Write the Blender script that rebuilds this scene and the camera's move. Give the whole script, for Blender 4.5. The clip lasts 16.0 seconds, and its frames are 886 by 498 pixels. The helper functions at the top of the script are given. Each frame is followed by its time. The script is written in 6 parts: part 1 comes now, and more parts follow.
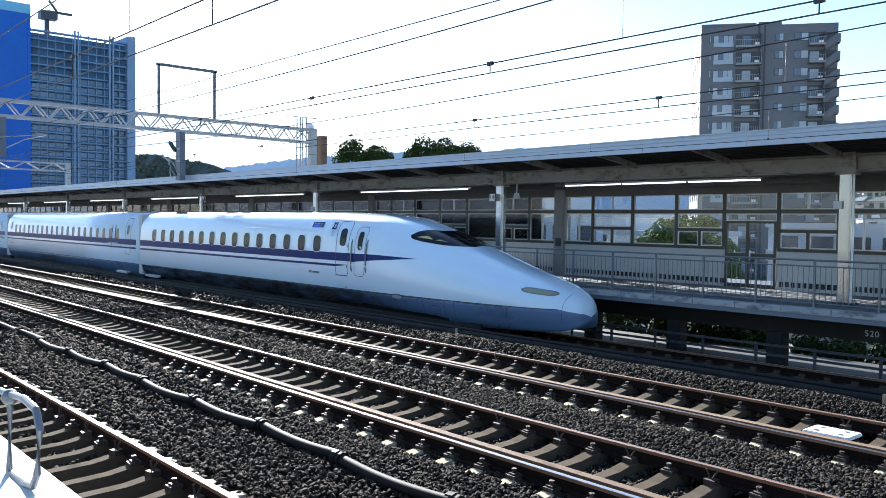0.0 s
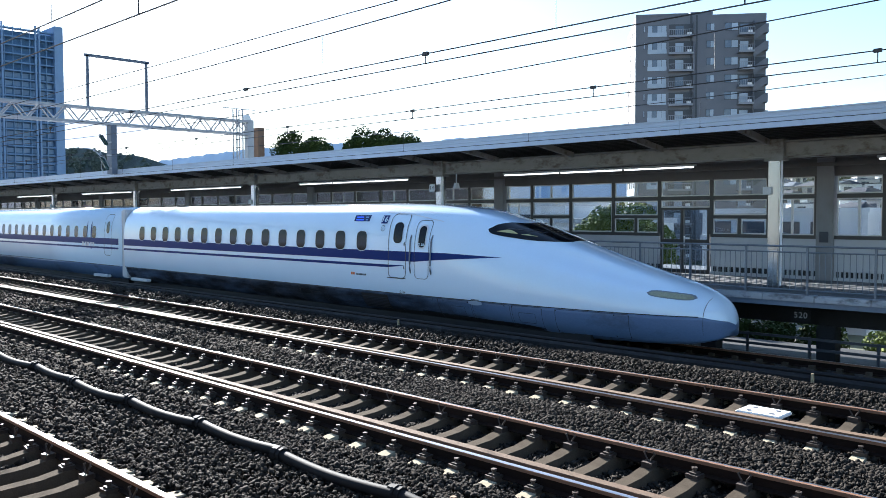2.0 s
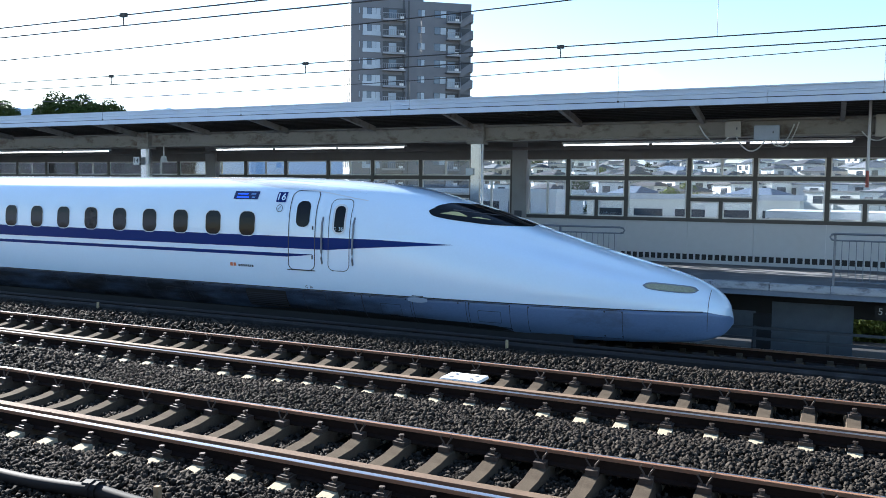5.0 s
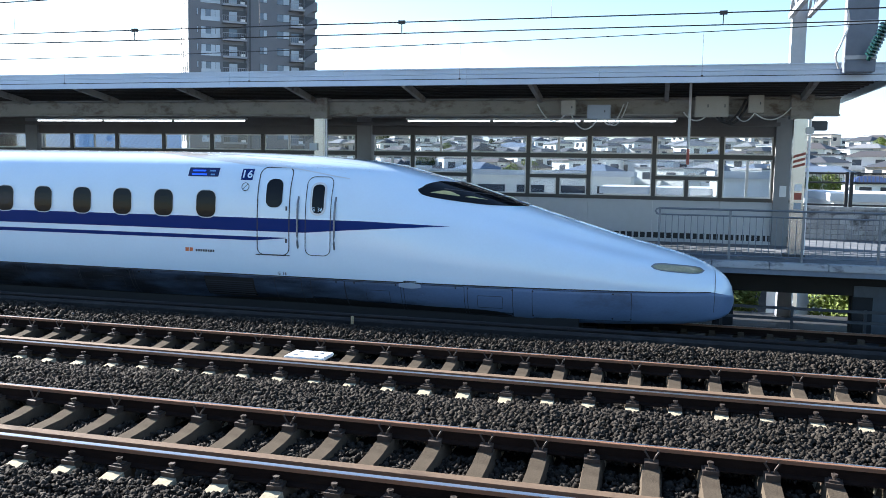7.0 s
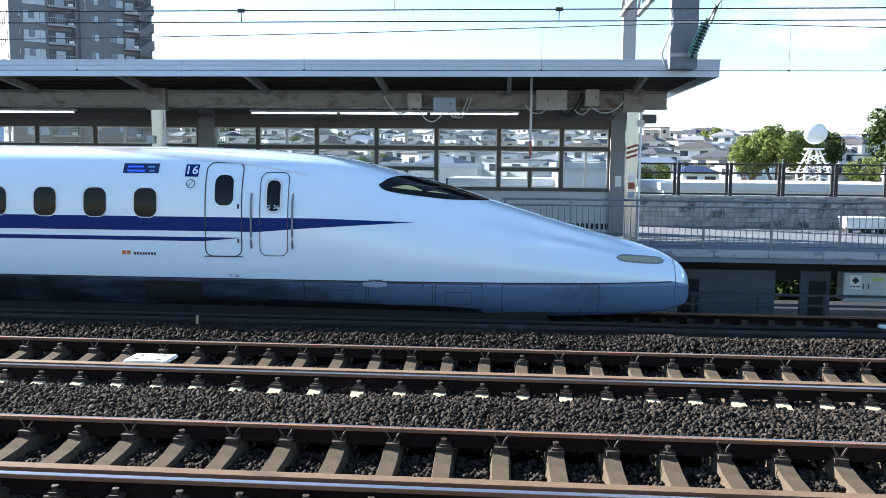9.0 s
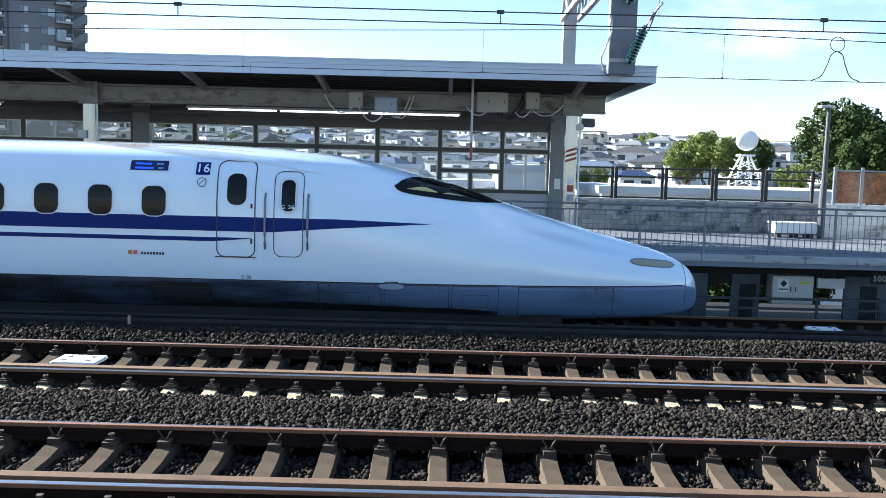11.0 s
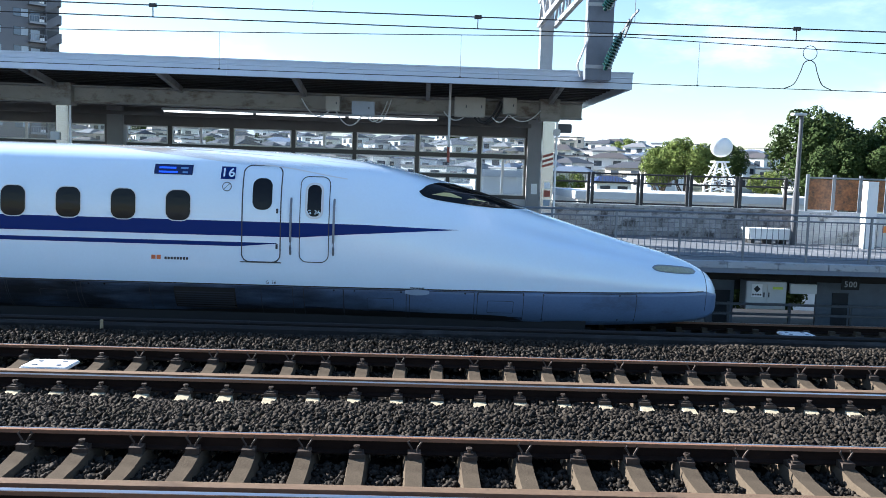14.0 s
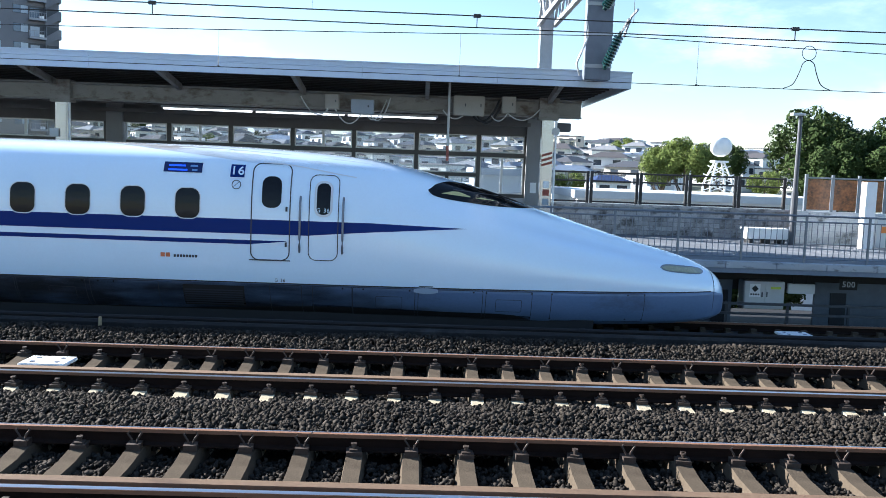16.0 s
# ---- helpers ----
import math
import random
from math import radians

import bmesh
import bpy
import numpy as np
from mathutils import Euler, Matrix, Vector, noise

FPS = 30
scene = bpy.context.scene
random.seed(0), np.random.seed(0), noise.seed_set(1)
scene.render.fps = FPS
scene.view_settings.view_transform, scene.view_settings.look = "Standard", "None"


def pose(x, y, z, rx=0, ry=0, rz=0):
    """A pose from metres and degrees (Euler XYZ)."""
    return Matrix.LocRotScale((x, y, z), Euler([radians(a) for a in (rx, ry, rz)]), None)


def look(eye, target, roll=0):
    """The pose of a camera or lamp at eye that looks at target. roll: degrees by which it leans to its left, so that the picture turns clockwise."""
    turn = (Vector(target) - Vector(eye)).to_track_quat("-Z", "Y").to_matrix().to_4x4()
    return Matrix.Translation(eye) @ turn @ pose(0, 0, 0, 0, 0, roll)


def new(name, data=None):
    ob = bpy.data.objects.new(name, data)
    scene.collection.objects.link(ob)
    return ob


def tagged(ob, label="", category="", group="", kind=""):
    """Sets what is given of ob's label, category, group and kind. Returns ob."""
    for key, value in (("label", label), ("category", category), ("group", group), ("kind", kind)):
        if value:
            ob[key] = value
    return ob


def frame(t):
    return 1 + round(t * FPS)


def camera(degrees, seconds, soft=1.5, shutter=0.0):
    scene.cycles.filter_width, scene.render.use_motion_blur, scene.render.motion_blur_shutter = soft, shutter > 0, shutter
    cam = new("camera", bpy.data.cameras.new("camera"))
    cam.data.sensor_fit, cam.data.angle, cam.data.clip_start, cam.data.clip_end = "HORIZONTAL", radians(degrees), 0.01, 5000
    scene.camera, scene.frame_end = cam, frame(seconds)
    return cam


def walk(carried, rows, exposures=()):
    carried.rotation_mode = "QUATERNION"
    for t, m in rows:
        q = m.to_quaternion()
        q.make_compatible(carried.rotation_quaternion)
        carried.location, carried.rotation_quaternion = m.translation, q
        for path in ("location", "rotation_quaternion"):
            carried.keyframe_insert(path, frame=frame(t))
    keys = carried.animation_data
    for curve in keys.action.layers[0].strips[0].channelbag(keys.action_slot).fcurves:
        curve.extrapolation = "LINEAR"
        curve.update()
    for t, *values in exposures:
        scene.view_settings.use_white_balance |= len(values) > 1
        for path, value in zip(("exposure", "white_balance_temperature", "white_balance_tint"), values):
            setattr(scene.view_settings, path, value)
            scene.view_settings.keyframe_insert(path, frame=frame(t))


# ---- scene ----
cam = camera(56.40, 16.0, soft=0.7)
EYE = 2.83
#PATH
PATH = [
    (0.0, -0.111, -0.14, 2.837, 48.597, -1.841, -0.744),
    (0.5, -0.1, -0.106, 2.847, 46.104, -2.195, -0.426),
    (1.0, -0.112, -0.102, 2.846, 45.616, -2.35, -0.282),
    (1.5, -0.103, -0.104, 2.848, 45.455, -2.415, 0.037),
    (2.0, -0.099, -0.091, 2.845, 44.552, -2.474, 0.16),
    (2.5, -0.094, -0.07, 2.847, 38.684, -2.658, -0.271),
    (3.0, -0.091, -0.055, 2.851, 35.702, -2.805, -0.503),
    (5.5, -0.04, -0.03, 2.84, 22.386, -4.23, -0.896),
    (6.0, -0.026, -0.037, 2.848, 19.573, -4.519, -1.084),
    (6.5, 0.003, -0.011, 2.847, 16.253, -5.06, -0.959),
    (7.0, 0.008, 0.0, 2.846, 14.633, -5.51, -0.93),
    (7.5, 0.014, 0.005, 2.851, 12.591, -5.54, -0.908),
    (8.0, 0.029, 0.017, 2.851, 9.697, -5.637, -0.657),
    (8.5, 0.029, 0.032, 2.848, 6.653, -5.718, -0.984),
    (9.0, 0.047, 0.048, 2.845, 4.318, -5.885, -0.533),
    (9.5, 0.05, 0.057, 2.848, 2.47, -5.94, -0.618),
    (10.0, 0.051, 0.065, 2.844, 1.695, -5.992, -0.95),
    (12.5, 0.064, 0.089, 2.848, -1.202, -5.376, -1.706),
    (13.0, 0.068, 0.092, 2.851, -1.107, -5.389, -1.741),
    (13.5, 0.064, 0.092, 2.845, -1.209, -5.438, -1.831),
    (14.0, 0.064, 0.089, 2.842, -1.289, -5.415, -1.826),
    (14.5, 0.065, 0.083, 2.847, -1.354, -5.476, -1.908),
    (15.0, 0.071, 0.081, 2.843, -1.472, -5.489, -1.894),
    (15.5, 0.07, 0.07, 2.847, -1.371, -5.524, -2.042),
    (16.0, 0.078, 0.073, 2.845, -1.317, -5.523, -2.072),
]
#ENDPATH
walk(cam, [(r[0], pose(r[1], r[2], r[3], 90 + r[5], r[6], r[4])) for r in PATH], exposures=[(0.0, 2.12, 5700, 10), (3.0, 2.14, 5700, 10), (5.5, 2.32, 5700, 10), (7.5, 2.3, 5750, 10), (9.0, 2.42, 5850, 10), (10.0, 2.3, 5750, 10), (12.5, 2.2, 5700, 10), (16.0, 2.2, 5650, 10)])

# ---- light ----
SUN_AZ, SUN_EL = 67.0, 23.5      # degrees left of the view across the tracks, and above the horizon
world = bpy.data.worlds.new("sky")
scene.world = world
world.use_nodes = True
wn, wl = world.node_tree.nodes, world.node_tree.links
wn.clear()
w_out = wn.new("ShaderNodeOutputWorld")
w_bg = wn.new("ShaderNodeBackground")
w_sky = wn.new("ShaderNodeTexSky")
w_sky.sky_type, w_sky.sun_disc = "NISHITA", False
w_sky.sun_elevation, w_sky.sun_rotation = radians(SUN_EL), radians(-SUN_AZ)
w_sky.air_density, w_sky.dust_density, w_sky.ozone_density = 1.2, 0.4, 2.0
w_bg.inputs[1].default_value = 0.052
# bright broken cloud, thicker towards the horizon
w_tc, w_map, w_noise, w_sep = (wn.new("ShaderNode" + k) for k in ("TexCoord", "Mapping", "TexNoise", "SeparateXYZ"))
w_map.inputs["Scale"].default_value = (1.0, 1.0, 2.6)
w_map.inputs["Location"].default_value = (0.35, 0.1, 0.2)
w_noise.inputs["Scale"].default_value, w_noise.inputs["Detail"].default_value, w_noise.inputs["Roughness"].default_value = 2.6, 9, 0.58
wl.new(w_tc.outputs["Generated"], w_map.inputs[0])
wl.new(w_map.outputs[0], w_noise.inputs[0])
wl.new(w_tc.outputs["Generated"], w_sep.inputs[0])
w_low = wn.new("ShaderNodeMapRange")
w_low.inputs["From Min"].default_value, w_low.inputs["From Max"].default_value = 0.0, 0.26
w_low.inputs["To Min"].default_value, w_low.inputs["To Max"].default_value = 0.14, -0.10
wl.new(w_sep.outputs[2], w_low.inputs[0])
w_add = wn.new("ShaderNodeMath")
w_add.operation = "ADD"
wl.new(w_noise.outputs["Fac"], w_add.inputs[0])
wl.new(w_low.outputs[0], w_add.inputs[1])
# the sky clears away from the sun, behind the platform
w_away = wn.new("ShaderNodeVectorMath")
w_away.operation = "DOT_PRODUCT"
w_away.inputs[1].default_value = (0.6, -0.8, 0.0)
wl.new(w_tc.outputs["Generated"], w_away.inputs[0])
w_clear = wn.new("ShaderNodeMapRange")
w_clear.inputs["From Min"].default_value, w_clear.inputs["From Max"].default_value = 0.1, 0.8
w_clear.inputs["To Min"].default_value, w_clear.inputs["To Max"].default_value = 0.0, -0.09
wl.new(w_away.outputs["Value"], w_clear.inputs[0])
w_thin = wn.new("ShaderNodeMath")
w_thin.operation = "ADD"
wl.new(w_add.outputs[0], w_thin.inputs[0])
wl.new(w_clear.outputs[0], w_thin.inputs[1])
w_cov = wn.new("ShaderNodeMapRange")
w_cov.interpolation_type = "SMOOTHSTEP"
w_cov.inputs["From Min"].default_value, w_cov.inputs["From Max"].default_value = 0.52, 0.68
wl.new(w_thin.outputs[0], w_cov.inputs[0])
w_mix = wn.new("ShaderNodeMix")
w_mix.data_type = "RGBA"
wl.new(w_cov.outputs[0], w_mix.inputs[0])
wl.new(w_sky.outputs[0], w_mix.inputs[6])
w_mix.inputs[7].default_value = (5.5, 6.3, 7.5, 1)
wl.new(w_mix.outputs[2], w_bg.inputs[0])
wl.new(w_bg.outputs[0], w_out.inputs[0])
sun = new("sun", bpy.data.lights.new("sun", "SUN"))
sun.data.energy, sun.data.angle, sun.data.color = 5.0, radians(0.6), (1.0, 0.91, 0.78)
sd = Vector((-math.sin(radians(SUN_AZ)) * math.cos(radians(SUN_EL)), math.cos(radians(SUN_AZ)) * math.cos(radians(SUN_EL)), math.sin(radians(SUN_EL))))
sun.matrix_world = look(sd * 50, (0, 0, 0))


# ---- materials ----
def mat(name, color, rough=0.6, metal=0.0, vary=0.15, scale=6.0, fine=60.0, bump=0.0, bscale=40.0, spec=0.5, stain=None, stain_amt=0.5, stain_scale=1.5, island=0.0, coat=0.0, stretch=(1, 1, 1), objrand=0.0):
    """Painted or natural surface: base colour varied at two scales, stains, bump."""
    m = bpy.data.materials.new(name)
    m.use_nodes = True
    n, l = m.node_tree.nodes, m.node_tree.links
    b = n["Principled BSDF"]
    b.inputs["Roughness"].default_value, b.inputs["Metallic"].default_value = rough, metal
    b.inputs["Specular IOR Level"].default_value = spec
    b.inputs["Coat Weight"].default_value = coat
    b.inputs["Coat Roughness"].default_value = 0.08
    tc = n.new("ShaderNodeTexCoord")
    mp = n.new("ShaderNodeMapping")
    mp.inputs["Scale"].default_value = stretch
    l.new(tc.outputs["Object"], mp.inputs[0])
    n1, n2 = n.new("ShaderNodeTexNoise"), n.new("ShaderNodeTexNoise")
    n1.inputs["Scale"].default_value, n1.inputs["Detail"].default_value = scale, 5
    n2.inputs["Scale"].default_value, n2.inputs["Detail"].default_value = fine, 4
    for q in (n1, n2):
        l.new(mp.outputs[0], q.inputs[0])
    add = n.new("ShaderNodeMath")
    add.operation = "ADD"
    l.new(n1.outputs["Fac"], add.inputs[0])
    l.new(n2.outputs["Fac"], add.inputs[1])
    last = add
    if island or objrand:
        src = n.new("ShaderNodeNewGeometry").outputs["Random Per Island"] if island else n.new("ShaderNodeObjectInfo").outputs["Random"]
        a2 = n.new("ShaderNodeMath")
        a2.operation = "MULTIPLY_ADD"
        a2.inputs[1].default_value = island or objrand
        l.new(src, a2.inputs[0])
        l.new(last.outputs[0], a2.inputs[2])
        last = a2
    rng = n.new("ShaderNodeMapRange")
    rng.inputs["From Min"].default_value, rng.inputs["From Max"].default_value = 0.6, 1.4 + (island or objrand)
    rng.inputs["To Min"].default_value, rng.inputs["To Max"].default_value = 1 - vary, 1 + vary
    l.new(last.outputs[0], rng.inputs[0])
    mul = n.new("ShaderNodeMix")
    mul.data_type, mul.blend_type = "RGBA", "MULTIPLY"
    mul.inputs[0].default_value = 1.0
    mul.inputs[6].default_value = (*color, 1)
    l.new(rng.outputs[0], mul.inputs[7])
    col = mul.outputs[2]
    if stain:
        n3 = n.new("ShaderNodeTexNoise")
        n3.inputs["Scale"].default_value, n3.inputs["Detail"].default_value, n3.inputs["Roughness"].default_value = stain_scale, 8, 0.65
        l.new(mp.outputs[0], n3.inputs[0])
        r3 = n.new("ShaderNodeMapRange")
        r3.inputs["From Min"].default_value, r3.inputs["From Max"].default_value = 0.52, 0.66
        r3.inputs["To Max"].default_value = stain_amt
        l.new(n3.outputs["Fac"], r3.inputs[0])
        mx = n.new("ShaderNodeMix")
        mx.data_type = "RGBA"
        l.new(r3.outputs[0], mx.inputs[0])
        l.new(col, mx.inputs[6])
        mx.inputs[7].default_value = (*stain, 1)
        col = mx.outputs[2]
    l.new(col, b.inputs["Base Color"])
    if bump:
        nb = n.new("ShaderNodeTexNoise")
        nb.inputs["Scale"].default_value, nb.inputs["Detail"].default_value = bscale, 6
        l.new(mp.outputs[0], nb.inputs[0])
        bp = n.new("ShaderNodeBump")
        bp.inputs["Strength"].default_value, bp.inputs["Distance"].default_value = bump, 0.02
        l.new(nb.outputs["Fac"], bp.inputs["Height"])
        l.new(bp.outputs[0], b.inputs["Normal"])
    return m


def glow(name, color, strength):
    m = bpy.data.materials.new(name)
    m.use_nodes = True
    b = m.node_tree.nodes["Principled BSDF"]
    b.inputs["Base Color"].default_value = (*color, 1)
    b.inputs["Emission Color"].default_value = (*color, 1)
    b.inputs["Emission Strength"].default_value = strength
    return m


def glass(name, tint=(0.8, 0.85, 0.88), rough=0.02, clear=0.85):
    """A thin pane: mostly clear, with a mirror-like gloss by Fresnel."""
    m = bpy.data.materials.new(name)
    m.use_nodes = True
    n, l = m.node_tree.nodes, m.node_tree.links
    n.clear()
    out, mix, tr, gl, fr = (n.new("ShaderNode" + k) for k in ("OutputMaterial", "MixShader", "BsdfTransparent", "BsdfGlossy", "Fresnel"))
    tr.inputs[0].default_value = (*[c * clear for c in tint], 1)
    gl.inputs["Roughness"].default_value = rough
    fr.inputs[0].default_value = 1.5
    l.new(fr.outputs[0], mix.inputs[0])
    l.new(tr.outputs[0], mix.inputs[1])
    l.new(gl.outputs[0], mix.inputs[2])
    l.new(mix.outputs[0], out.inputs[0])
    return m


def dark_film(name, color, amount=0.6, lo=0.3, hi=0.75, fade=None, rise=None):
    """Thin uneven dark film with gaps over paint: roof grime and the skirt's darkening."""
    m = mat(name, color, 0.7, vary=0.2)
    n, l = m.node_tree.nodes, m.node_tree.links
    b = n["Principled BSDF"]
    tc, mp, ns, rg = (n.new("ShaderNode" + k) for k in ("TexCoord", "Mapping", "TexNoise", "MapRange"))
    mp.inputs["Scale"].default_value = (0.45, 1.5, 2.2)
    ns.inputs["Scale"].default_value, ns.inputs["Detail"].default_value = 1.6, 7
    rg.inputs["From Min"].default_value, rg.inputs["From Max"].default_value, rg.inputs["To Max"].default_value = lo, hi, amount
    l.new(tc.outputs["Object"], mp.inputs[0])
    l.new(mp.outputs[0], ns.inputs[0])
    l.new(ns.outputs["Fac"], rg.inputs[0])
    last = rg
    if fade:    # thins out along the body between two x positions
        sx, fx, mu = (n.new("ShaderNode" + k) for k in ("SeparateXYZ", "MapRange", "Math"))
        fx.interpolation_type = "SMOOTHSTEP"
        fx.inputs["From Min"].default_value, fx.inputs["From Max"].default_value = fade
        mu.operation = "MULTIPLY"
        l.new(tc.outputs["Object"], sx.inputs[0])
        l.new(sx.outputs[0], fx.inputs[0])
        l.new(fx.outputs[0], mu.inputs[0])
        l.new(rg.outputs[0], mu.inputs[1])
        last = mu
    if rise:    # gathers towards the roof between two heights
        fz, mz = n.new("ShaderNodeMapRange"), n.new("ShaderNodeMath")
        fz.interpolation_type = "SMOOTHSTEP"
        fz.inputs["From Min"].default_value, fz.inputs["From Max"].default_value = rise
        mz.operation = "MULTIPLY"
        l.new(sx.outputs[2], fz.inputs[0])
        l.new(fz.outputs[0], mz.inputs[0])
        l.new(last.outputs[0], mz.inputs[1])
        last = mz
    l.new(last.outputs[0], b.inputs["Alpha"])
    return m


M = {}
M["dark_film"] = dark_film("roof_soot", (0.16, 0.12, 0.085), 0.6, 0.3, 0.65, (-6.7, -7.9), (3.08, 3.5))
M["skirt_dark_film"] = dark_film("skirt_dark_film", (0.012, 0.011, 0.012), 0.78, 0.22, 0.62, (-5.6, -9.5))
M["blue_step"] = mat("pale_blue_step", (0.3, 0.38, 0.5), 0.35, vary=0.05)
M["skirt_foot_shade"] = dark_film("shaded_skirt_foot", (0.015, 0.015, 0.018), 0.85, 0.35, 0.65)
M["cab_interior"] = mat("pale_yellow_interior", (0.5, 0.45, 0.2), 0.5, vary=0.2)
# bed far darker than the stones: shade in their gaps put into colour
M["ballast"] = mat("shaded_ballast_bed", (0.007, 0.006, 0.005), 1.0, vary=0.5, scale=9, fine=70, bump=0.6, bscale=60, spec=0.05)
M["stone"] = mat("ballast_piece", (0.03, 0.0255, 0.021), 0.9, vary=0.97, scale=5, fine=90, island=1.8, spec=0.09)
M["rail_rust"] = mat("rail_rust", (0.013, 0.007, 0.005), 0.9, spec=0.15, vary=0.3, scale=3, fine=50, bump=0.2, stain=(0.03, 0.018, 0.013), stretch=(0.3, 1, 1))
# brown, lighter than the rest of the rail
M["rail_flank"] = mat("rail_flank", (0.2, 0.105, 0.062), 0.65, spec=0.25, vary=0.2, scale=2, fine=40, stretch=(0.3, 1, 1))
M["rail_head"] = mat("rail_head", (0.6, 0.6, 0.61), 0.28, metal=1.0, vary=0.1, scale=3, fine=80, stretch=(0.1, 1, 1))
M["concrete"] = mat("concrete", (0.3, 0.28, 0.25), 0.85, vary=0.2, scale=4, fine=60, bump=0.25, stain=(0.16, 0.14, 0.12), stain_scale=1.2)
# sleeper tone darkened for the rails' shade; the ends get a sunlit copy
M["sleeper"] = mat("shaded_sleeper_concrete", (0.078, 0.062, 0.045), 0.95, spec=0.05, vary=0.25, scale=6, fine=60, bump=0.25, stain=(0.06, 0.045, 0.033), stain_amt=0.7, stain_scale=4)
M["sleeper_end"] = mat("lit_sleeper_end_concrete", (0.38, 0.33, 0.23), 0.95, spec=0.15, vary=0.15, scale=6, fine=60, bump=0.2, stain=(0.25, 0.2, 0.15), stain_scale=5)
# white tinted blue: the open sky's light is put into the paint
M["white"] = mat("sky_tinted_white", (0.69, 0.835, 0.98), 0.2, vary=0.02, scale=1.5, fine=20, coat=1.0)
M["skirt"] = mat("train_grey", (0.105, 0.165, 0.29), 0.38, vary=0.1, scale=2, fine=30, stain=(0.03, 0.028, 0.026), stain_amt=0.7, stain_scale=0.6, stretch=(0.5, 1, 1))
M["stripe"] = mat("train_blue", (0.003, 0.021, 0.15), 0.4, vary=0.03, spec=0.15)
M["black_glass"] = mat("dark_glass", (0.008, 0.009, 0.011), 0.06, vary=0.1, spec=0.22)
M["rim"] = mat("pale_grey_rim", (0.6, 0.63, 0.67), 0.35, vary=0.04)
M["seam"] = mat("dark_seam", (0.03, 0.035, 0.05), 0.5, vary=0.1)
M["rail_grey"] = mat("grey_handrail", (0.16, 0.18, 0.22), 0.4, metal=0.4, vary=0.1)
M["bellows"] = mat("bellows_grey", (0.55, 0.57, 0.6), 0.5, vary=0.08)
M["display"] = mat("display_dark_blue", (0.008, 0.018, 0.09), 0.25, vary=0.05)
M["led_blue"] = glow("led_blue", (0.015, 0.06, 0.6), 0.35)
M["led_dim"] = glow("led_dim", (0.05, 0.12, 0.3), 0.15)
M["logo"] = mat("orange_mark", (0.6, 0.16, 0.06), 0.4, vary=0.05)
M["lamp_glass"] = mat("headlight_lens", (0.3, 0.3, 0.19), 0.08, vary=0.25, scale=9, fine=30, coat=1.0)
M["black"] = mat("black_rubber", (0.015, 0.015, 0.016), 0.6, vary=0.2)
# near black; also stands in for the shade under train and platform
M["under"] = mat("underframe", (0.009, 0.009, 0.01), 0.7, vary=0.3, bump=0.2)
M["steel"] = mat("galvanised_steel", (0.5, 0.51, 0.52), 0.42, metal=0.6, vary=0.15, scale=3, fine=30)
M["steel_dark"] = mat("dark_steel", (0.06, 0.065, 0.075), 0.5, metal=0.3, vary=0.2)
M["fascia"] = mat("fascia_sheet", (0.45, 0.52, 0.62), 0.4, metal=0.15, vary=0.06, scale=1.5, fine=20, stain=(0.4, 0.42, 0.45), stain_amt=0.3, stain_scale=0.6)
M["beam"] = mat("weathered_beam_paint", (0.24, 0.23, 0.205), 0.7, vary=0.12, stain=(0.1, 0.072, 0.052), stain_amt=0.9, stain_scale=3.4, stretch=(0.6, 1, 1), bump=0.2)
# soffit nearly black: the shade under the roof is put into its colour
M["dark"] = mat("shaded_canopy_underside", (0.03, 0.029, 0.028), 0.8, vary=0.2)
M["wall"] = mat("platform_wall_paint", (0.5, 0.51, 0.52), 0.6, vary=0.05, stain=(0.5, 0.5, 0.48), stain_amt=0.3, stain_scale=0.8)
M["frame"] = mat("window_frame_bronze", (0.07, 0.066, 0.06), 0.45, metal=0.4, vary=0.1)
M["deck"] = mat("platform_paving", (0.1, 0.11, 0.125), 0.75, vary=0.12, scale=2, fine=40, stain=(0.22, 0.22, 0.23), stain_amt=0.5)
M["pane"] = glass("window_pane", (0.9, 0.95, 1.0), 0.02, 0.87)
M["guard"] = mat("guard_rail_rust", (0.15, 0.1, 0.065), 0.8, spec=0.2, vary=0.2, scale=2, fine=40, stretch=(0.4, 1, 1), stain=(0.16, 0.09, 0.06), stain_amt=0.5)
M["clip"] = mat("rail_clip_iron", (0.05, 0.035, 0.026), 0.7, metal=0.2, vary=0.3, scale=20)
# kerb and duct: the shadow they lie in is put into both colours
M["kerb"] = mat("shaded_kerb_concrete", (0.009, 0.009, 0.01), 0.95, vary=0.25, bump=0.2, stain=(0.05, 0.05, 0.05))
M["duct"] = mat("shaded_duct", (0.014, 0.014, 0.016), 0.7, spec=0.2, vary=0.15)
M["stake"] = mat("stake_concrete", (0.38, 0.3, 0.18), 0.85, vary=0.15)
M["yellow"] = mat("yellow_paint", (0.6, 0.4, 0.05), 0.5, vary=0.15)
M["wood"] = mat("weathered_wood", (0.3, 0.2, 0.11), 0.8, vary=0.3, stretch=(4, 4, 0.5), bump=0.3)
M["white_plate"] = mat("white_painted_metal", (0.8, 0.8, 0.79), 0.45, vary=0.04, stain=(0.5, 0.48, 0.44), stain_amt=0.25)
M["hose"] = mat("black_hose", (0.008, 0.008, 0.009), 0.7, spec=0.2, vary=0.25, scale=3)
M["white_edge"] = mat("pale_edge_paving", (0.7, 0.69, 0.66), 0.7, vary=0.08, bump=0.1)
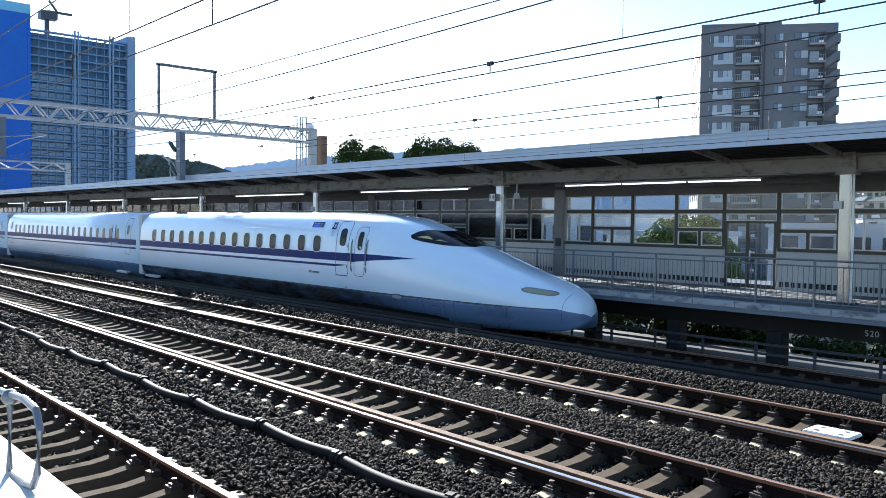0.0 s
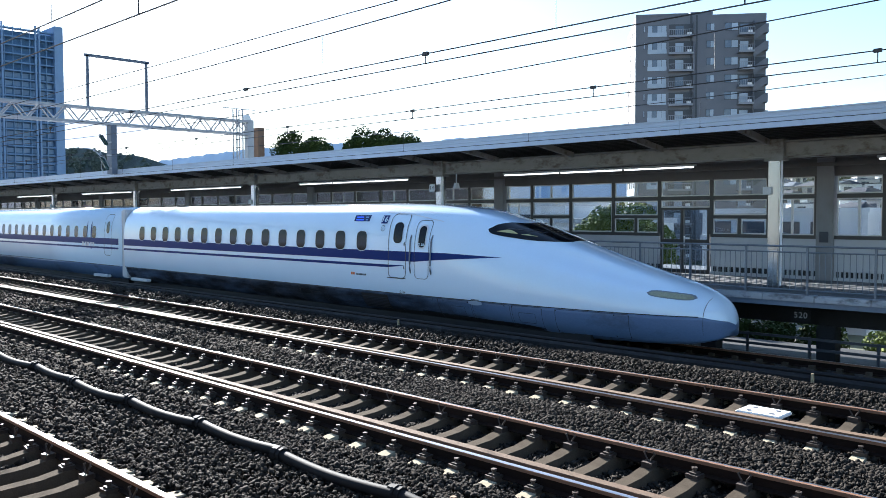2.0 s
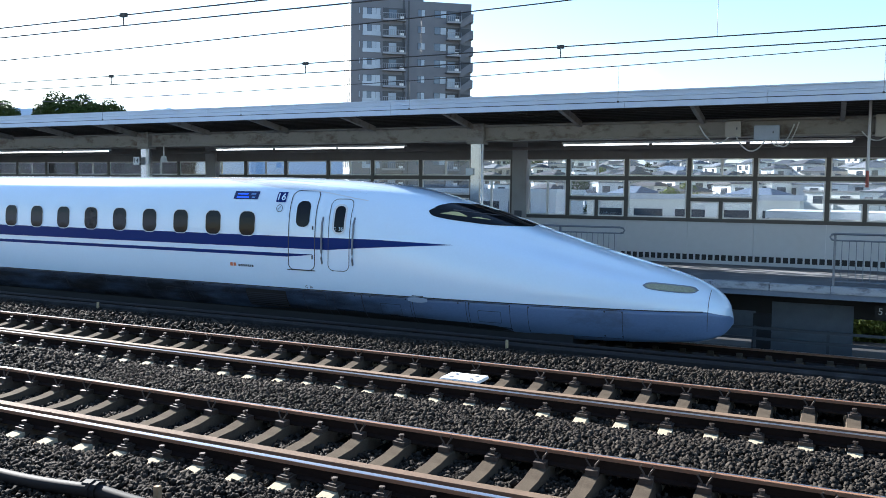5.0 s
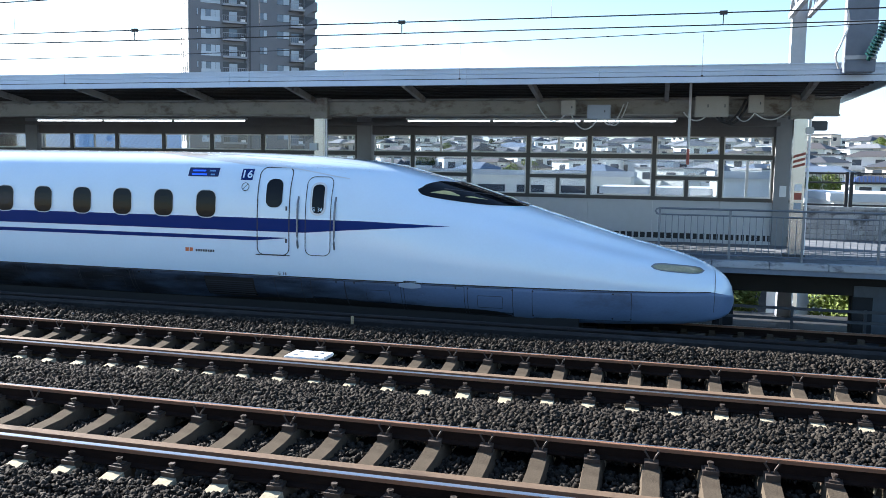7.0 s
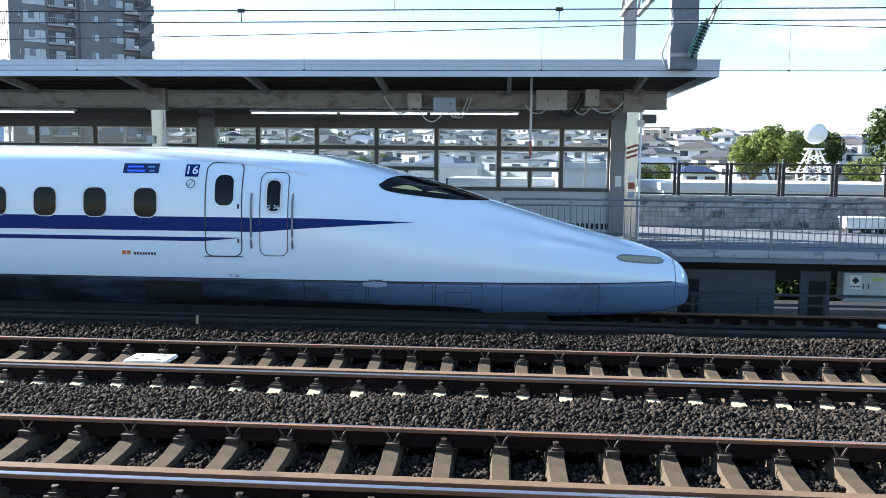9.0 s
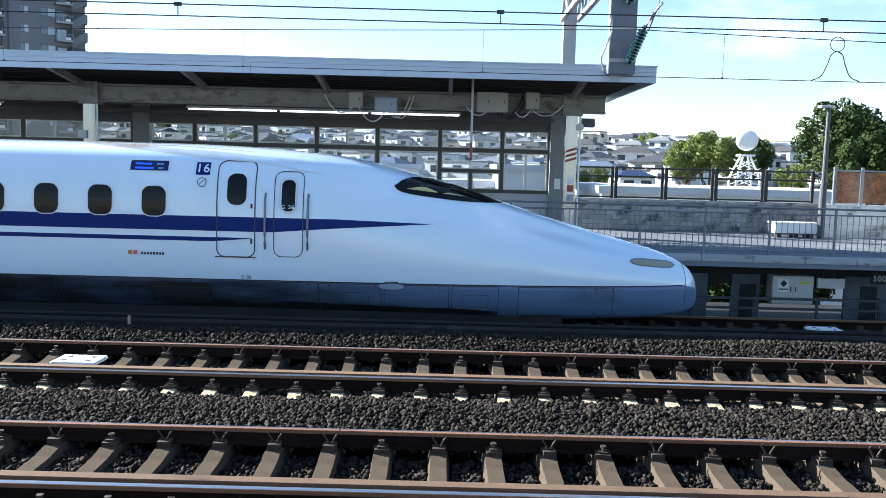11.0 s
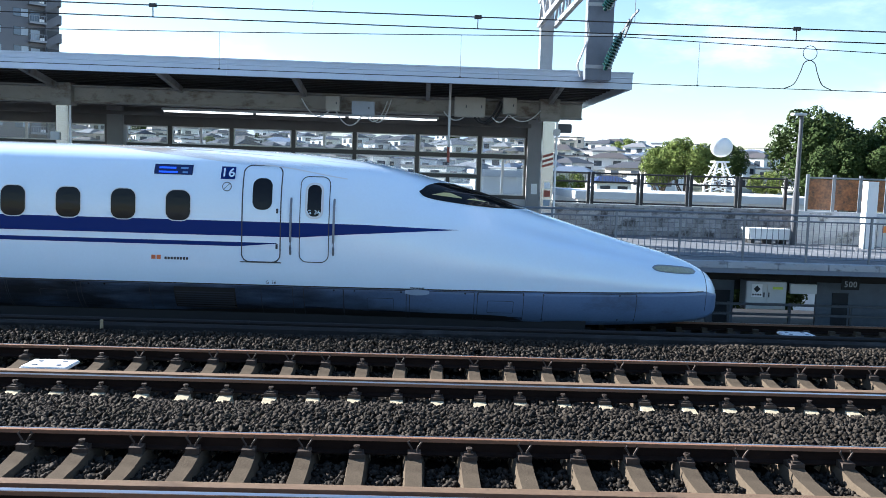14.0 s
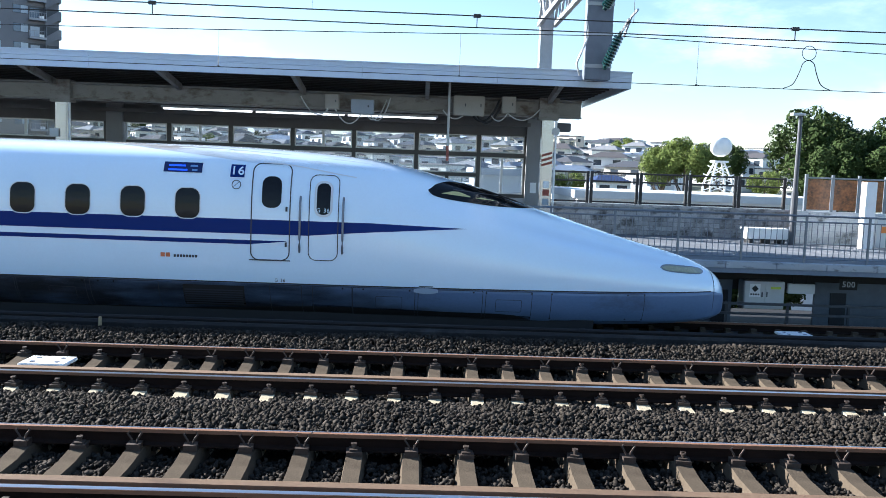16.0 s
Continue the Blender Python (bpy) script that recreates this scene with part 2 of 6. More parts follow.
M["edge"] = mat("edge_slab_concrete", (0.36, 0.38, 0.41), 0.8, vary=0.15, scale=3, fine=40, stain=(0.1, 0.1, 0.11), stain_amt=0.85, stain_scale=2.5, stretch=(1, 1, 2), objrand=0.5, bump=0.2)
M["blue_steel"] = mat("blue_grey_steel", (0.16, 0.2, 0.27), 0.45, metal=0.2, vary=0.12)
# concrete blackened: the shade under the platform is put into the colour
M["pier"] = mat("shaded_pier_concrete", (0.022, 0.025, 0.03), 0.85, vary=0.2, bump=0.2)
M["infill"] = mat("infill_panel", (0.09, 0.11, 0.14), 0.6, vary=0.2)
M["sign_grey"] = mat("pale_numerals", (0.5, 0.5, 0.5), 0.6, vary=0.05)
M["cab_grey"] = mat("pale_grey_enamel", (0.55, 0.56, 0.55), 0.45, vary=0.06, stain=(0.35, 0.34, 0.3), stain_amt=0.35)
M["cab_blue"] = mat("blue_grey_enamel", (0.3, 0.35, 0.41), 0.35, vary=0.05)
M["box_cream"] = mat("cream_enamel", (0.33, 0.315, 0.275), 0.5, vary=0.07, stain=(0.3, 0.27, 0.22), stain_amt=0.4)
M["lime"] = mat("lime_label", (0.55, 0.65, 0.08), 0.5, vary=0.05)
M["fence_grey"] = mat("fence_steel", (0.18, 0.2, 0.23), 0.4, metal=0.5, vary=0.12)
# copy of the beam paint, darkened for the shade under the canopy
M["beam_shaded"] = mat("shaded_beam_paint", (0.13, 0.125, 0.12), 0.75, vary=0.15, stain=(0.1, 0.08, 0.06), stain_amt=0.5)
M["clad"] = mat("aluminium_cladding", (0.48, 0.49, 0.5), 0.2, metal=0.85, vary=0.06, scale=2, fine=60, stretch=(6, 6, 0.3))
M["red_paint"] = mat("faded_red_paint", (0.3, 0.07, 0.045), 0.55, vary=0.2)
M["tube_light"] = glow("fluorescent_tube", (1.0, 0.98, 0.94), 0.55)
M["sash"] = mat("aluminium_sash", (0.55, 0.55, 0.54), 0.4, metal=0.4, vary=0.06)
M["pillar"] = mat("pillar_paint", (0.25, 0.25, 0.25), 0.65, vary=0.08, stain=(0.16, 0.15, 0.14), stain_amt=0.4)
M["block"] = mat("stained_block", (0.27, 0.28, 0.29), 0.85, vary=0.5, scale=5, fine=40, stain=(0.035, 0.035, 0.038), stain_amt=0.92, stain_scale=2.2, objrand=0.6, bump=0.25)
M["block_pale"] = mat("pale_block", (0.6, 0.6, 0.58), 0.85, vary=0.3, stain=(0.1, 0.095, 0.085), stain_amt=0.85, stain_scale=2.0, objrand=0.4)
M["mortar"] = mat("mortar", (0.05, 0.05, 0.05), 0.9, vary=0.2)
# opaque sheet: light shining through is put into its mottled orange colour
M["amber"] = mat("amber_backlit_screen", (0.2, 0.07, 0.02), 0.3, vary=0.7, scale=3.5, fine=14)
M["lamp_grey"] = mat("lamp_post_paint", (0.07, 0.075, 0.085), 0.5, metal=0.3, vary=0.15)
M["orange"] = mat("orange_paint", (0.7, 0.22, 0.04), 0.5, vary=0.1)
M["truss_grey"] = mat("truss_galvanised", (0.36, 0.375, 0.4), 0.5, metal=0.4, vary=0.12)
M["column_grey"] = mat("column_paint", (0.36, 0.38, 0.41), 0.45, metal=0.2, vary=0.1)
M["drop_grey"] = mat("drop_post_paint", (0.13, 0.15, 0.19), 0.5, metal=0.3, vary=0.15)
M["insulator"] = mat("green_porcelain", (0.008, 0.045, 0.04), 0.25, vary=0.1, coat=0.6)
M["rust"] = mat("rusty_sheet", (0.16, 0.1, 0.065), 0.75, vary=0.3, scale=2, stain=(0.12, 0.06, 0.04))
M["wire"] = mat("dark_wire", (0.04, 0.04, 0.042), 0.5, metal=0.4, vary=0.2)
M["apt_grey"] = mat("grey_tile_cladding", (0.145, 0.15, 0.17), 0.65, vary=0.1, scale=0.5, fine=6)
M["apt_pale"] = mat("pale_render", (0.6, 0.58, 0.56), 0.75, vary=0.08, scale=0.5, fine=6)
M["apt_dark"] = mat("dark_recess", (0.06, 0.065, 0.075), 0.5, vary=0.2)
M["apt_rail"] = mat("balcony_rail", (0.27, 0.28, 0.31), 0.5, vary=0.1)
M["curtain"] = mat("curtained_pane", (0.36, 0.41, 0.48), 0.25, vary=0.2, scale=1, objrand=0.6)
M["town_glass"] = mat("town_glass", (0.12, 0.15, 0.2), 0.08, vary=0.2)
M["town_window"] = mat("town_window", (0.035, 0.045, 0.06), 0.12, vary=0.3, objrand=0.8)
M["tower_blue"] = mat("netted_facade", (0.07, 0.15, 0.27), 0.8, vary=0.25, scale=0.2, fine=2)
M["tower_slab"] = mat("slab_edge", (0.17, 0.28, 0.44), 0.8, vary=0.15, scale=0.4, fine=4)
M["tower_grey"] = mat("grey_mesh_sheet", (0.2, 0.3, 0.46), 0.7, vary=0.12, scale=0.3, fine=4)
M["tower_glass"] = mat("new_glass", (0.16, 0.26, 0.4), 0.15, vary=0.25, objrand=0.8)
M["blue_sheet"] = mat("blue_sheeting", (0.01, 0.12, 0.55), 0.6, vary=0.12, scale=0.15, fine=1.5)
M["blue_clear"] = mat("pale_blue_sheeting", (0.2, 0.5, 0.75), 0.5, vary=0.2, scale=0.3, fine=2)
M["house_white"] = mat("white_render", (0.74, 0.74, 0.73), 0.75, vary=0.08, scale=0.6, fine=6, objrand=0.3)
M["house_cream"] = mat("cream_render", (0.72, 0.7, 0.64), 0.75, vary=0.1, scale=0.6, fine=6, objrand=0.3)
M["house_grey"] = mat("grey_render", (0.52, 0.54, 0.56), 0.75, vary=0.1, scale=0.6, fine=6, objrand=0.3)
M["house_tan"] = mat("tan_render", (0.5, 0.45, 0.39), 0.75, vary=0.1, scale=0.6, fine=6, objrand=0.3)
M["roof_dark"] = mat("dark_roof_tile", (0.045, 0.047, 0.053), 0.55, vary=0.2, scale=1, fine=8)
M["roof_grey"] = mat("grey_roof_tile", (0.17, 0.175, 0.185), 0.6, vary=0.2, scale=1, fine=8)
M["roof_blue"] = mat("slate_roof_tile", (0.1, 0.13, 0.18), 0.5, vary=0.2, scale=1, fine=8)
M["roof_brown"] = mat("brown_roof_tile", (0.06, 0.055, 0.055), 0.6, vary=0.2, scale=1, fine=8)
M["roof_navy"] = mat("navy_roof_tile", (0.02, 0.035, 0.1), 0.45, vary=0.2, scale=1, fine=8)
M["hill_green"] = mat("hillside_ground", (0.09, 0.1, 0.06), 0.9, vary=0.4, scale=0.08, fine=0.7)
M["hill_dark"] = mat("wooded_hill", (0.06, 0.08, 0.075), 0.95, vary=0.5, scale=0.06, fine=0.5, bump=1.0, bscale=0.4)
# pale blue: the haze of distance is put into the mountain colour
M["mountain"] = mat("hazy_mountain", (0.5, 0.6, 0.72), 1.0, vary=0.06, scale=0.002, fine=0.01, spec=0.0)
M["leaf_dark"] = mat("dark_leaf", (0.035, 0.055, 0.016), 0.8, spec=0.1, vary=0.5, scale=2, fine=9, island=1.2)
# greyed leaf copy for the ridge, with haze put into the colour
M["leaf_hazy"] = mat("hazy_distant_leaf", (0.13, 0.16, 0.14), 0.9, spec=0.0, vary=0.5, scale=0.3, fine=2, island=1.2)
M["leaf_light"] = mat("light_leaf", (0.13, 0.165, 0.045), 0.8, spec=0.1, vary=0.5, scale=2, fine=9, island=1.2)
M["bark"] = mat("bark", (0.08, 0.06, 0.045), 0.9, vary=0.3, bump=0.4)
M["ground"] = mat("distant_ground", (0.12, 0.12, 0.1), 0.9, vary=0.35, scale=0.05, fine=0.8)


def part(name, bm, material, parent=None, label="", smooth=False):
    me = bpy.data.meshes.new(name)
    bm.normal_update()
    bm.to_mesh(me)
    bm.free()
    me.materials.append(M[material] if isinstance(material, str) else material)
    if smooth:
        for f in me.polygons:
            f.use_smooth = True
    ob = new(name, me)
    if parent:
        ob.parent = parent
    if label:
        ob["label"] = label
    return ob


def shared(name, ob, m, parent=None):
    """Another object on ob's mesh, at the pose m in its parent's space."""
    o = new(name, ob.data)
    o.parent = parent
    o.matrix_basis = m
    return o


def box(bm, x0, x1, y0, y1, z0, z1, bev=0.0):
    g = bmesh.ops.create_cube(bm, size=1, matrix=Matrix.Translation(((x0 + x1) / 2, (y0 + y1) / 2, (z0 + z1) / 2)) @ Matrix.Diagonal((abs(x1 - x0), abs(y1 - y0), abs(z1 - z0), 1)))
    if bev:
        vs = set(g["verts"])
        bmesh.ops.bevel(bm, geom=[e for e in bm.edges if e.verts[0] in vs and e.verts[1] in vs], offset=bev, segments=2, affect="EDGES")
    return g["verts"]


def rod(bm, a, b, r, n=8, r2=None):
    a, b = Vector(a), Vector(b)
    d = b - a
    m = Matrix.Translation((a + b) / 2) @ d.to_track_quat("Z", "Y").to_matrix().to_4x4()
    return bmesh.ops.create_cone(bm, cap_ends=True, segments=n, radius1=r, radius2=r if r2 is None else r2, depth=d.length, matrix=m)["verts"]


def tube(bm, pts, r, n=6):
    """A bent pipe or cable along points."""
    pts = [Vector(q) for q in pts]
    rings = []
    for i, q in enumerate(pts):
        d = (pts[min(i + 1, len(pts) - 1)] - pts[max(i - 1, 0)]).normalized()
        u = d.cross(Vector((0, 0, 1)))
        u = u.normalized() if u.length > 1e-4 else Vector((1, 0, 0))
        v = u.cross(d)
        rings.append([bm.verts.new(q + r * (math.cos(2 * math.pi * k / n) * u + math.sin(2 * math.pi * k / n) * v)) for k in range(n)])
    for a, b in zip(rings, rings[1:]):
        for k in range(n):
            bm.faces.new((a[k], a[(k + 1) % n], b[(k + 1) % n], b[k]))
    bm.faces.new(rings[0][::-1])
    bm.faces.new(rings[-1])


def prism(bm, poly, x0, x1):
    """A profile of (y, z) points run along x."""
    a = [bm.verts.new((x0, y, z)) for y, z in poly]
    b = [bm.verts.new((x1, y, z)) for y, z in poly]
    k = len(poly)
    for i in range(k):
        bm.faces.new((a[i], a[(i + 1) % k], b[(i + 1) % k], b[i]))
    bm.faces.new(a[::-1])
    bm.faces.new(b)
    bmesh.ops.recalc_face_normals(bm, faces=bm.faces[:])


def thing(name, label, category, m=None, group="", kind=""):
    ob = tagged(new(name), label, category, group, kind)
    if m is not None:
        ob.matrix_basis = m
    return ob


def structure(name, bm, material, label, category, smooth=False):
    return tagged(part(name, bm, material, None, smooth=smooth), label, category, kind="structure")

# ---- the train ----
TRAIN_Y, TRAIN_Z = 17.60, -0.37


def ease(x, xs, ys):
    """Smooth curve through a few stations."""
    if x <= xs[0]:
        return ys[0]
    if x >= xs[-1]:
        return ys[-1]
    i = next(k for k in range(len(xs) - 1) if xs[k] <= x <= xs[k + 1])
    def slope(k):
        if k == 0 or k == len(xs) - 1:
            return (ys[1] - ys[0]) / (xs[1] - xs[0]) if k == 0 else 0.0
        a, b = (ys[k] - ys[k - 1]) / (xs[k] - xs[k - 1]), (ys[k + 1] - ys[k]) / (xs[k + 1] - xs[k])
        return 0.0 if a * b <= 0 else 2 * a * b / (a + b)
    d = xs[i + 1] - xs[i]
    u = (x - xs[i]) / d
    return (2 * u**3 - 3 * u**2 + 1) * ys[i] + (u**3 - 2 * u**2 + u) * d * slope(i) + (3 * u**2 - 2 * u**3) * ys[i + 1] + (u**3 - u**2) * d * slope(i + 1)


def section(s):
    """Half width, top, widest height, bottom and fullness of the body s metres behind the tip."""
    w = ease(s, (0, 0.06, 0.25, 0.6, 1.2, 2.4, 4, 6, 8.5), (0.02, 0.29, 0.59, 0.84, 1.07, 1.31, 1.5, 1.62, 1.68))
    zt = ease(s, (0, 0.06, 0.25, 0.6, 1.0, 2.2, 3.9, 5.8, 7.6, 9.5, 11), (0.72, 0.98, 1.22, 1.43, 1.58, 1.90, 2.40, 2.97, 3.37, 3.5, 3.53))
    zc = ease(s, (0, 0.5, 2, 5, 9), (0.66, 0.86, 0.95, 1.15, 1.55))
    zb = ease(s, (0, 0.15, 0.6, 1.5, 3.5), (0.6, 0.42, 0.3, 0.24, 0.2))
    n = ease(s, (0, 1.5, 3.5, 6, 9, 11), (2.1, 2.25, 2.35, 2.45, 3.6, 4.0))
    return w, zt, zc, zb, n


def side(s, z):
    """Half width of the body at the height z."""
    w, zt, zc, zb, n = section(s)
    if z >= zc:
        u = min(1.0, (z - zc) / (zt - zc))
        valley = ease(s, (1.0, 2.2, 3.6, 4.6, 6.2, 8.0), (0.0, 0.17, 0.24, 0.15, 0.08, 0.0)) * math.exp(-((u - 0.77) / 0.13) ** 2)
        return w * (1 - u**n) ** (1 / n) - valley
    k = 2.4 if s < 1.5 else ease(s, (1.5, 6.0), (2.4, 3.0))
    u = min(1.0, (zc - z) / (zc - zb + ease(s, (0, 3, 6), (0.35, 0.3, 0.14))))
    return w * (1 - u**k) ** (1 / k)


BELT = 0.90


def shell_rows(s):
    """Points of the white shell at one station, from the belt line up over the roof and down."""
    w, zt, zc, zb, n = section(s)
    belt = min(BELT, 0.5 * (zt + zb) + 0.05) if s < 0.4 else BELT
    pts = []
    k = 26
    for i in range(k + 1):
        z = belt + (zt - belt) * math.sin(i / k * math.pi / 2) ** 1.0 if i < k else zt
        pts.append((side(s, z) if i < k else 0.0, z))
    return pts


def loft(stations, fn, mirror=True):
    bm = bmesh.new()
    rows = []
    for s in stations:
        half = fn(s)
        row = [bm.verts.new((-s, -y, z)) for y, z in half]
        if mirror:
            row += [bm.verts.new((-s, y, z)) for y, z in reversed(half[:-1])]
        rows.append(row)
    for a, b in zip(rows, rows[1:]):
        for i in range(len(a) - 1):
            bm.faces.new((a[i], b[i], b[i + 1], a[i + 1]))
    bm.faces.new(rows[0])
    bmesh.ops.recalc_face_normals(bm, faces=bm.faces[:])
    return bm


def skirt_rows(s):
    w, zt, zc, zb, n = section(s)
    belt = min(BELT, 0.5 * (zt + zb) + 0.05) if s < 0.4 else BELT
    return [(0.0, zb)] + [(side(s, zb + (belt - zb) * i / 8) - (0.012 if s > 4 else 0), zb + (belt - zb) * i / 8) for i in range(9)]


def skin(s0, s1, z0, z1, off=0.006, steps=None, right=False):
    """A sheet lying on the train's side; z0, z1 may be functions of s."""
    bm = bmesh.new()
    steps = steps or max(2, int(abs(s1 - s0) / 0.35))
    f0 = z0 if callable(z0) else (lambda s: z0)
    f1 = z1 if callable(z1) else (lambda s: z1)
    rows = []
    sg = 1 if right else -1
    for i in range(steps + 1):
        s = s0 + (s1 - s0) * i / steps
        rows.append([bm.verts.new((-s, sg * (side(s, f0(s) + (f1(s) - f0(s)) * j / 4) + off), f0(s) + (f1(s) - f0(s)) * j / 4)) for j in range(5)])
    for a, b in zip(rows, rows[1:]):
        for j in range(4):
            bm.faces.new((a[j], b[j], b[j + 1], a[j + 1]) if not right else (a[j + 1], b[j + 1], b[j], a[j]))
    return bm


def rounded(sc, zc, w, h, r, off, n=6, grow=0.0):
    """Outline of a rounded rectangle on the side, as 3D points, its straight edges divided so that they follow the curve."""
    flat = []
    corners = ((w / 2 - r, h / 2 - r, 0), (-w / 2 + r, h / 2 - r, 90), (-w / 2 + r, -h / 2 + r, 180), (w / 2 - r, -h / 2 + r, 270))
    for cx, cz, a0 in corners:
        arc = [(cx + (r + grow) * math.cos(radians(a0 + 90 * k / n)), cz + (r + grow) * math.sin(radians(a0 + 90 * k / n))) for k in range(n + 1)]
        if flat:
            p, q = flat[-1], arc[0]
            flat += [(p[0] + (q[0] - p[0]) * j / 8, p[1] + (q[1] - p[1]) * j / 8) for j in range(1, 8)]
        flat += arc
    p, q = flat[-1], flat[0]
    flat += [(p[0] + (q[0] - p[0]) * j / 8, p[1] + (q[1] - p[1]) * j / 8) for j in range(1, 8)]
    return [Vector((-(sc - u), -(side(sc - u, zc + v) + off), zc + v)) for u, v in flat]


def pill(sc, zc, w, h, r, off):
    """A filled rounded panel that follows the side."""
    bm = bmesh.new()
    ring = [bm.verts.new(q) for q in rounded(sc, zc, w, h, r, off)]
    inner = [bm.verts.new(Vector((-(sc + (-q.co.x - sc) * 0.5), -(side(sc + (-q.co.x - sc) * 0.5, zc + (q.co.z - zc) * 0.5) + off), zc + (q.co.z - zc) * 0.5))) for q in ring]
    c = bm.verts.new((-sc, -(side(sc, zc) + off), zc))
    k = len(ring)
    for i in range(k):
        j = (i + 1) % k
        bm.faces.new((ring[i], ring[j], inner[j], inner[i]))
        bm.faces.new((inner[i], inner[j], c))
    bmesh.ops.recalc_face_normals(bm, faces=bm.faces[:])
    if bm.faces[0].normal.y > 0:
        bmesh.ops.reverse_faces(bm, faces=bm.faces[:])
    return bm


def seam(sc, zc, w, h, r, off=0.0, wide=0.018):
    """A thin raised or dark line round a rounded panel."""
    bm = bmesh.new()
    a = [bm.verts.new(q) for q in rounded(sc, zc, w, h, r, 0.007 + off)]
    b = [bm.verts.new(q) for q in rounded(sc, zc, w, h, r, 0.007 + off, grow=wide)]
    k = len(a)
    for i in range(k):
        j = (i + 1) % k
        bm.faces.new((a[i], b[i], b[j], a[j]))
    bmesh.ops.recalc_face_normals(bm, faces=bm.faces[:])
    if bm.faces[0].normal.y > 0:
        bmesh.ops.reverse_faces(bm, faces=bm.faces[:])
    return bm


def flat_text(txt, size, m, material, parent, bold=0.0):
    """Lettering, one part for each character."""
    for i, ch in enumerate(txt):
        if ch == " ":
            continue
        cu = bpy.data.curves.new("letter", "FONT")
        cu.body, cu.size, cu.extrude, cu.align_x, cu.align_y, cu.offset = ch, size, 0.002, "CENTER", "CENTER", bold
        ob = new("letter_curve", cu)
        me = bpy.data.meshes.new_from_object(ob.evaluated_get(bpy.context.evaluated_depsgraph_get()))
        bpy.data.objects.remove(ob)
        me.materials.clear()
        me.materials.append(M[material])
        o = new("letter", me)
        o.parent = parent
        o.matrix_basis = m @ Matrix.Translation(((i - (len(txt) - 1) / 2) * size * 0.56, 0, 0))


def side_pose(s, z, off=0.012):
    """Where a sign stands on the train's side, facing out."""
    d = 0.05
    lean = math.degrees(math.atan2(side(s, z - d) - side(s, z + d), 2 * d))
    return pose(-s, -(side(s, z) + off), z, 90 - lean, 0, 0)


NOSE_S = [0, 0.02, 0.06, 0.12, 0.2, 0.3, 0.45, 0.6, 0.8, 1.0, 1.3, 1.6, 2, 2.4, 2.8, 3.2, 3.6, 4, 4.4, 4.8, 5.2, 5.6, 6, 6.4, 6.8, 7.2, 7.6, 8, 8.4, 8.8, 9.2, 9.6, 10, 10.5, 11, 12, 14, 18, 22, 27.2]



def middle_rows(s):
    return shell_rows(14)


def make_side(root, parent_name, first, count, doors, length_from, length_to, panels):
    """Windows, stripes and doors of one car's side that faces the tracks."""
    body = parent_name
    bm = skin(length_from, length_to, 0.895, 0.915, 0.008)
    part("belt_line", bm, "black", body)
    for k in range(count):
        s = first + 1.035 * k
        w = part("window", pill(s, 2.40, 0.46, 0.57, 0.16, 0.010), "black_glass", body, "dark oval-cornered passenger window")
        part("window_rim", seam(s, 2.40, 0.46, 0.57, 0.16, 0.004, 0.018), "rim", w)
    for s, z0, w in panels:
        part("skirt_panel", seam(s, z0, w, 0.42, 0.02, 0.006, 0.014), "black", body)


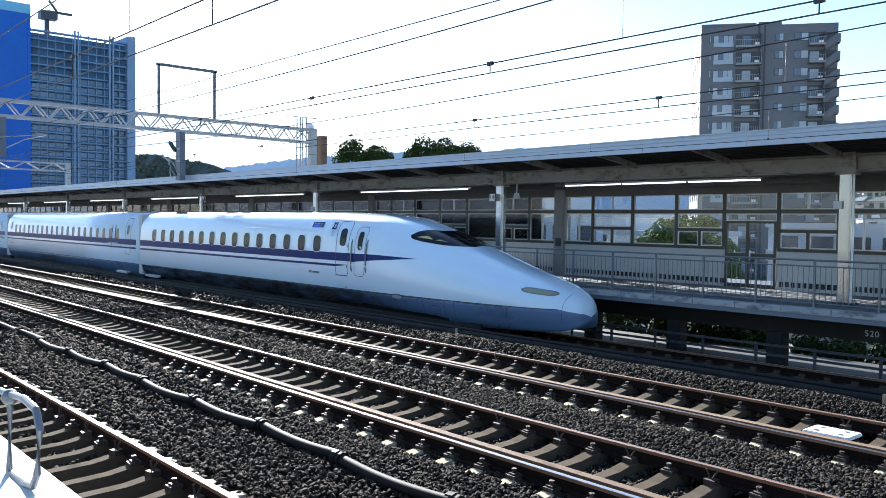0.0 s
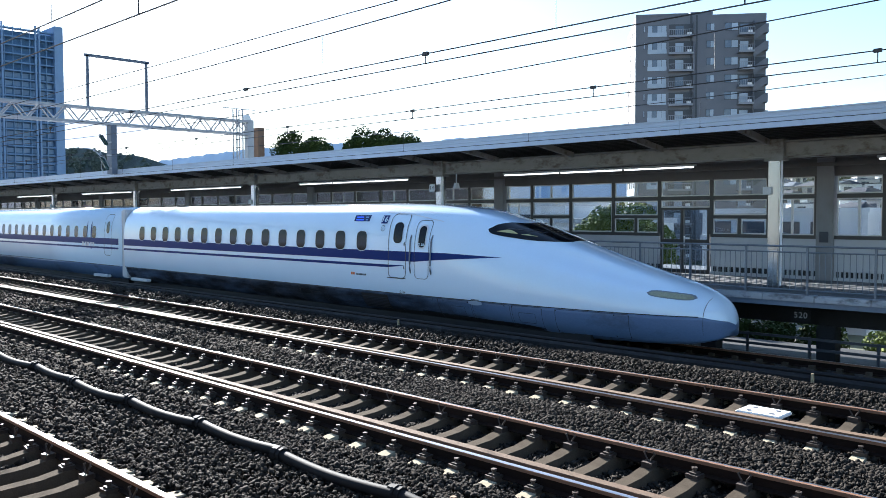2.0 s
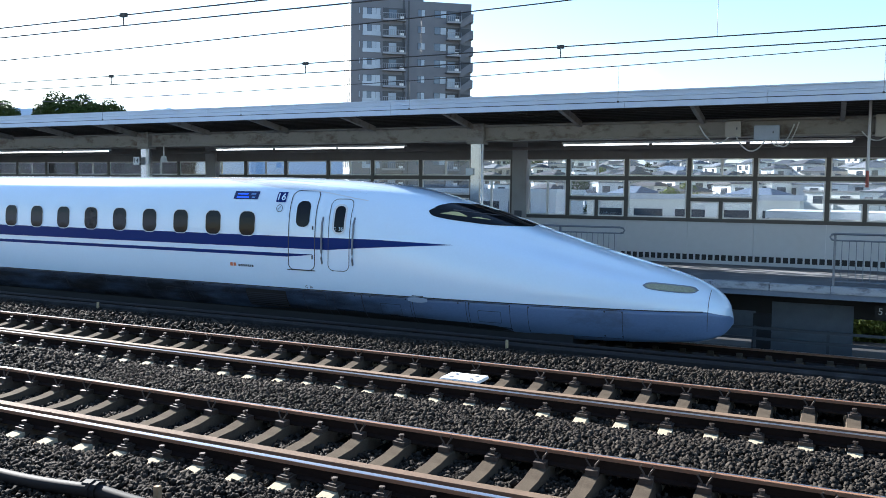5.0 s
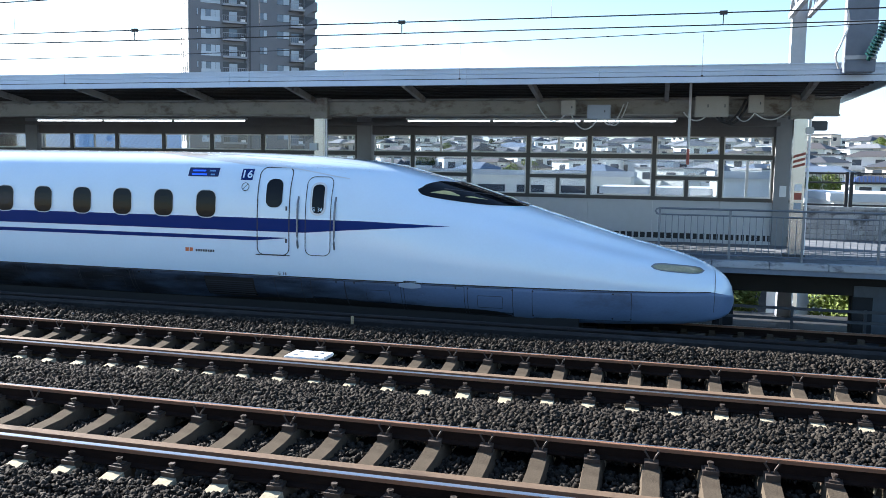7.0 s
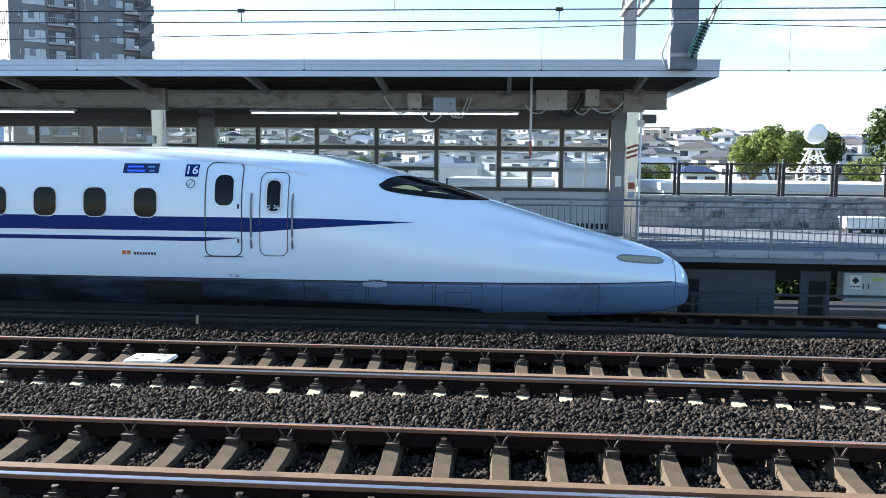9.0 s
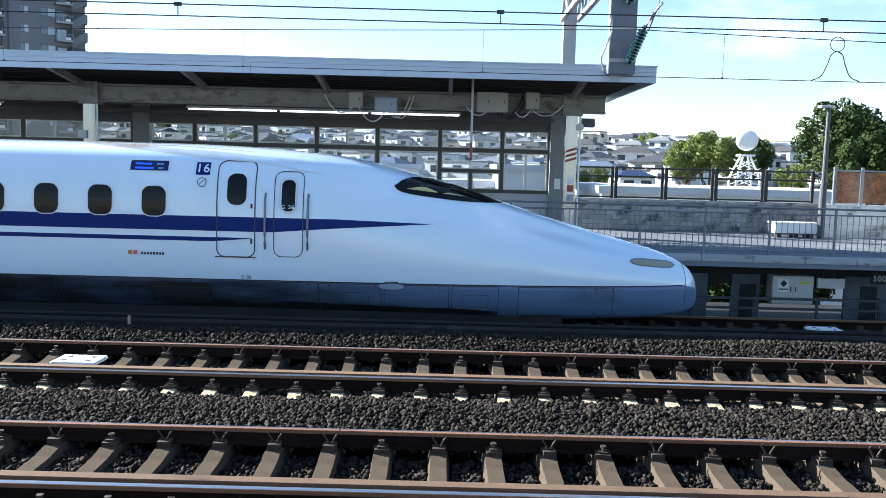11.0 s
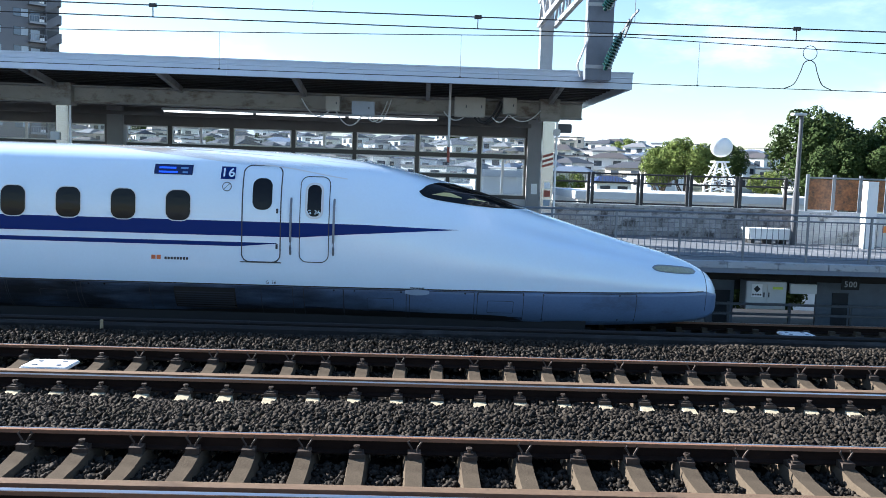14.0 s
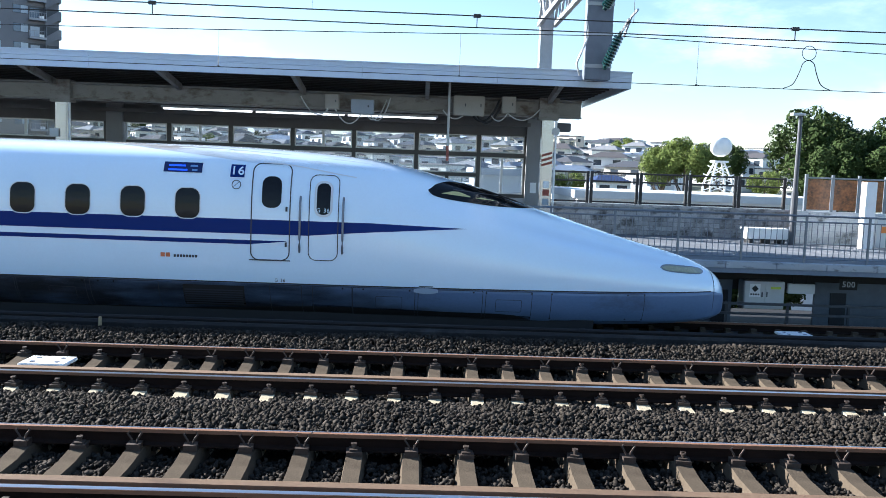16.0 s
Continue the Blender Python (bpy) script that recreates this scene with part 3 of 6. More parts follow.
def make_train():
    root = thing("bullet_train", "white bullet train with blue stripes and a long pointed nose", "train", pose(0, TRAIN_Y, TRAIN_Z))
    car = part("car_body", loft(NOSE_S, shell_rows), "white", root, "glossy white painted leading car body", smooth=True)
    skirt = part("skirt", loft(NOSE_S, skirt_rows), "skirt", root, "blue-grey lower skirt with grime", smooth=True)
    bm = bmesh.new()
    box(bm, -27.2, -3.0, -1.25, 1.25, 0.0, 0.3)
    part("underframe", bm, "under", root)
    make_side(root, car, 10.98, 15, (), 0.5, 27.2, ())
    # blue stripes: a broad one that runs out to a point on the nose, a thin one that ends at the door
    broad_top = lambda s: 2.13 if s > 7.5 else 2.13 - (7.5 - s) / 1.9 * 0.06
    broad_bot = lambda s: 1.85 if s > 8.6 else 1.85 + 0.22 * min(1, (8.6 - s) / 3.0) ** 0.8
    part("broad_stripe", skin(27.2, 5.6, broad_bot, broad_top, 0.006, 70), "stripe", car, "broad navy blue stripe")
    part("thin_stripe", skin(27.2, 9.1, lambda s: 1.65 if s > 9.8 else 1.65 + (9.8 - s) / 0.7 * 0.07, 1.73, 0.006, 50), "stripe", car, "thin navy blue stripe")
    # passenger door and crew door
    d = part("door", seam(9.40, 2.28, 0.71, 1.82, 0.14, 0.004, 0.022), "seam", car, "white flush sliding door")
    part("door_window", pill(9.39, 2.66, 0.37, 0.6, 0.15, 0.012), "black_glass", d, "dark tinted door window")
    part("door_sill", skin(9.79, 9.01, 1.345, 1.365, 0.03), "seam", d)
    for z in (1.62, 2.3):
        part("door_handle", skin(9.12, 9.08, z, z + 0.09, 0.014), "seam", d)
    d = part("crew_door", seam(8.39, 2.2, 0.54, 1.62, 0.14, 0.004, 0.016), "seam", car, "narrow white crew door")
    part("door_window", pill(8.4, 2.56, 0.26, 0.6, 0.11, 0.012), "black_glass", d, "dark narrow crew door window")
    part("door_window_rim", seam(8.4, 2.56, 0.26, 0.6, 0.11, 0.006, 0.045), "rim", d)
    flat_text("G 36", 0.11, side_pose(8.4, 2.34, 0.03), "white", d)
    for s in (8.84, 8.02):
        bm = bmesh.new()
        tube(bm, [(-s, -side(s, 1.52 + 1.08 * k / 8) - (0.03 if 0 < k < 8 else -0.01), 1.52 + 1.08 * k / 8) for k in range(9)], 0.022, 8)
        part("grab_rail", bm, "rail_grey", car, "dark grey vertical grab rail")
    # signs
    b = part("destination_display", skin(11.47, 10.74, 2.98, 3.17, 0.012), "display", car, "dark blue destination display")
    for u, v, w, m_ in ((11.22, 3.1, 0.32, "led_blue"), (10.9, 3.1, 0.14, "led_dim"), (11.2, 3.02, 0.36, "led_blue"), (10.88, 3.02, 0.1, "led_dim")):
        part("display_text", skin(u + w / 2, u - w / 2, v - 0.012, v + 0.022, 0.017), m_, b)
    b = part("car_number", skin(10.2, 9.93, 2.92, 3.16, 0.012), "stripe", car, "navy plate with the car number")
    flat_text("16", 0.25, side_pose(10.065, 3.04, 0.032), "white", b, 0.004)
    part("no_smoking_sign", seam(10.07, 2.78, 0.15, 0.15, 0.074, 0.004, 0.014), "seam", car)
    part("no_smoking_bar", skin(10.12, 10.02, lambda s: 2.73 + (10.12 - s), lambda s: 2.745 + (10.12 - s), 0.012, 3), "seam", car)
    for k, w in enumerate((0.09, 0.09)):
        part("logo", skin(11.48 - 0.1 * k, 11.4 - 0.1 * k, 1.36, 1.44, 0.01), "logo", car, "small orange company mark")
    for k in range(8):
        part("car_code", skin(11.23 - 0.058 * k, 11.188 - 0.058 * k, 1.36, 1.41, 0.01), "seam", car)
    flat_text("G 36", 0.09, side_pose(9.2, 0.965, 0.012), "seam", car)
    # headlight, nose cover, cab window
    for sg in (False, True):
        hl = part("headlight", skin(1.62, 0.66, lambda s: 1.35 - 0.05 * math.sqrt(max(0, 1 - ((s - 1.14) / 0.48) ** 4)) + (s - 1.14) * 0.09, lambda s: 1.35 + 0.055 * math.sqrt(max(0, 1 - ((s - 1.14) / 0.48) ** 4)) + (s - 1.14) * 0.09, 0.01, 16, right=sg), "lamp_glass", car, "slanted yellowish headlight lens", smooth=True)
        part("headlight_rim", skin(1.66, 0.62, lambda s: 1.35 - 0.07 * math.sqrt(max(0, 1 - ((s - 1.14) / 0.52) ** 4)) + (s - 1.14) * 0.09, lambda s: 1.35 + 0.075 * math.sqrt(max(0, 1 - ((s - 1.14) / 0.52) ** 4)) + (s - 1.14) * 0.09, 0.005, 16, right=sg), "rail_grey", hl, smooth=True)
    bm = bmesh.new()
    pts = []
    for z in [0.5 + 0.05 * k for k in range(20)]:
        if z < section(0.42)[1] - 0.02:
            pts.append((-0.42 + 0.02 * (z - 0.9), -side(0.42, z) - 0.002, z))
    tube(bm, pts, 0.006, 4)
    part("nose_seam", bm, "seam", car)
    # cab windscreen: dark glass that wraps round the crown of the nose
    win_low = lambda s: ease(s, (4.2, 4.9, 5.6, 6.1, 6.32, 6.4), (2.475, 2.50, 2.57, 2.64, 2.70, 2.78))
    def win_high(s):
        zt = section(s)[1]
        return zt if s < 5.7 else min(zt, ease(s, (5.7, 6.0, 6.25, 6.4), (2.93, 2.955, 2.90, 2.79)))
    for sg in (-1, 1):
        bm = bmesh.new()
        rows = []
        for i in range(37):
            s = 4.2 + 2.2 * i / 36
            lo, hi = min(win_low(s), section(s)[1] - 0.003), win_high(s)
            rows.append([bm.verts.new((-s, sg * (side(s, lo + (hi - lo) * math.sin(j / 10 * math.pi / 2)) + 0.012 * (1 - j / 10)), lo + (hi - lo) * math.sin(j / 10 * math.pi / 2) + 0.012 * j / 10)) for j in range(11)])
        for a, b in zip(rows, rows[1:]):
            for j in range(10):
                bm.faces.new((a[j], b[j], b[j + 1], a[j + 1]))
        bmesh.ops.recalc_face_normals(bm, faces=bm.faces[:])
        if sum(f.normal.z for f in bm.faces) < 0:
            bmesh.ops.reverse_faces(bm, faces=bm.faces[:])
        cw = part("cab_window", bm, "black_glass", car, "dark wraparound cab window", smooth=True)
        bm = bmesh.new()
        tube(bm, [(-s, sg * (side(s, 2.62 + (s - 4.3) * 0.12) + 0.012), 2.62 + (s - 4.3) * 0.12) for s in (4.75, 5.0, 5.3, 5.6, 5.9)], 0.016, 5)
        part("window_bar", bm, "seam", cw)
        if sg < 0:
            # yellow strips laid on the glass stand in for seats glinting inside
            for a, b, z0, h in ((6.15, 5.55, 2.735, 0.075), (5.45, 4.95, 2.655, 0.06)):
                part("interior_strip", skin(a, b, lambda s: z0 - (a - s) * 0.11, lambda s: z0 + h * min(1, 4 * (a - s), 4 * (s - b) + 0.2) - (a - s) * 0.11, 0.014, 8), "cab_interior", cw, "pale yellow strip on the cab window, standing for the interior")
    # lower side panels, vents and bolts on the skirt
    for s, w in ((2.95, 1.9), (4.75, 0.9), (5.9, 1.25), (7.2, 1.2), (8.2, 0.75), (9.1, 0.6), (12.2, 1.3), (13.6, 1.3), (15.0, 1.4), (16.5, 1.4), (18, 1.5), (19.6, 1.5), (21.2, 1.5), (22.8, 1.5), (24.4, 1.5)):
        part("skirt_panel", seam(s, 0.58, w, 0.58, 0.02, 0.0, 0.012), "seam", skirt)
    for s in (4.75, 7.1, 13.4):
        part("access_panel", seam(s, 0.58, 0.5, 0.24, 0.02, 0.0, 0.01), "seam", skirt)
    for s in (2.0, 2.35, 3.9, 4.3, 5.2, 5.45, 6.4, 6.7, 7.6, 8.0, 12.4, 12.7, 13.0):
        for z in (0.33, 0.84):
            part("bolt", pill(s, z, 0.035, 0.035, 0.017, 0.0), "black", skirt)
    vent = part("vent_grille", skin(11.08, 9.9, 0.4, 0.83, 0.004), "black", skirt, "dark louvred vent")
    for k in range(7):
        part("louvre", skin(11.05, 9.93, 0.43 + 0.048 * k, 0.455 + 0.048 * k, 0.016), "seam", vent)
    part("step", skin(6.62, 6.15, lambda s: 0.79 + 0.5 * (s - 6.385) ** 2 * 1.2, lambda s: 0.91 - 0.5 * (s - 6.385) ** 2, 0.05, 8), "blue_step", skirt, "small moulded foot step", smooth=True)
    part("step_top", skin(6.52, 6.25, 0.925, 0.945, 0.04, 4), "seam", skirt)
    # uneven black film over the rear skirt, thinning out towards the nose
    part("skirt_film", skin(27.1, 5.6, 0.3, 0.885, 0.003, 70), "skirt_dark_film", skirt, "uneven black film on the rear skirt", smooth=True)
    # dark strip along the foot: shade near the ground put into the colour
    part("skirt_film", skin(8.6, 4.3, 0.3, lambda s: 0.36 + 0.03 * (s - 4.3), 0.003, 30), "skirt_foot_shade", skirt, "thin dark strip of painted shade along the skirt's lower edge", smooth=True)
    # snow plough cut-out before the first bogie: a dark sheet of painted shade
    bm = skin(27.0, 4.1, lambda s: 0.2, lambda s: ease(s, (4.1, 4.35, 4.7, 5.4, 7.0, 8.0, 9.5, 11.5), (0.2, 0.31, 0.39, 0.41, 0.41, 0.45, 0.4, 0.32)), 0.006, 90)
    part("bogie_shade_strip", bm, "under", skirt, "dark strip standing in for the shade of the bogie cut-out", smooth=True)
    part("roof_edge_strip", skin(9.6, 7.8, lambda s: ease(s, (7.8, 9.6), (2.98, 3.21)), lambda s: ease(s, (7.8, 9.6), (3.0, 3.235)), 0.012), "rim", car)
    bm = bmesh.new()
    tube(bm, [(-4.15, -0.3, section(4.15)[1] - 0.03), (-4.6, -0.3, section(4.6)[1] + 0.005), (-5.3, -0.22, section(5.3)[1] + 0.01)], 0.012, 5)
    part("wiper", bm, "black", car)
    part("roof_grime", skin(13.0, 6.6, lambda s: section(s)[1] - 0.004 - 0.38 * min(1.0, (13.0 - s) / 4), lambda s: section(s)[1] - 0.002, 0.004, 40), "dark_film", car, "brownish grime on the roof shoulder", smooth=True)
    # two more cars behind
    for n_, s0 in ((1, 27.75), (2, 53.0)):
        st = [0, 8, 16, 24.5]
        c2 = part("car_body", loft(st, middle_rows), "white", root, "glossy white painted following car body", smooth=True)
        c2.location.x = -s0
        sk = part("skirt", loft(st, lambda s: skirt_rows(14)), "skirt", root, smooth=True)
        sk.location.x = -s0
        b0 = skin(14, 38.5, 1.85, 2.13, 0.006, 4)
        for nm, bmx in (("broad_stripe", b0), ("thin_stripe", skin(14, 38.5, 1.65, 1.73, 0.006, 4)), ("belt_line", skin(14, 38.5, 0.895, 0.915, 0.008, 4))):
            o = part(nm, bmx, "black" if nm == "belt_line" else "stripe", c2)
            o.location.x = 14
        wm = None
        for k in range(20):
            o = part("window", pill(14, 2.39, 0.43, 0.56, 0.15, 0.01), "black_glass", c2) if wm is None else shared("window", wm, pose(0, 0, 0), c2)
            wm = wm or o
            o.location.x = 14 - 2.6 - 1.035 * k
        for sdoor in (1.1, 23.4):
            o = part("door", seam(14, 2.28, 0.71, 1.82, 0.14, 0.004, 0.022), "seam", c2, "white flush sliding door")
            o.location.x = 14 - sdoor
            o2 = part("door_window", pill(14, 2.62, 0.32, 0.54, 0.14, 0.012), "black_glass", o)
        bm = bmesh.new()
        box(bm, 0.02, 0.5, -1.55, 1.55, 0.4, 3.42, 0.05)
        o = part("gangway_bellows", bm, "bellows", root, "grey smooth cover between two cars")
        o.location.x = -s0
        bm = bmesh.new()
        box(bm, -24.4, 0, -1.25, 1.25, 0.0, 0.3)
        o = part("underframe", bm, "under", root)
        o.location.x = -s0
    for s in (25.9, 29.8):
        bm = bmesh.new()
        box(bm, -s - 0.75, -s + 0.75, -1.66, -1.45, 0.34, 0.46, 0.02)
        part("bogie_step", bm, "rim", root, "pale bar below the car end")
    # slanted grey mark on the second car
    for k, (a, b) in enumerate(((0, 0.12), (0.5, 0.08))):
        part("slanted_mark", skin(30.6 + a, 30.6 + a + b, 1.6, lambda s: 2.9 - 3.2 * abs(s - 30.66 - a), 0.012, 4), "stripe", root)
    for k in range(5):
        part("model_mark", skin(30.3 + 0.3 * k, 30.5 + 0.3 * k, 1.72, 1.92, 0.014, 2), "rim", root)
    return root


train = make_train()

# ---- ground, tracks ----
X0, X1 = -300, 140
bm = bmesh.new()
bmesh.ops.create_grid(bm, x_segments=1, y_segments=1, size=3500, matrix=Matrix.Translation((0, 0, -7)))
structure("ground", bm, "ground", "flat town ground below the raised railway", "ground")
bm = bmesh.new()
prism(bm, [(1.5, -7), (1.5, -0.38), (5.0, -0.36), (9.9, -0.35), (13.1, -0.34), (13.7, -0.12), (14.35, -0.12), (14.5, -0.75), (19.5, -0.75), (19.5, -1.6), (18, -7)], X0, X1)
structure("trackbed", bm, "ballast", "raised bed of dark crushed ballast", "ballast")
RAIL = [(-0.07, -0.18), (0.07, -0.18), (0.07, -0.165), (0.012, -0.148), (0.012, -0.045), (0.034, -0.035), (0.034, -0.004), (-0.034, -0.004), (-0.034, -0.035), (-0.012, -0.045), (-0.012, -0.148), (-0.07, -0.165)]
CANT = 0.058      # the curve's cant: the near rail lies this much below the far one
TRACKS = (("near", 3.06, 0.0, -4.9, 0.58), ("middle", 7.94, 0.0, -1.70, 0.58), ("far", 11.895, 0.0, -1.92, 0.565), ("platform", TRAIN_Y, TRAIN_Z, -4.0, 0.58))
track_of = {}


def canted(yc, zr):
    """Tilt of a track about its far rail."""
    far_rail = Vector((0, yc + 0.7525, zr))
    return Matrix.Translation(far_rail) @ Matrix.Rotation(math.asin(CANT / 1.505), 4, "X") @ Matrix.Translation(-far_rail)


for nm, yc, zr, ph, pitch in TRACKS:
    tr = thing("track_" + nm, "ballasted railway track on concrete sleepers", "track", canted(yc, zr) if nm != "platform" else None, kind="structure")
    track_of[nm] = tr
    for sg in (-1, 1):
        bm = bmesh.new()
        prism(bm, [(yc + sg * 0.7525 + a, zr + b) for a, b in RAIL], X0, X1)
        r = part("rail", bm, "rail_rust", tr, "rusty steel rail")
        bm = bmesh.new()
        box(bm, X0, X1, yc + sg * 0.7525 + (0.006 if sg > 0 else -0.031), yc + sg * 0.7525 + 0.031, zr - 0.004, zr, 0.002)
        part("rail_head", bm, "rail_head", r, "polished bright running surface")
        bm = bmesh.new()
        for e in (-1, 1):
            box(bm, X0, X1, yc + sg * 0.7525 + e * 0.0345, yc + sg * 0.7525 + e * 0.0375, zr - 0.042, zr - 0.003)
        if sg > 0:
            box(bm, X0, X1, yc + sg * 0.7525 - 0.033, yc + sg * 0.7525 + 0.0055, zr - 0.0035, zr - 0.001)
        part("head_flank", bm, "rail_flank", r, "brown flanks of the rail head")
    if nm in ("middle", "far"):
        bm = bmesh.new()
        y = yc - 0.7525
        prism(bm, [(y + 0.135, -0.17), (y + 0.15, -0.17), (y + 0.15, -0.02), (y + 0.25, -0.02), (y + 0.25, -0.005), (y + 0.135, -0.005)], X0, X1)
        part("guard_rail", bm, "guard", tr, "brown steel guard angle inside the rail")
    # rail joints
    for x in (-9.3, -1.02, 7.2) if nm == "middle" else (-12.1, -3.9, 4.4):
        bm = bmesh.new()
        box(bm, x - 0.004, x + 0.004, yc + 0.7525 - 0.036, yc + 0.7525 + 0.036, zr - 0.05, zr + 0.0015)
        part("rail_joint", bm, "black", tr)


def sleeper_mesh():
    """A tapered prestressed sleeper across the track, its middle lower than the rail seats."""
    bm = bmesh.new()
    prof = [(-1.2, 0.0), (-0.93, 0.03), (-0.55, 0.03), (-0.3, 0.0), (0.3, 0.0), (0.55, 0.03), (0.93, 0.03), (1.2, 0.0)]
    rows = []
    for y, z in prof:
        rows.append([bm.verts.new((x, y, zz)) for x, zz in ((-0.135, -0.2), (-0.085, z), (0.085, z), (0.135, -0.2))])
    for a, b in zip(rows, rows[1:]):
        for k in range(3):
            bm.faces.new((a[k], a[k + 1], b[k + 1], b[k]))
    bm.faces.new(rows[0][::-1])
    bm.faces.new(rows[-1])
    bmesh.ops.recalc_face_normals(bm, faces=bm.faces[:])
    return bm


def clip_mesh(kind):
    """A rail fastening: a block with a bolt, or a winged spring clip."""
    bm = bmesh.new()
    if kind == "bolt":
        box(bm, -0.08, 0.08, -0.07, 0.07, 0, 0.035)
        box(bm, -0.05, 0.05, -0.045, 0.045, 0.035, 0.05)
        rod(bm, (0, 0, 0.05), (0, 0, 0.09), 0.022, 6)
        rod(bm, (0, 0, 0.075), (0, 0, 0.09), 0.034, 6)
    else:
        box(bm, -0.07, 0.07, -0.06, 0.06, 0, 0.05)
        for sg in (-1, 1):
            tube(bm, [(sg * 0.02, 0, 0.05), (sg * 0.03, 0.0, 0.075), (sg * 0.075, 0.01, 0.125), (sg * 0.05, 0.02, 0.13)], 0.011, 5)
    bmesh.ops.scale(bm, vec=(1.0, 1.05, 1.35), verts=bm.verts[:])
    return bm


sl0 = part("sleeper", sleeper_mesh(), "sleeper", track_of["near"])
sl0.data.materials.append(M["sleeper_end"])
# faces outside the rails take the lighter, sunlit tone
for f in sl0.data.polygons:
    f.material_index = int(abs(f.center.y) > 0.93)
sl0.location = (-300.5, 3.1, -0.21)
c_bolt = part("rail_clip", clip_mesh("bolt"), "clip", sl0)
c_bolt.location = (0, -0.88, 0.03)
c_wing = part("rail_clip", clip_mesh("wing"), "clip", sl0)
c_wing.location = (0, 0.62, 0.03)
rs = random.Random(4)
far_pos = []
for nm, yc, zr, ph, pitch in TRACKS:
    k0, k1 = int((X0 + 5 - ph) / pitch), int((60 - ph) / pitch)
    for k in range(k0, k1):
        x = ph + k * pitch
        if nm == "platform" and x < -20:
            continue
        if -17 < x < 9.2 and nm != "platform":
            s = shared("sleeper", sl0, pose(x + rs.uniform(-0.012, 0.012), yc, zr - 0.21 + rs.uniform(-0.004, 0.004), 0, 0, rs.uniform(-0.7, 0.7)), track_of[nm])
            for j, (dy, cm) in enumerate(((-0.865, c_bolt), (-0.625, c_bolt), (0.625, c_wing if (k * 7 + k // 3) % 5 < 3 else c_bolt), (0.88, c_bolt))):
                shared("rail_clip", cm, pose(rs.uniform(-0.01, 0.01), dy, 0.03, 0, 0, rs.uniform(-8, 8)), s)
        else:
            far_pos.append((x, yc, zr if nm == "platform" else zr - CANT / 2, nm != "platform"))
bm0 = sleeper_mesh()
for dy in (-0.88, 0.63, 0.88):
    box(bm0, -0.06, 0.06, dy - 0.05, dy + 0.05, 0.03, 0.1)
bm0.verts.index_update()
v0 = np.array([v.co[:] for v in bm0.verts])
f0 = [[v.index for v in f.verts] for f in bm0.faces]
bm0.free()
vs, fs = [], []
lean = v0.copy()
lean[:, 2] += v0[:, 1] * CANT / 1.505
for x, y, z, leans in far_pos:
    o = len(vs)
    vs += ((lean if leans else v0) + np.array((x, y, z - 0.21))).tolist()
    fs += [[o + i for i in f] for f in f0]
me = bpy.data.meshes.new("sleepers")
me.from_pydata(vs, [], fs)
me.materials.append(M["sleeper"])
tagged(new("distant_sleepers", me), "concrete sleepers further along the tracks", "sleepers", kind="stuff")


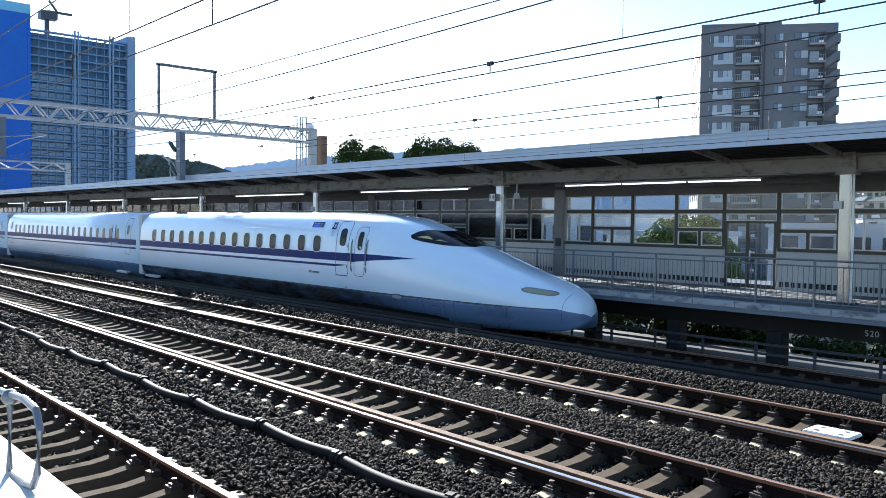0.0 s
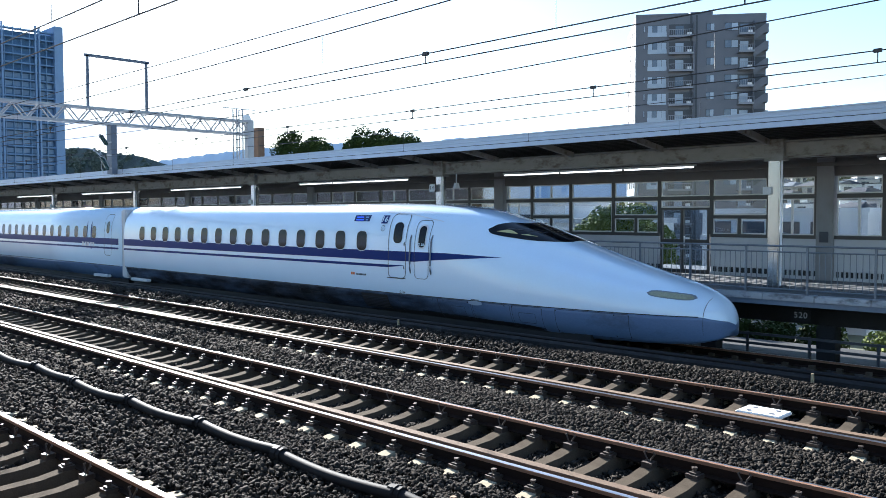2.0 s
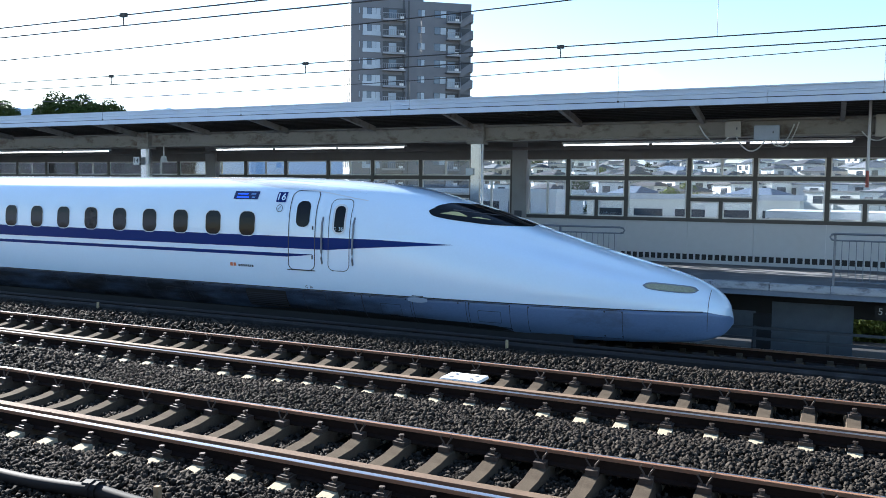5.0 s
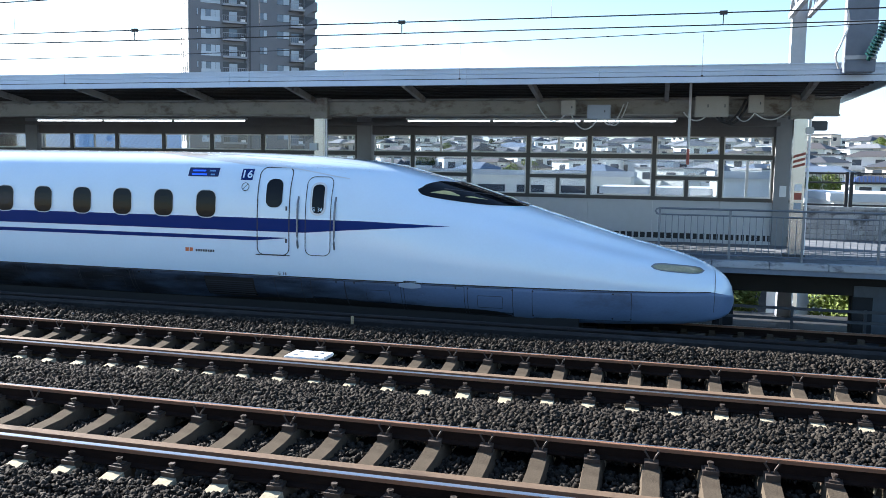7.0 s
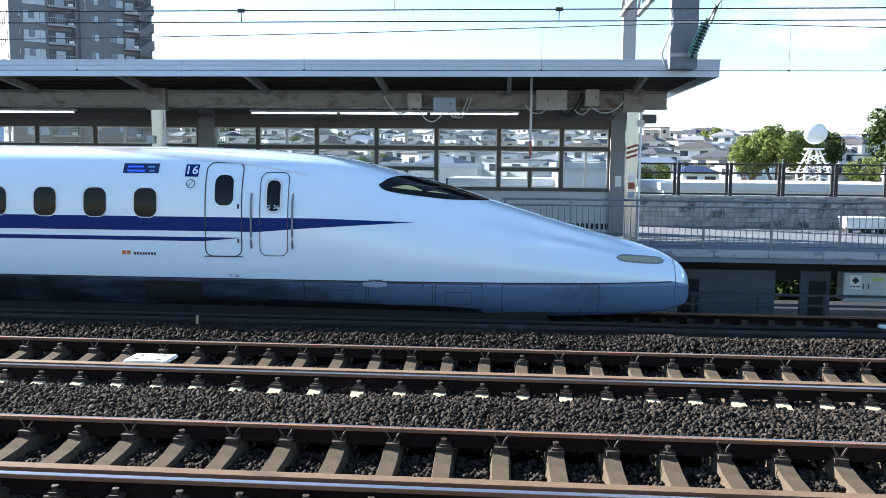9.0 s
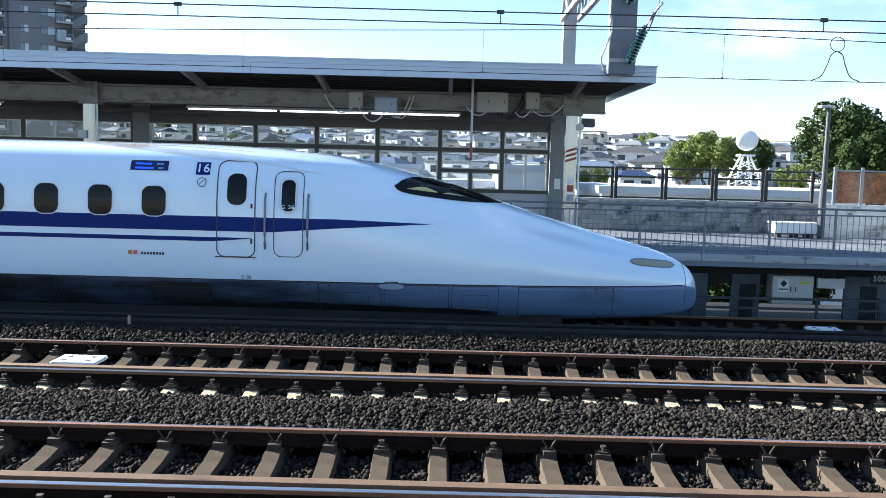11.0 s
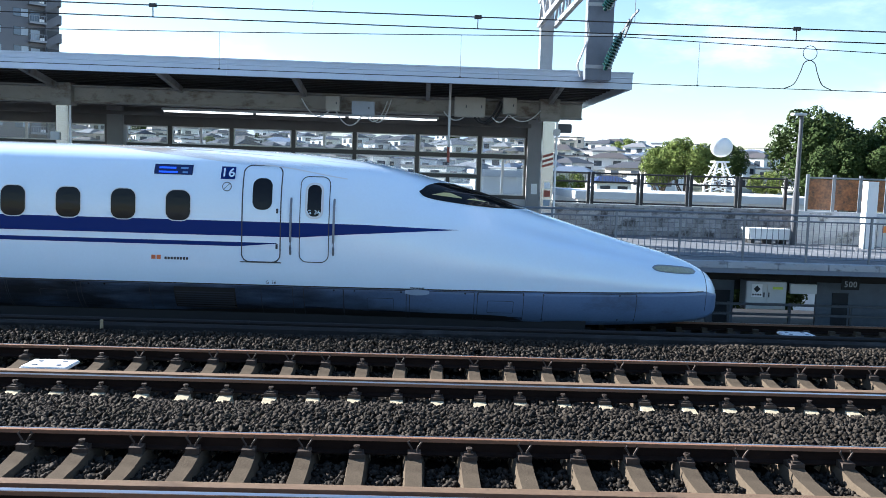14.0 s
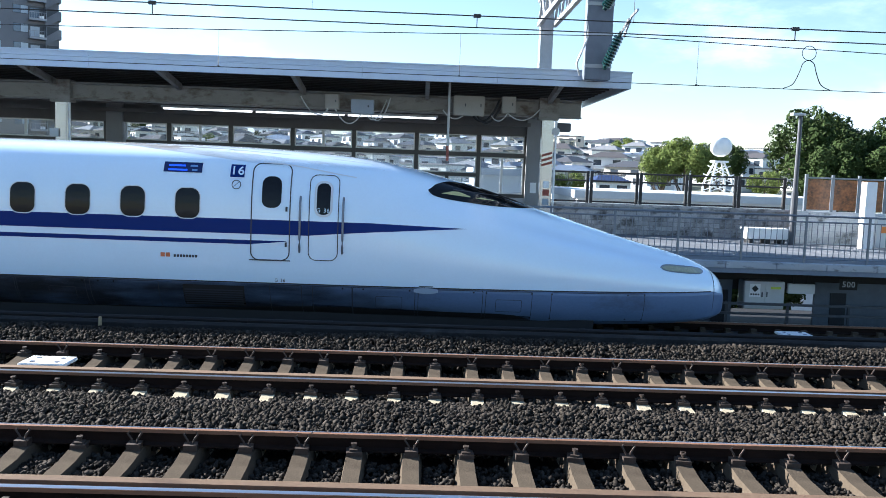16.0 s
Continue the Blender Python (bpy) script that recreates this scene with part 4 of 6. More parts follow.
def stones(name, areas, seed, material, label):
    """Crushed stones strewn over strips of ground: x range, y range, ground height, number per square metre, size."""
    rg = np.random.RandomState(seed)
    cube = np.array([(x, y, z) for x in (-1, 1) for y in (-1, 1) for z in (-1, 1)], float)
    quad = np.array([(0, 1, 3, 2), (4, 6, 7, 5), (0, 4, 5, 1), (2, 3, 7, 6), (0, 2, 6, 4), (1, 5, 7, 3)])
    V, F, base = [], [], 0
    for xa, xb, ya, yb, zf, dens, size in areas:
        n = int((xb - xa) * (yb - ya) * dens)
        px, py = rg.uniform(xa, xb, n), rg.uniform(ya, yb, n)
        keep = np.ones(n, bool)
        for _, yc, zr, ph, pitch in TRACKS[:3]:
            near = np.abs(py - yc) < 1.12
            dx = np.abs((px - ph + pitch / 2) % pitch - pitch / 2)
            keep &= ~(near & (dx < 0.125))
            for sg in (-1, 1):
                keep &= ~(np.abs(py - yc - sg * 0.7525) < 0.07)
        px, py = px[keep], py[keep]
        n = len(px)
        inside = np.zeros(n)
        for _, yc, zr, ph, pitch in TRACKS[:3]:
            inside = np.maximum(inside, (np.abs(py - yc) < 0.78) * 0.085)
        sc = size * rg.uniform(0.55, 1.25, (n, 1, 1)) * rg.uniform(0.4, 1.5, (n, 1, 3))
        v = cube[None] * sc * rg.uniform(0.62, 1.0, (n, 8, 3))
        q = rg.normal(size=(n, 4))
        q /= np.linalg.norm(q, axis=1, keepdims=True)
        w, x, y, z = q.T
        R = np.stack([1 - 2 * (y * y + z * z), 2 * (x * y - z * w), 2 * (x * z + y * w), 2 * (x * y + z * w), 1 - 2 * (x * x + z * z), 2 * (y * z - x * w), 2 * (x * z - y * w), 2 * (y * z + x * w), 1 - 2 * (x * x + y * y)], 1).reshape(-1, 3, 3)
        v = np.einsum("nij,nkj->nki", R, v)
        v[:, :, 0] += px[:, None]
        v[:, :, 1] += py[:, None]
        v[:, :, 2] += (zf(px, py) - inside + rg.uniform(-0.03, 0.035, n))[:, None]
        V.append(v.reshape(-1, 3))
        F.append((quad[None] + 8 * (np.arange(n) + base)[:, None, None]).reshape(-1, 4))
        base += n
    V, F = np.concatenate(V), np.concatenate(F)
    me = bpy.data.meshes.new(name)
    me.vertices.add(len(V))
    me.vertices.foreach_set("co", V.ravel())
    me.loops.add(F.size)
    me.loops.foreach_set("vertex_index", F.ravel())
    me.polygons.add(len(F))
    me.polygons.foreach_set("loop_start", np.arange(0, F.size, 4))
    me.update(calc_edges=True)
    me.materials.append(M[material])
    return tagged(new(name, me), label, "ballast", kind="stuff")


def bed(x, y):
    """Height of the ballast, heaped between the tracks."""
    z = np.full_like(y, -0.235)
    for mid, up in ((5.5, 0.05), (9.86, 0.05), (13.8, 0.2)):
        z = z + up * np.exp(-((y - mid) / 0.65) ** 2)
    for _, yc, zr, ph, pitch in TRACKS[:3]:
        z = np.where((np.abs(y - yc) > 1.1) & (np.abs(y - yc) < 1.6), np.maximum(z, -0.235 + 0.045 * np.clip((np.abs(y - yc) - 1.1) / 0.1, 0, 1)), z)
        z = z - CANT * np.clip((yc + 0.75 - y) / 1.505, 0, 1.25) * np.clip(1.75 - np.abs(y - yc), 0, 0.5) / 0.5
    return z + 0.012 * np.sin(x * 2.1 + y * 3.3) + 0.012 * np.sin(x * 0.9 - y * 1.7)


stones("ballast_stones", [(-11, 10, 6.0, 14.35, bed, 1100, 0.023), (-11, -4, 3.9, 6.0, bed, 900, 0.0235), (-22, -11, 2.0, 14.35, bed, 420, 0.032), (-45, -22, 2.0, 14.35, bed, 80, 0.055), (10, 16, 6, 14.35, bed, 120, 0.045)], 3, "stone", "loose grey-brown crushed ballast stones")

# low wall and pipe beside the platform track
bm = bmesh.new()
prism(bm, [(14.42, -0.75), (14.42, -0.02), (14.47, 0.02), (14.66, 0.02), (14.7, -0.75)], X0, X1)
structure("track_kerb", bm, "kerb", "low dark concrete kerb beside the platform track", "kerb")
pipe = thing("cable_duct", "cable duct pipe lying on a kerb, darkened for shade", "pipe", kind="structure")
for k in range(-40, 12):
    bm = bmesh.new()
    x = k * 1.5
    rod(bm, (x, 14.58, 0.055), (x + 1.48, 14.58, 0.055), 0.04, 8)
    rod(bm, (x - 0.05, 14.58, 0.055), (x + 0.05, 14.58, 0.055), 0.048, 8)
    part("pipe_length", bm, "duct", pipe)
for x, h in ((-5.46, 0.2), (-16.0, 0.2)):
    bm = bmesh.new()
    box(bm, x - 0.022, x + 0.022, 14.36, 14.41, -0.12, -0.12 + h, 0.004)
    tagged(part("marker_stake", bm, "stake"), "short pale concrete marker stake in the ballast", "stake", group="marker stakes")
bm = bmesh.new()
box(bm, -5.85, -5.79, 5.83, 5.89, -0.3, -0.02, 0.005)
tagged(part("marker_stake", bm, "wood"), "short weathered wooden stake in the ballast", "stake", group="marker stakes")


def transponder(x, y, z):
    t = thing("track_transponder", "flat white transponder plate lying between the rails", "transponder", pose(x, y, z), group="transponders")
    bm = bmesh.new()
    box(bm, -0.325, 0.325, -0.24, 0.24, 0, 0.055, 0.015)
    part("plate", bm, "white_plate", t)
    for u in (-0.17, 0.17):
        for v in (-0.11, 0.11):
            bm = bmesh.new()
            rod(bm, (u, v, 0.05), (u, v, 0.062), 0.04, 8)
            part("bolt", bm, "rail_grey", t)
    for v in (-0.15, 0.15):
        bm = bmesh.new()
        box(bm, -0.3, 0.3, v - 0.03, v + 0.03, -0.16, 0)
        part("bracket", bm, "under", t)


transponder(-5.17, 11.74, -0.11)
transponder(7.9, 16.85, TRAIN_Z + 0.02)

# corrugated hose with couplings between the near tracks
hose = thing("corrugated_hose", "black corrugated cable hose with couplings on the ballast", "hose")
xs = [-48 + 2.08 * k for k in range(29)]
for a, b in zip(xs, xs[1:]):
    bm = bmesh.new()
    n = 60
    pts = []
    for k in range(n + 1):
        u = k / n
        pts.append((a + (b - a) * u, 5.62 + 0.07 * math.sin(math.pi * u) * (1 if int(a) % 2 else -0.6) + 0.05 * math.sin(a), -0.07 - 0.03 * math.sin(math.pi * u)))
    rings = []
    for k, q in enumerate(pts):
        r = 0.068 if k % 2 else 0.0655
        rings.append([bm.verts.new((q[0], q[1] + r * math.cos(t), q[2] + r * math.sin(t))) for t in [2 * math.pi * j / 12 for j in range(12)]])
    for p_, q_ in zip(rings, rings[1:]):
        for j in range(12):
            bm.faces.new((p_[j], p_[(j + 1) % 12], q_[(j + 1) % 12], q_[j]))
    bmesh.ops.recalc_face_normals(bm, faces=bm.faces[:])
    part("hose_length", bm, "hose", hose, smooth=True)
    bm = bmesh.new()
    rod(bm, (a - 0.09, 5.62 + 0.05 * math.sin(a), -0.07), (a + 0.09, 5.62 + 0.05 * math.sin(a), -0.07), 0.09, 10)
    rod(bm, (a - 0.02, 5.62 + 0.05 * math.sin(a), -0.07), (a + 0.02, 5.62 + 0.05 * math.sin(a), -0.07), 0.1, 10)
    part("coupling", bm, "hose", hose)

# the platform under the camera
bm = bmesh.new()
box(bm, X0, 40, -6, 1.36, -7, 1.25)
structure("near_platform", bm, "concrete", "concrete platform beside the near track", "platform")
bm = bmesh.new()
box(bm, X0, 40, 0.95, 1.38, 1.25, 1.275)
structure("platform_edge", bm, "white_edge", "pale sunlit platform edge paving", "platform edge")
loop = thing("grab_loop", "bent steel pipe loop with a round knob at the platform edge", "railing")
bm = bmesh.new()
tube(bm, [(-6.2, 1.2, 1.28), (-6.2, 1.2, 1.6), (-6.1, 1.2, 1.72), (-5.3, 1.2, 1.78), (-5.06, 1.2, 1.76), (-4.98, 1.2, 1.66), (-5.04, 1.2, 1.4), (-5.12, 1.2, 1.31), (-5.3, 1.2, 1.28), (-5.62, 1.2, 1.28), (-5.6, 1.2, 1.7)], 0.022, 8)
part("pipe", bm, "fence_grey", loop)
bm = bmesh.new()
bmesh.ops.create_uvsphere(bm, u_segments=12, v_segments=8, radius=0.05, matrix=Matrix.Translation((-5.6, 1.2, 1.74)))
part("knob", bm, "fence_grey", loop, smooth=True)

# ---- the far platform ----
PLAT_Y, PLAT_Z = 19.1, 0.93
bm = bmesh.new()
box(bm, X0, 70, PLAT_Y + 0.3, 27.6, PLAT_Z - 0.2, PLAT_Z)
structure("far_platform", bm, "deck", "grey paved platform deck behind the train", "platform")
edge = thing("platform_kerb", "weathered pale concrete platform edge slabs", "platform edge", kind="structure")
for k in range(-60, 35):
    bm = bmesh.new()
    box(bm, k * 1.2 + 0.006, k * 1.2 + 1.194, PLAT_Y, PLAT_Y + 0.3, PLAT_Z - 0.14, PLAT_Z + 0.01 + 0.004 * math.sin(k * 2.3), 0.012)
    part("edge_slab", bm, "edge", edge)
bm = bmesh.new()
box(bm, X0, 70, PLAT_Y + 0.06, PLAT_Y + 0.2, PLAT_Z - 0.26, PLAT_Z - 0.14)
structure("platform_edge_beam", bm, "blue_steel", "blue-grey steel channel under the platform edge", "beam")
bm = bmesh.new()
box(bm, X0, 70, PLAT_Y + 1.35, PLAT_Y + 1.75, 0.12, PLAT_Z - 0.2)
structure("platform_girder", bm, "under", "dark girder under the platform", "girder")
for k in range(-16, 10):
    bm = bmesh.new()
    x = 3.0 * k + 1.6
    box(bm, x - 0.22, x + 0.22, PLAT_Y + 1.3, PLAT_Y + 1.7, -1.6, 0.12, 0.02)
    structure("platform_pier", bm, "pier", "concrete pier under the platform, coloured dark for shade", "pier")
for z in (-0.12, -0.36):
    bm = bmesh.new()
    box(bm, X0, 70, PLAT_Y + 0.5, PLAT_Y + 0.55, z - 0.03, z + 0.03)
    structure("trackside_rail", bm, "steel_dark", "dark steel rail along the trackside", "railing")
for k in range(-30, 20):
    bm = bmesh.new()
    box(bm, k * 1.5 - 0.03, k * 1.5 + 0.03, PLAT_Y + 0.55, PLAT_Y + 0.6, -1.2, -0.08)
    structure("trackside_post", bm, "steel_dark", "dark steel post along the trackside", "post")
# ground given the near-black colour for the shade below the deck
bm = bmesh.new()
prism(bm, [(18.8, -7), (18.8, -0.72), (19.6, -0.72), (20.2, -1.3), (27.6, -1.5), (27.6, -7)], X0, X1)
structure("platform_base", bm, "under", "ground under the platform, coloured near black for shade", "base")
for x0, x1, z0, z1 in ((-3.3, -1.55, -0.5, 0.15), (-1.2, 0.5, -1.0, 0.4), (10.0, 12.2, -1.2, 0.35), (4.4, 6.6, -1.0, 0.35), (7.2, 7.9, -1.0, 0.35)):
    bm = bmesh.new()
    box(bm, x0, x1, 20.42, 20.5, z0, z1)
    structure("platform_infill", bm, "infill", "dark blue-grey infill panel under the platform", "panel")
for txt, x in (("520", -7.75), ("510", 1.1), ("500", 10.5)):
    sg = thing("distance_sign", "dark plate with pale numerals under the platform edge", "sign", pose(x, PLAT_Y + 0.68, 0.4), group="distance signs")
    bm = bmesh.new()
    box(bm, -0.22, 0.22, -0.012, 0, -0.13, 0.13)
    part("plate", bm, "under", sg)
    bm = bmesh.new()
    box(bm, -0.03, 0.03, 0.0, 0.02, -0.1, 0.335)
    part("hanger", bm, "under", sg)
    flat_text(txt, 0.2, pose(0, -0.016, 0, 90, 0, 0), "sign_grey", sg)


def equipment_cabinet(x, y, z):
    c = thing("equipment_cabinet", "pale grey two-door equipment cabinet under the platform", "cabinet", pose(x, y, z))
    bm = bmesh.new()
    box(bm, -0.5, 0.5, 0, 0.4, 0, 0.68, 0.01)
    part("body", bm, "cab_grey", c)
    for sg in (-1, 1):
        bm = bmesh.new()
        box(bm, sg * 0.25 - 0.235, sg * 0.25 + 0.235, -0.015, 0, 0.03, 0.65, 0.006)
        d = part("door", bm, "cab_grey", c)
        bm = bmesh.new()
        box(bm, sg * 0.06 - 0.012, sg * 0.06 + 0.012, -0.03, -0.015, 0.3, 0.42)
        part("handle", bm, "steel_dark", d)
    bm = bmesh.new()
    box(bm, -0.37, -0.11, -0.02, -0.015, 0.3, 0.62)
    s = part("sticker", bm, "white_plate", c)
    bm = bmesh.new()
    rod(bm, (-0.24, -0.026, 0.5), (-0.24, -0.02, 0.5), 0.085, 4)
    part("mark", bm, "black", s)
    for k in range(4):
        bm = bmesh.new()
        box(bm, -0.35 + 0.06 * k, -0.31 + 0.06 * k, -0.026, -0.02, 0.34, 0.38)
        part("lettering_bar", bm, "black", s)
    bm = bmesh.new()
    box(bm, 0.15, 0.4, -0.02, -0.015, 0.5, 0.56)
    part("label_strip", bm, "lime", c)


equipment_cabinet(8.52, 19.95, -0.29)
bm = bmesh.new()
box(bm, -0.33, 0.33, 0, 0.1, 0.12, 0.36, 0.01)
jb = thing("junction_box", "flat grey junction box under the platform edge", "box", pose(9.42, 19.9, 0))
part("body", bm, "cab_grey", jb)
bm = bmesh.new()
box(bm, -0.2, -0.16, 0.04, 0.08, 0.3, 0.735)
box(bm, 0.16, 0.2, 0.04, 0.08, 0.3, 0.735)
part("hanger", bm, "under", jb)

# fences along the platform edge
FENCE_Y = 19.45


def fence_panel(x0, x1, start=False, stop=False):
    f = thing("platform_fence", "grey tubular steel safety fence panel on the platform edge", "fence", pose(x0, FENCE_Y, PLAT_Z), group="platform fences")
    w = x1 - x0
    bm = bmesh.new()
    box(bm, -0.025, 0.025, -0.025, 0.025, 0, 1.1, 0.004)
    part("post", bm, "fence_grey", f)
    for z, r in ((1.12, 0.024), (0.98, 0.018), (0.1, 0.018)):
        bm = bmesh.new()
        pts = [(0, 0, z), (w, 0, z)]
        if z > 1.1 and start:
            pts = [(0, 0, 0.98), (-0.07, 0, 1.0), (-0.1, 0, 1.05), (-0.07, 0, 1.1), (0, 0, 1.12), (w, 0, 1.12)]
        if z > 1.1 and stop:
            pts = [(0, 0, 1.12), (w, 0, 1.12), (w + 0.07, 0, 1.1), (w + 0.1, 0, 1.05), (w + 0.07, 0, 1.0), (w, 0, 0.98)]
        tube(bm, pts, r, 8)
        part("top_rail" if z > 1.1 else "rail", bm, "fence_grey", f)
    k = max(2, round(w / 0.135))
    b0 = None
    for i in range(1, k):
        bm = bmesh.new()
        rod(bm, (0, 0, 0.1), (0, 0, 0.98), 0.009, 6)
        b0 = b0 or part("bar", bm, "fence_grey", f)
        if i > 1:
            o = shared("bar", b0, pose(w * i / k, 0, 0), f)
        else:
            b0.location.x = w * i / k


px = -4.55
while px > -30:
    fence_panel(px - 1.47, px, stop=px > -4.6)
    px -= 1.47
px = 0.05
while px < 16:
    fence_panel(px, px + 1.525, start=px < 0.1)
    px += 1.525

# ---- canopy ----
CAN_X = 4.72
can = thing("platform_canopy", "platform canopy with sheet metal fascia and dark ribbed soffit", "canopy", kind="structure")
for k in range(40):
    a = CAN_X - 3.05 * k
    bm = bmesh.new()
    prism(bm, [(19.0, 4.81), (19.05, 4.81), (19.05, 5.16), (19.0, 5.16), (19.0, 5.08), (18.985, 5.07), (18.985, 5.05), (19.0, 5.04)], a - 3.045, a)
    part("fascia_sheet", bm, "fascia", can)
bm = bmesh.new()
prism(bm, [(18.97, 5.16), (19.1, 5.16), (19.1, 5.19), (18.97, 5.19)], X0, CAN_X + 0.02)
part("fascia_cap", bm, "fascia", can)
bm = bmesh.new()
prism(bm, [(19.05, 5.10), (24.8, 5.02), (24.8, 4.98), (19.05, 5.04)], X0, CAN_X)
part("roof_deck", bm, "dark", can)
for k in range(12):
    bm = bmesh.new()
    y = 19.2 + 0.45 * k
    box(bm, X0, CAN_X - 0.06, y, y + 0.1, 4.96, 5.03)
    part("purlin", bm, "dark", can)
bm = bmesh.new()
prism(bm, [(19.05, 4.81), (19.16, 4.83), (19.16, 4.85), (19.05, 4.84)], X0, CAN_X)
part("gutter_lip", bm, "fascia", can)
bm = bmesh.new()
prism(bm, [(19.05, 4.81), (24.8, 4.81), (24.8, 5.1), (19.05, 5.16)], CAN_X - 0.06, CAN_X)
part("end_fascia", bm, "fascia", can)
# main beam on the posts, peeling paint
bm = bmesh.new()
prism(bm, [(20.85, 4.22), (21.15, 4.22), (21.15, 4.25), (21.02, 4.27), (21.02, 4.6), (21.15, 4.62), (21.15, 4.65), (20.85, 4.65), (20.85, 4.62), (20.98, 4.6), (20.98, 4.27), (20.85, 4.25)], X0, CAN_X - 0.75)
part("main_beam", bm, "beam", can, "long steel beam with peeling grey paint")
for x in [3.05 * -k + 3.15 for k in range(26)]:
    bm = bmesh.new()
    prism(bm, [(19.1, 4.80), (20.9, 4.55), (20.9, 4.7), (19.1, 4.97)], x - 0.05, x + 0.05)
    part("bracket", bm, "beam", can)
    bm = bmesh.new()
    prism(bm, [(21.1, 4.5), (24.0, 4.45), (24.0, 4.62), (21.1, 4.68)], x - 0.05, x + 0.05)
    part("rafter", bm, "beam_shaded", can)
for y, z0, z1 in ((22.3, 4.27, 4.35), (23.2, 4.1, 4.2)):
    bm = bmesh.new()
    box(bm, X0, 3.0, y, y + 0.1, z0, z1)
    part("tie_beam", bm, "beam_shaded", can)
POST_X = [3.15 - 12.05 * k for k in range(14)]
for i, x in enumerate(POST_X):
    p = thing("canopy_post", "bright aluminium-clad canopy post with a conduit pipe" if i else "white-striped canopy post with warning stickers", "post", pose(x, 21.0, 0), group="canopy posts")
    bm = bmesh.new()
    prism(bm, [(-0.14, PLAT_Z), (0.14, PLAT_Z), (0.14, 4.24), (-0.14, 4.24)], -0.15, 0.15)
    bmesh.ops.bevel(bm, geom=bm.edges[:], offset=0.03, segments=2, affect="EDGES")
    part("shaft", bm, "clad", p, "brushed bright metal cladding")
    bm = bmesh.new()
    box(bm, -0.25, 0.25, -0.18, 0.18, 4.15, 4.7, 0.01)
    part("head", bm, "beam", p)
    bm = bmesh.new()
    rod(bm, (0.2, -0.12, PLAT_Z), (0.2, -0.12, 4.3), 0.028, 8)
    part("conduit", bm, "white_plate", p)
    bm = bmesh.new()
    box(bm, -0.22, 0.24, -0.2, 0.2, PLAT_Z, PLAT_Z + 0.05, 0.01)
    part("foot", bm, "steel_dark", p)
    if i and i % 2:
        bm = bmesh.new()
        box(bm, -0.26, -0.04, -0.2, -0.145, 3.3, 3.5, 0.01)
        part("small_box", bm, "cab_grey", p)
    if i == 0:
        for k in range(3):
            bm = bmesh.new()
            v = [bm.verts.new((x_, y_, z_)) for y_ in (-0.147, -0.143) for x_, z_ in ((-0.13, 3.0 + 0.12 * k), (0.13, 3.08 + 0.12 * k), (0.13, 3.14 + 0.12 * k), (-0.13, 3.06 + 0.12 * k))]
            for f in ((0, 1, 2, 3), (7, 6, 5, 4), (0, 4, 5, 1), (1, 5, 6, 2), (2, 6, 7, 3), (3, 7, 4, 0)):
                bm.faces.new([v[q] for q in f])
            part("warning_stripe", bm, "red_paint", p)
        for z, m_ in ((2.35, "red_paint"), (2.12, "cab_blue"), (2.55, "white_plate")):
            bm = bmesh.new()
            box(bm, -0.07, 0.09, -0.148, -0.143, z - 0.08, z + 0.08)
            part("sticker", bm, m_, p)
        bm = bmesh.new()
        box(bm, 0.1, 0.28, -0.2, -0.05, 3.8, 3.96, 0.02)
        part("loudspeaker", bm, "cab_grey", p, "small grey horn loudspeaker")
    if i == 2:
        bm = bmesh.new()
        box(bm, -0.3, -0.05, -0.3, -0.27, 3.62, 3.88, 0.005)
        s = part("number_sign", bm, "white_plate", p, "small white plate with the track number")
        flat_text("14", 0.2, pose(-0.175, -0.304, 3.75, 90, 0, 0), "black", s)
# end beam stub, sign arm, sensors at the canopy's end
bm = bmesh.new()
box(bm, 3.4, 3.78, 21.2, 21.4, 3.9, 4.12, 0.02)
tagged(part("end_sign_box", bm, "lamp_grey"), "grey box sign at the end of the canopy beam", "sign box")
# fluorescent lamp rows
for k in range(-1, 13):
    xb = -6.8 + 7.2 - 12.05 * k
    if xb - 7.2 > -140 and k >= 0:
        l = thing("strip_light", "long white fluorescent strip light under the canopy", "light", pose(xb - 7.2, 22.0, 4.12), group="strip lights")
        bm = bmesh.new()
        box(bm, 0, 7.2, -0.08, 0.08, 0.06, 0.12, 0.01)
        part("housing", bm, "cab_grey", l)
        for j in range(3):
            bm = bmesh.new()
            rod(bm, (0.05 + 2.4 * j, -0.02, 0.035), (2.35 + 2.4 * j, -0.02, 0.035), 0.022, 8)
            part("tube", bm, "tube_light", l)


def wall_box(x, z, w, h, mname, label, doors=1, y=20.62):
    c = thing("control_box", label, "box", pose(x, y, z), group="control boxes")
    bm = bmesh.new()
    box(bm, 0, w, 0, 0.2, 0, h, 0.012)
    part("body", bm, mname, c)
    for j in range(doors):
        bm = bmesh.new()
        box(bm, w * j / doors + 0.015, w * (j + 1) / doors - 0.015, -0.012, 0, 0.015, h - 0.015, 0.004)
        d = part("door", bm, mname, c)
        bm = bmesh.new()
        box(bm, w * (j + 0.75) / doors - 0.01, w * (j + 0.75) / doors + 0.015, -0.024, -0.012, h * 0.45, h * 0.6)
        part("latch", bm, "steel_dark", d)


wall_box(-2.4, 4.22, 0.35, 0.36, "box_cream", "small grey-cream control box on the canopy beam")
wall_box(-1.76, 4.13, 0.56, 0.34, "cab_blue", "pale blue-grey control box on the canopy beam")
wall_box(0.76, 4.18, 0.76, 0.48, "box_cream", "cream two-door control box on the canopy beam", 2)
wall_box(1.95, 4.28, 0.34, 0.4, "box_cream", "small cream control box on the canopy beam")


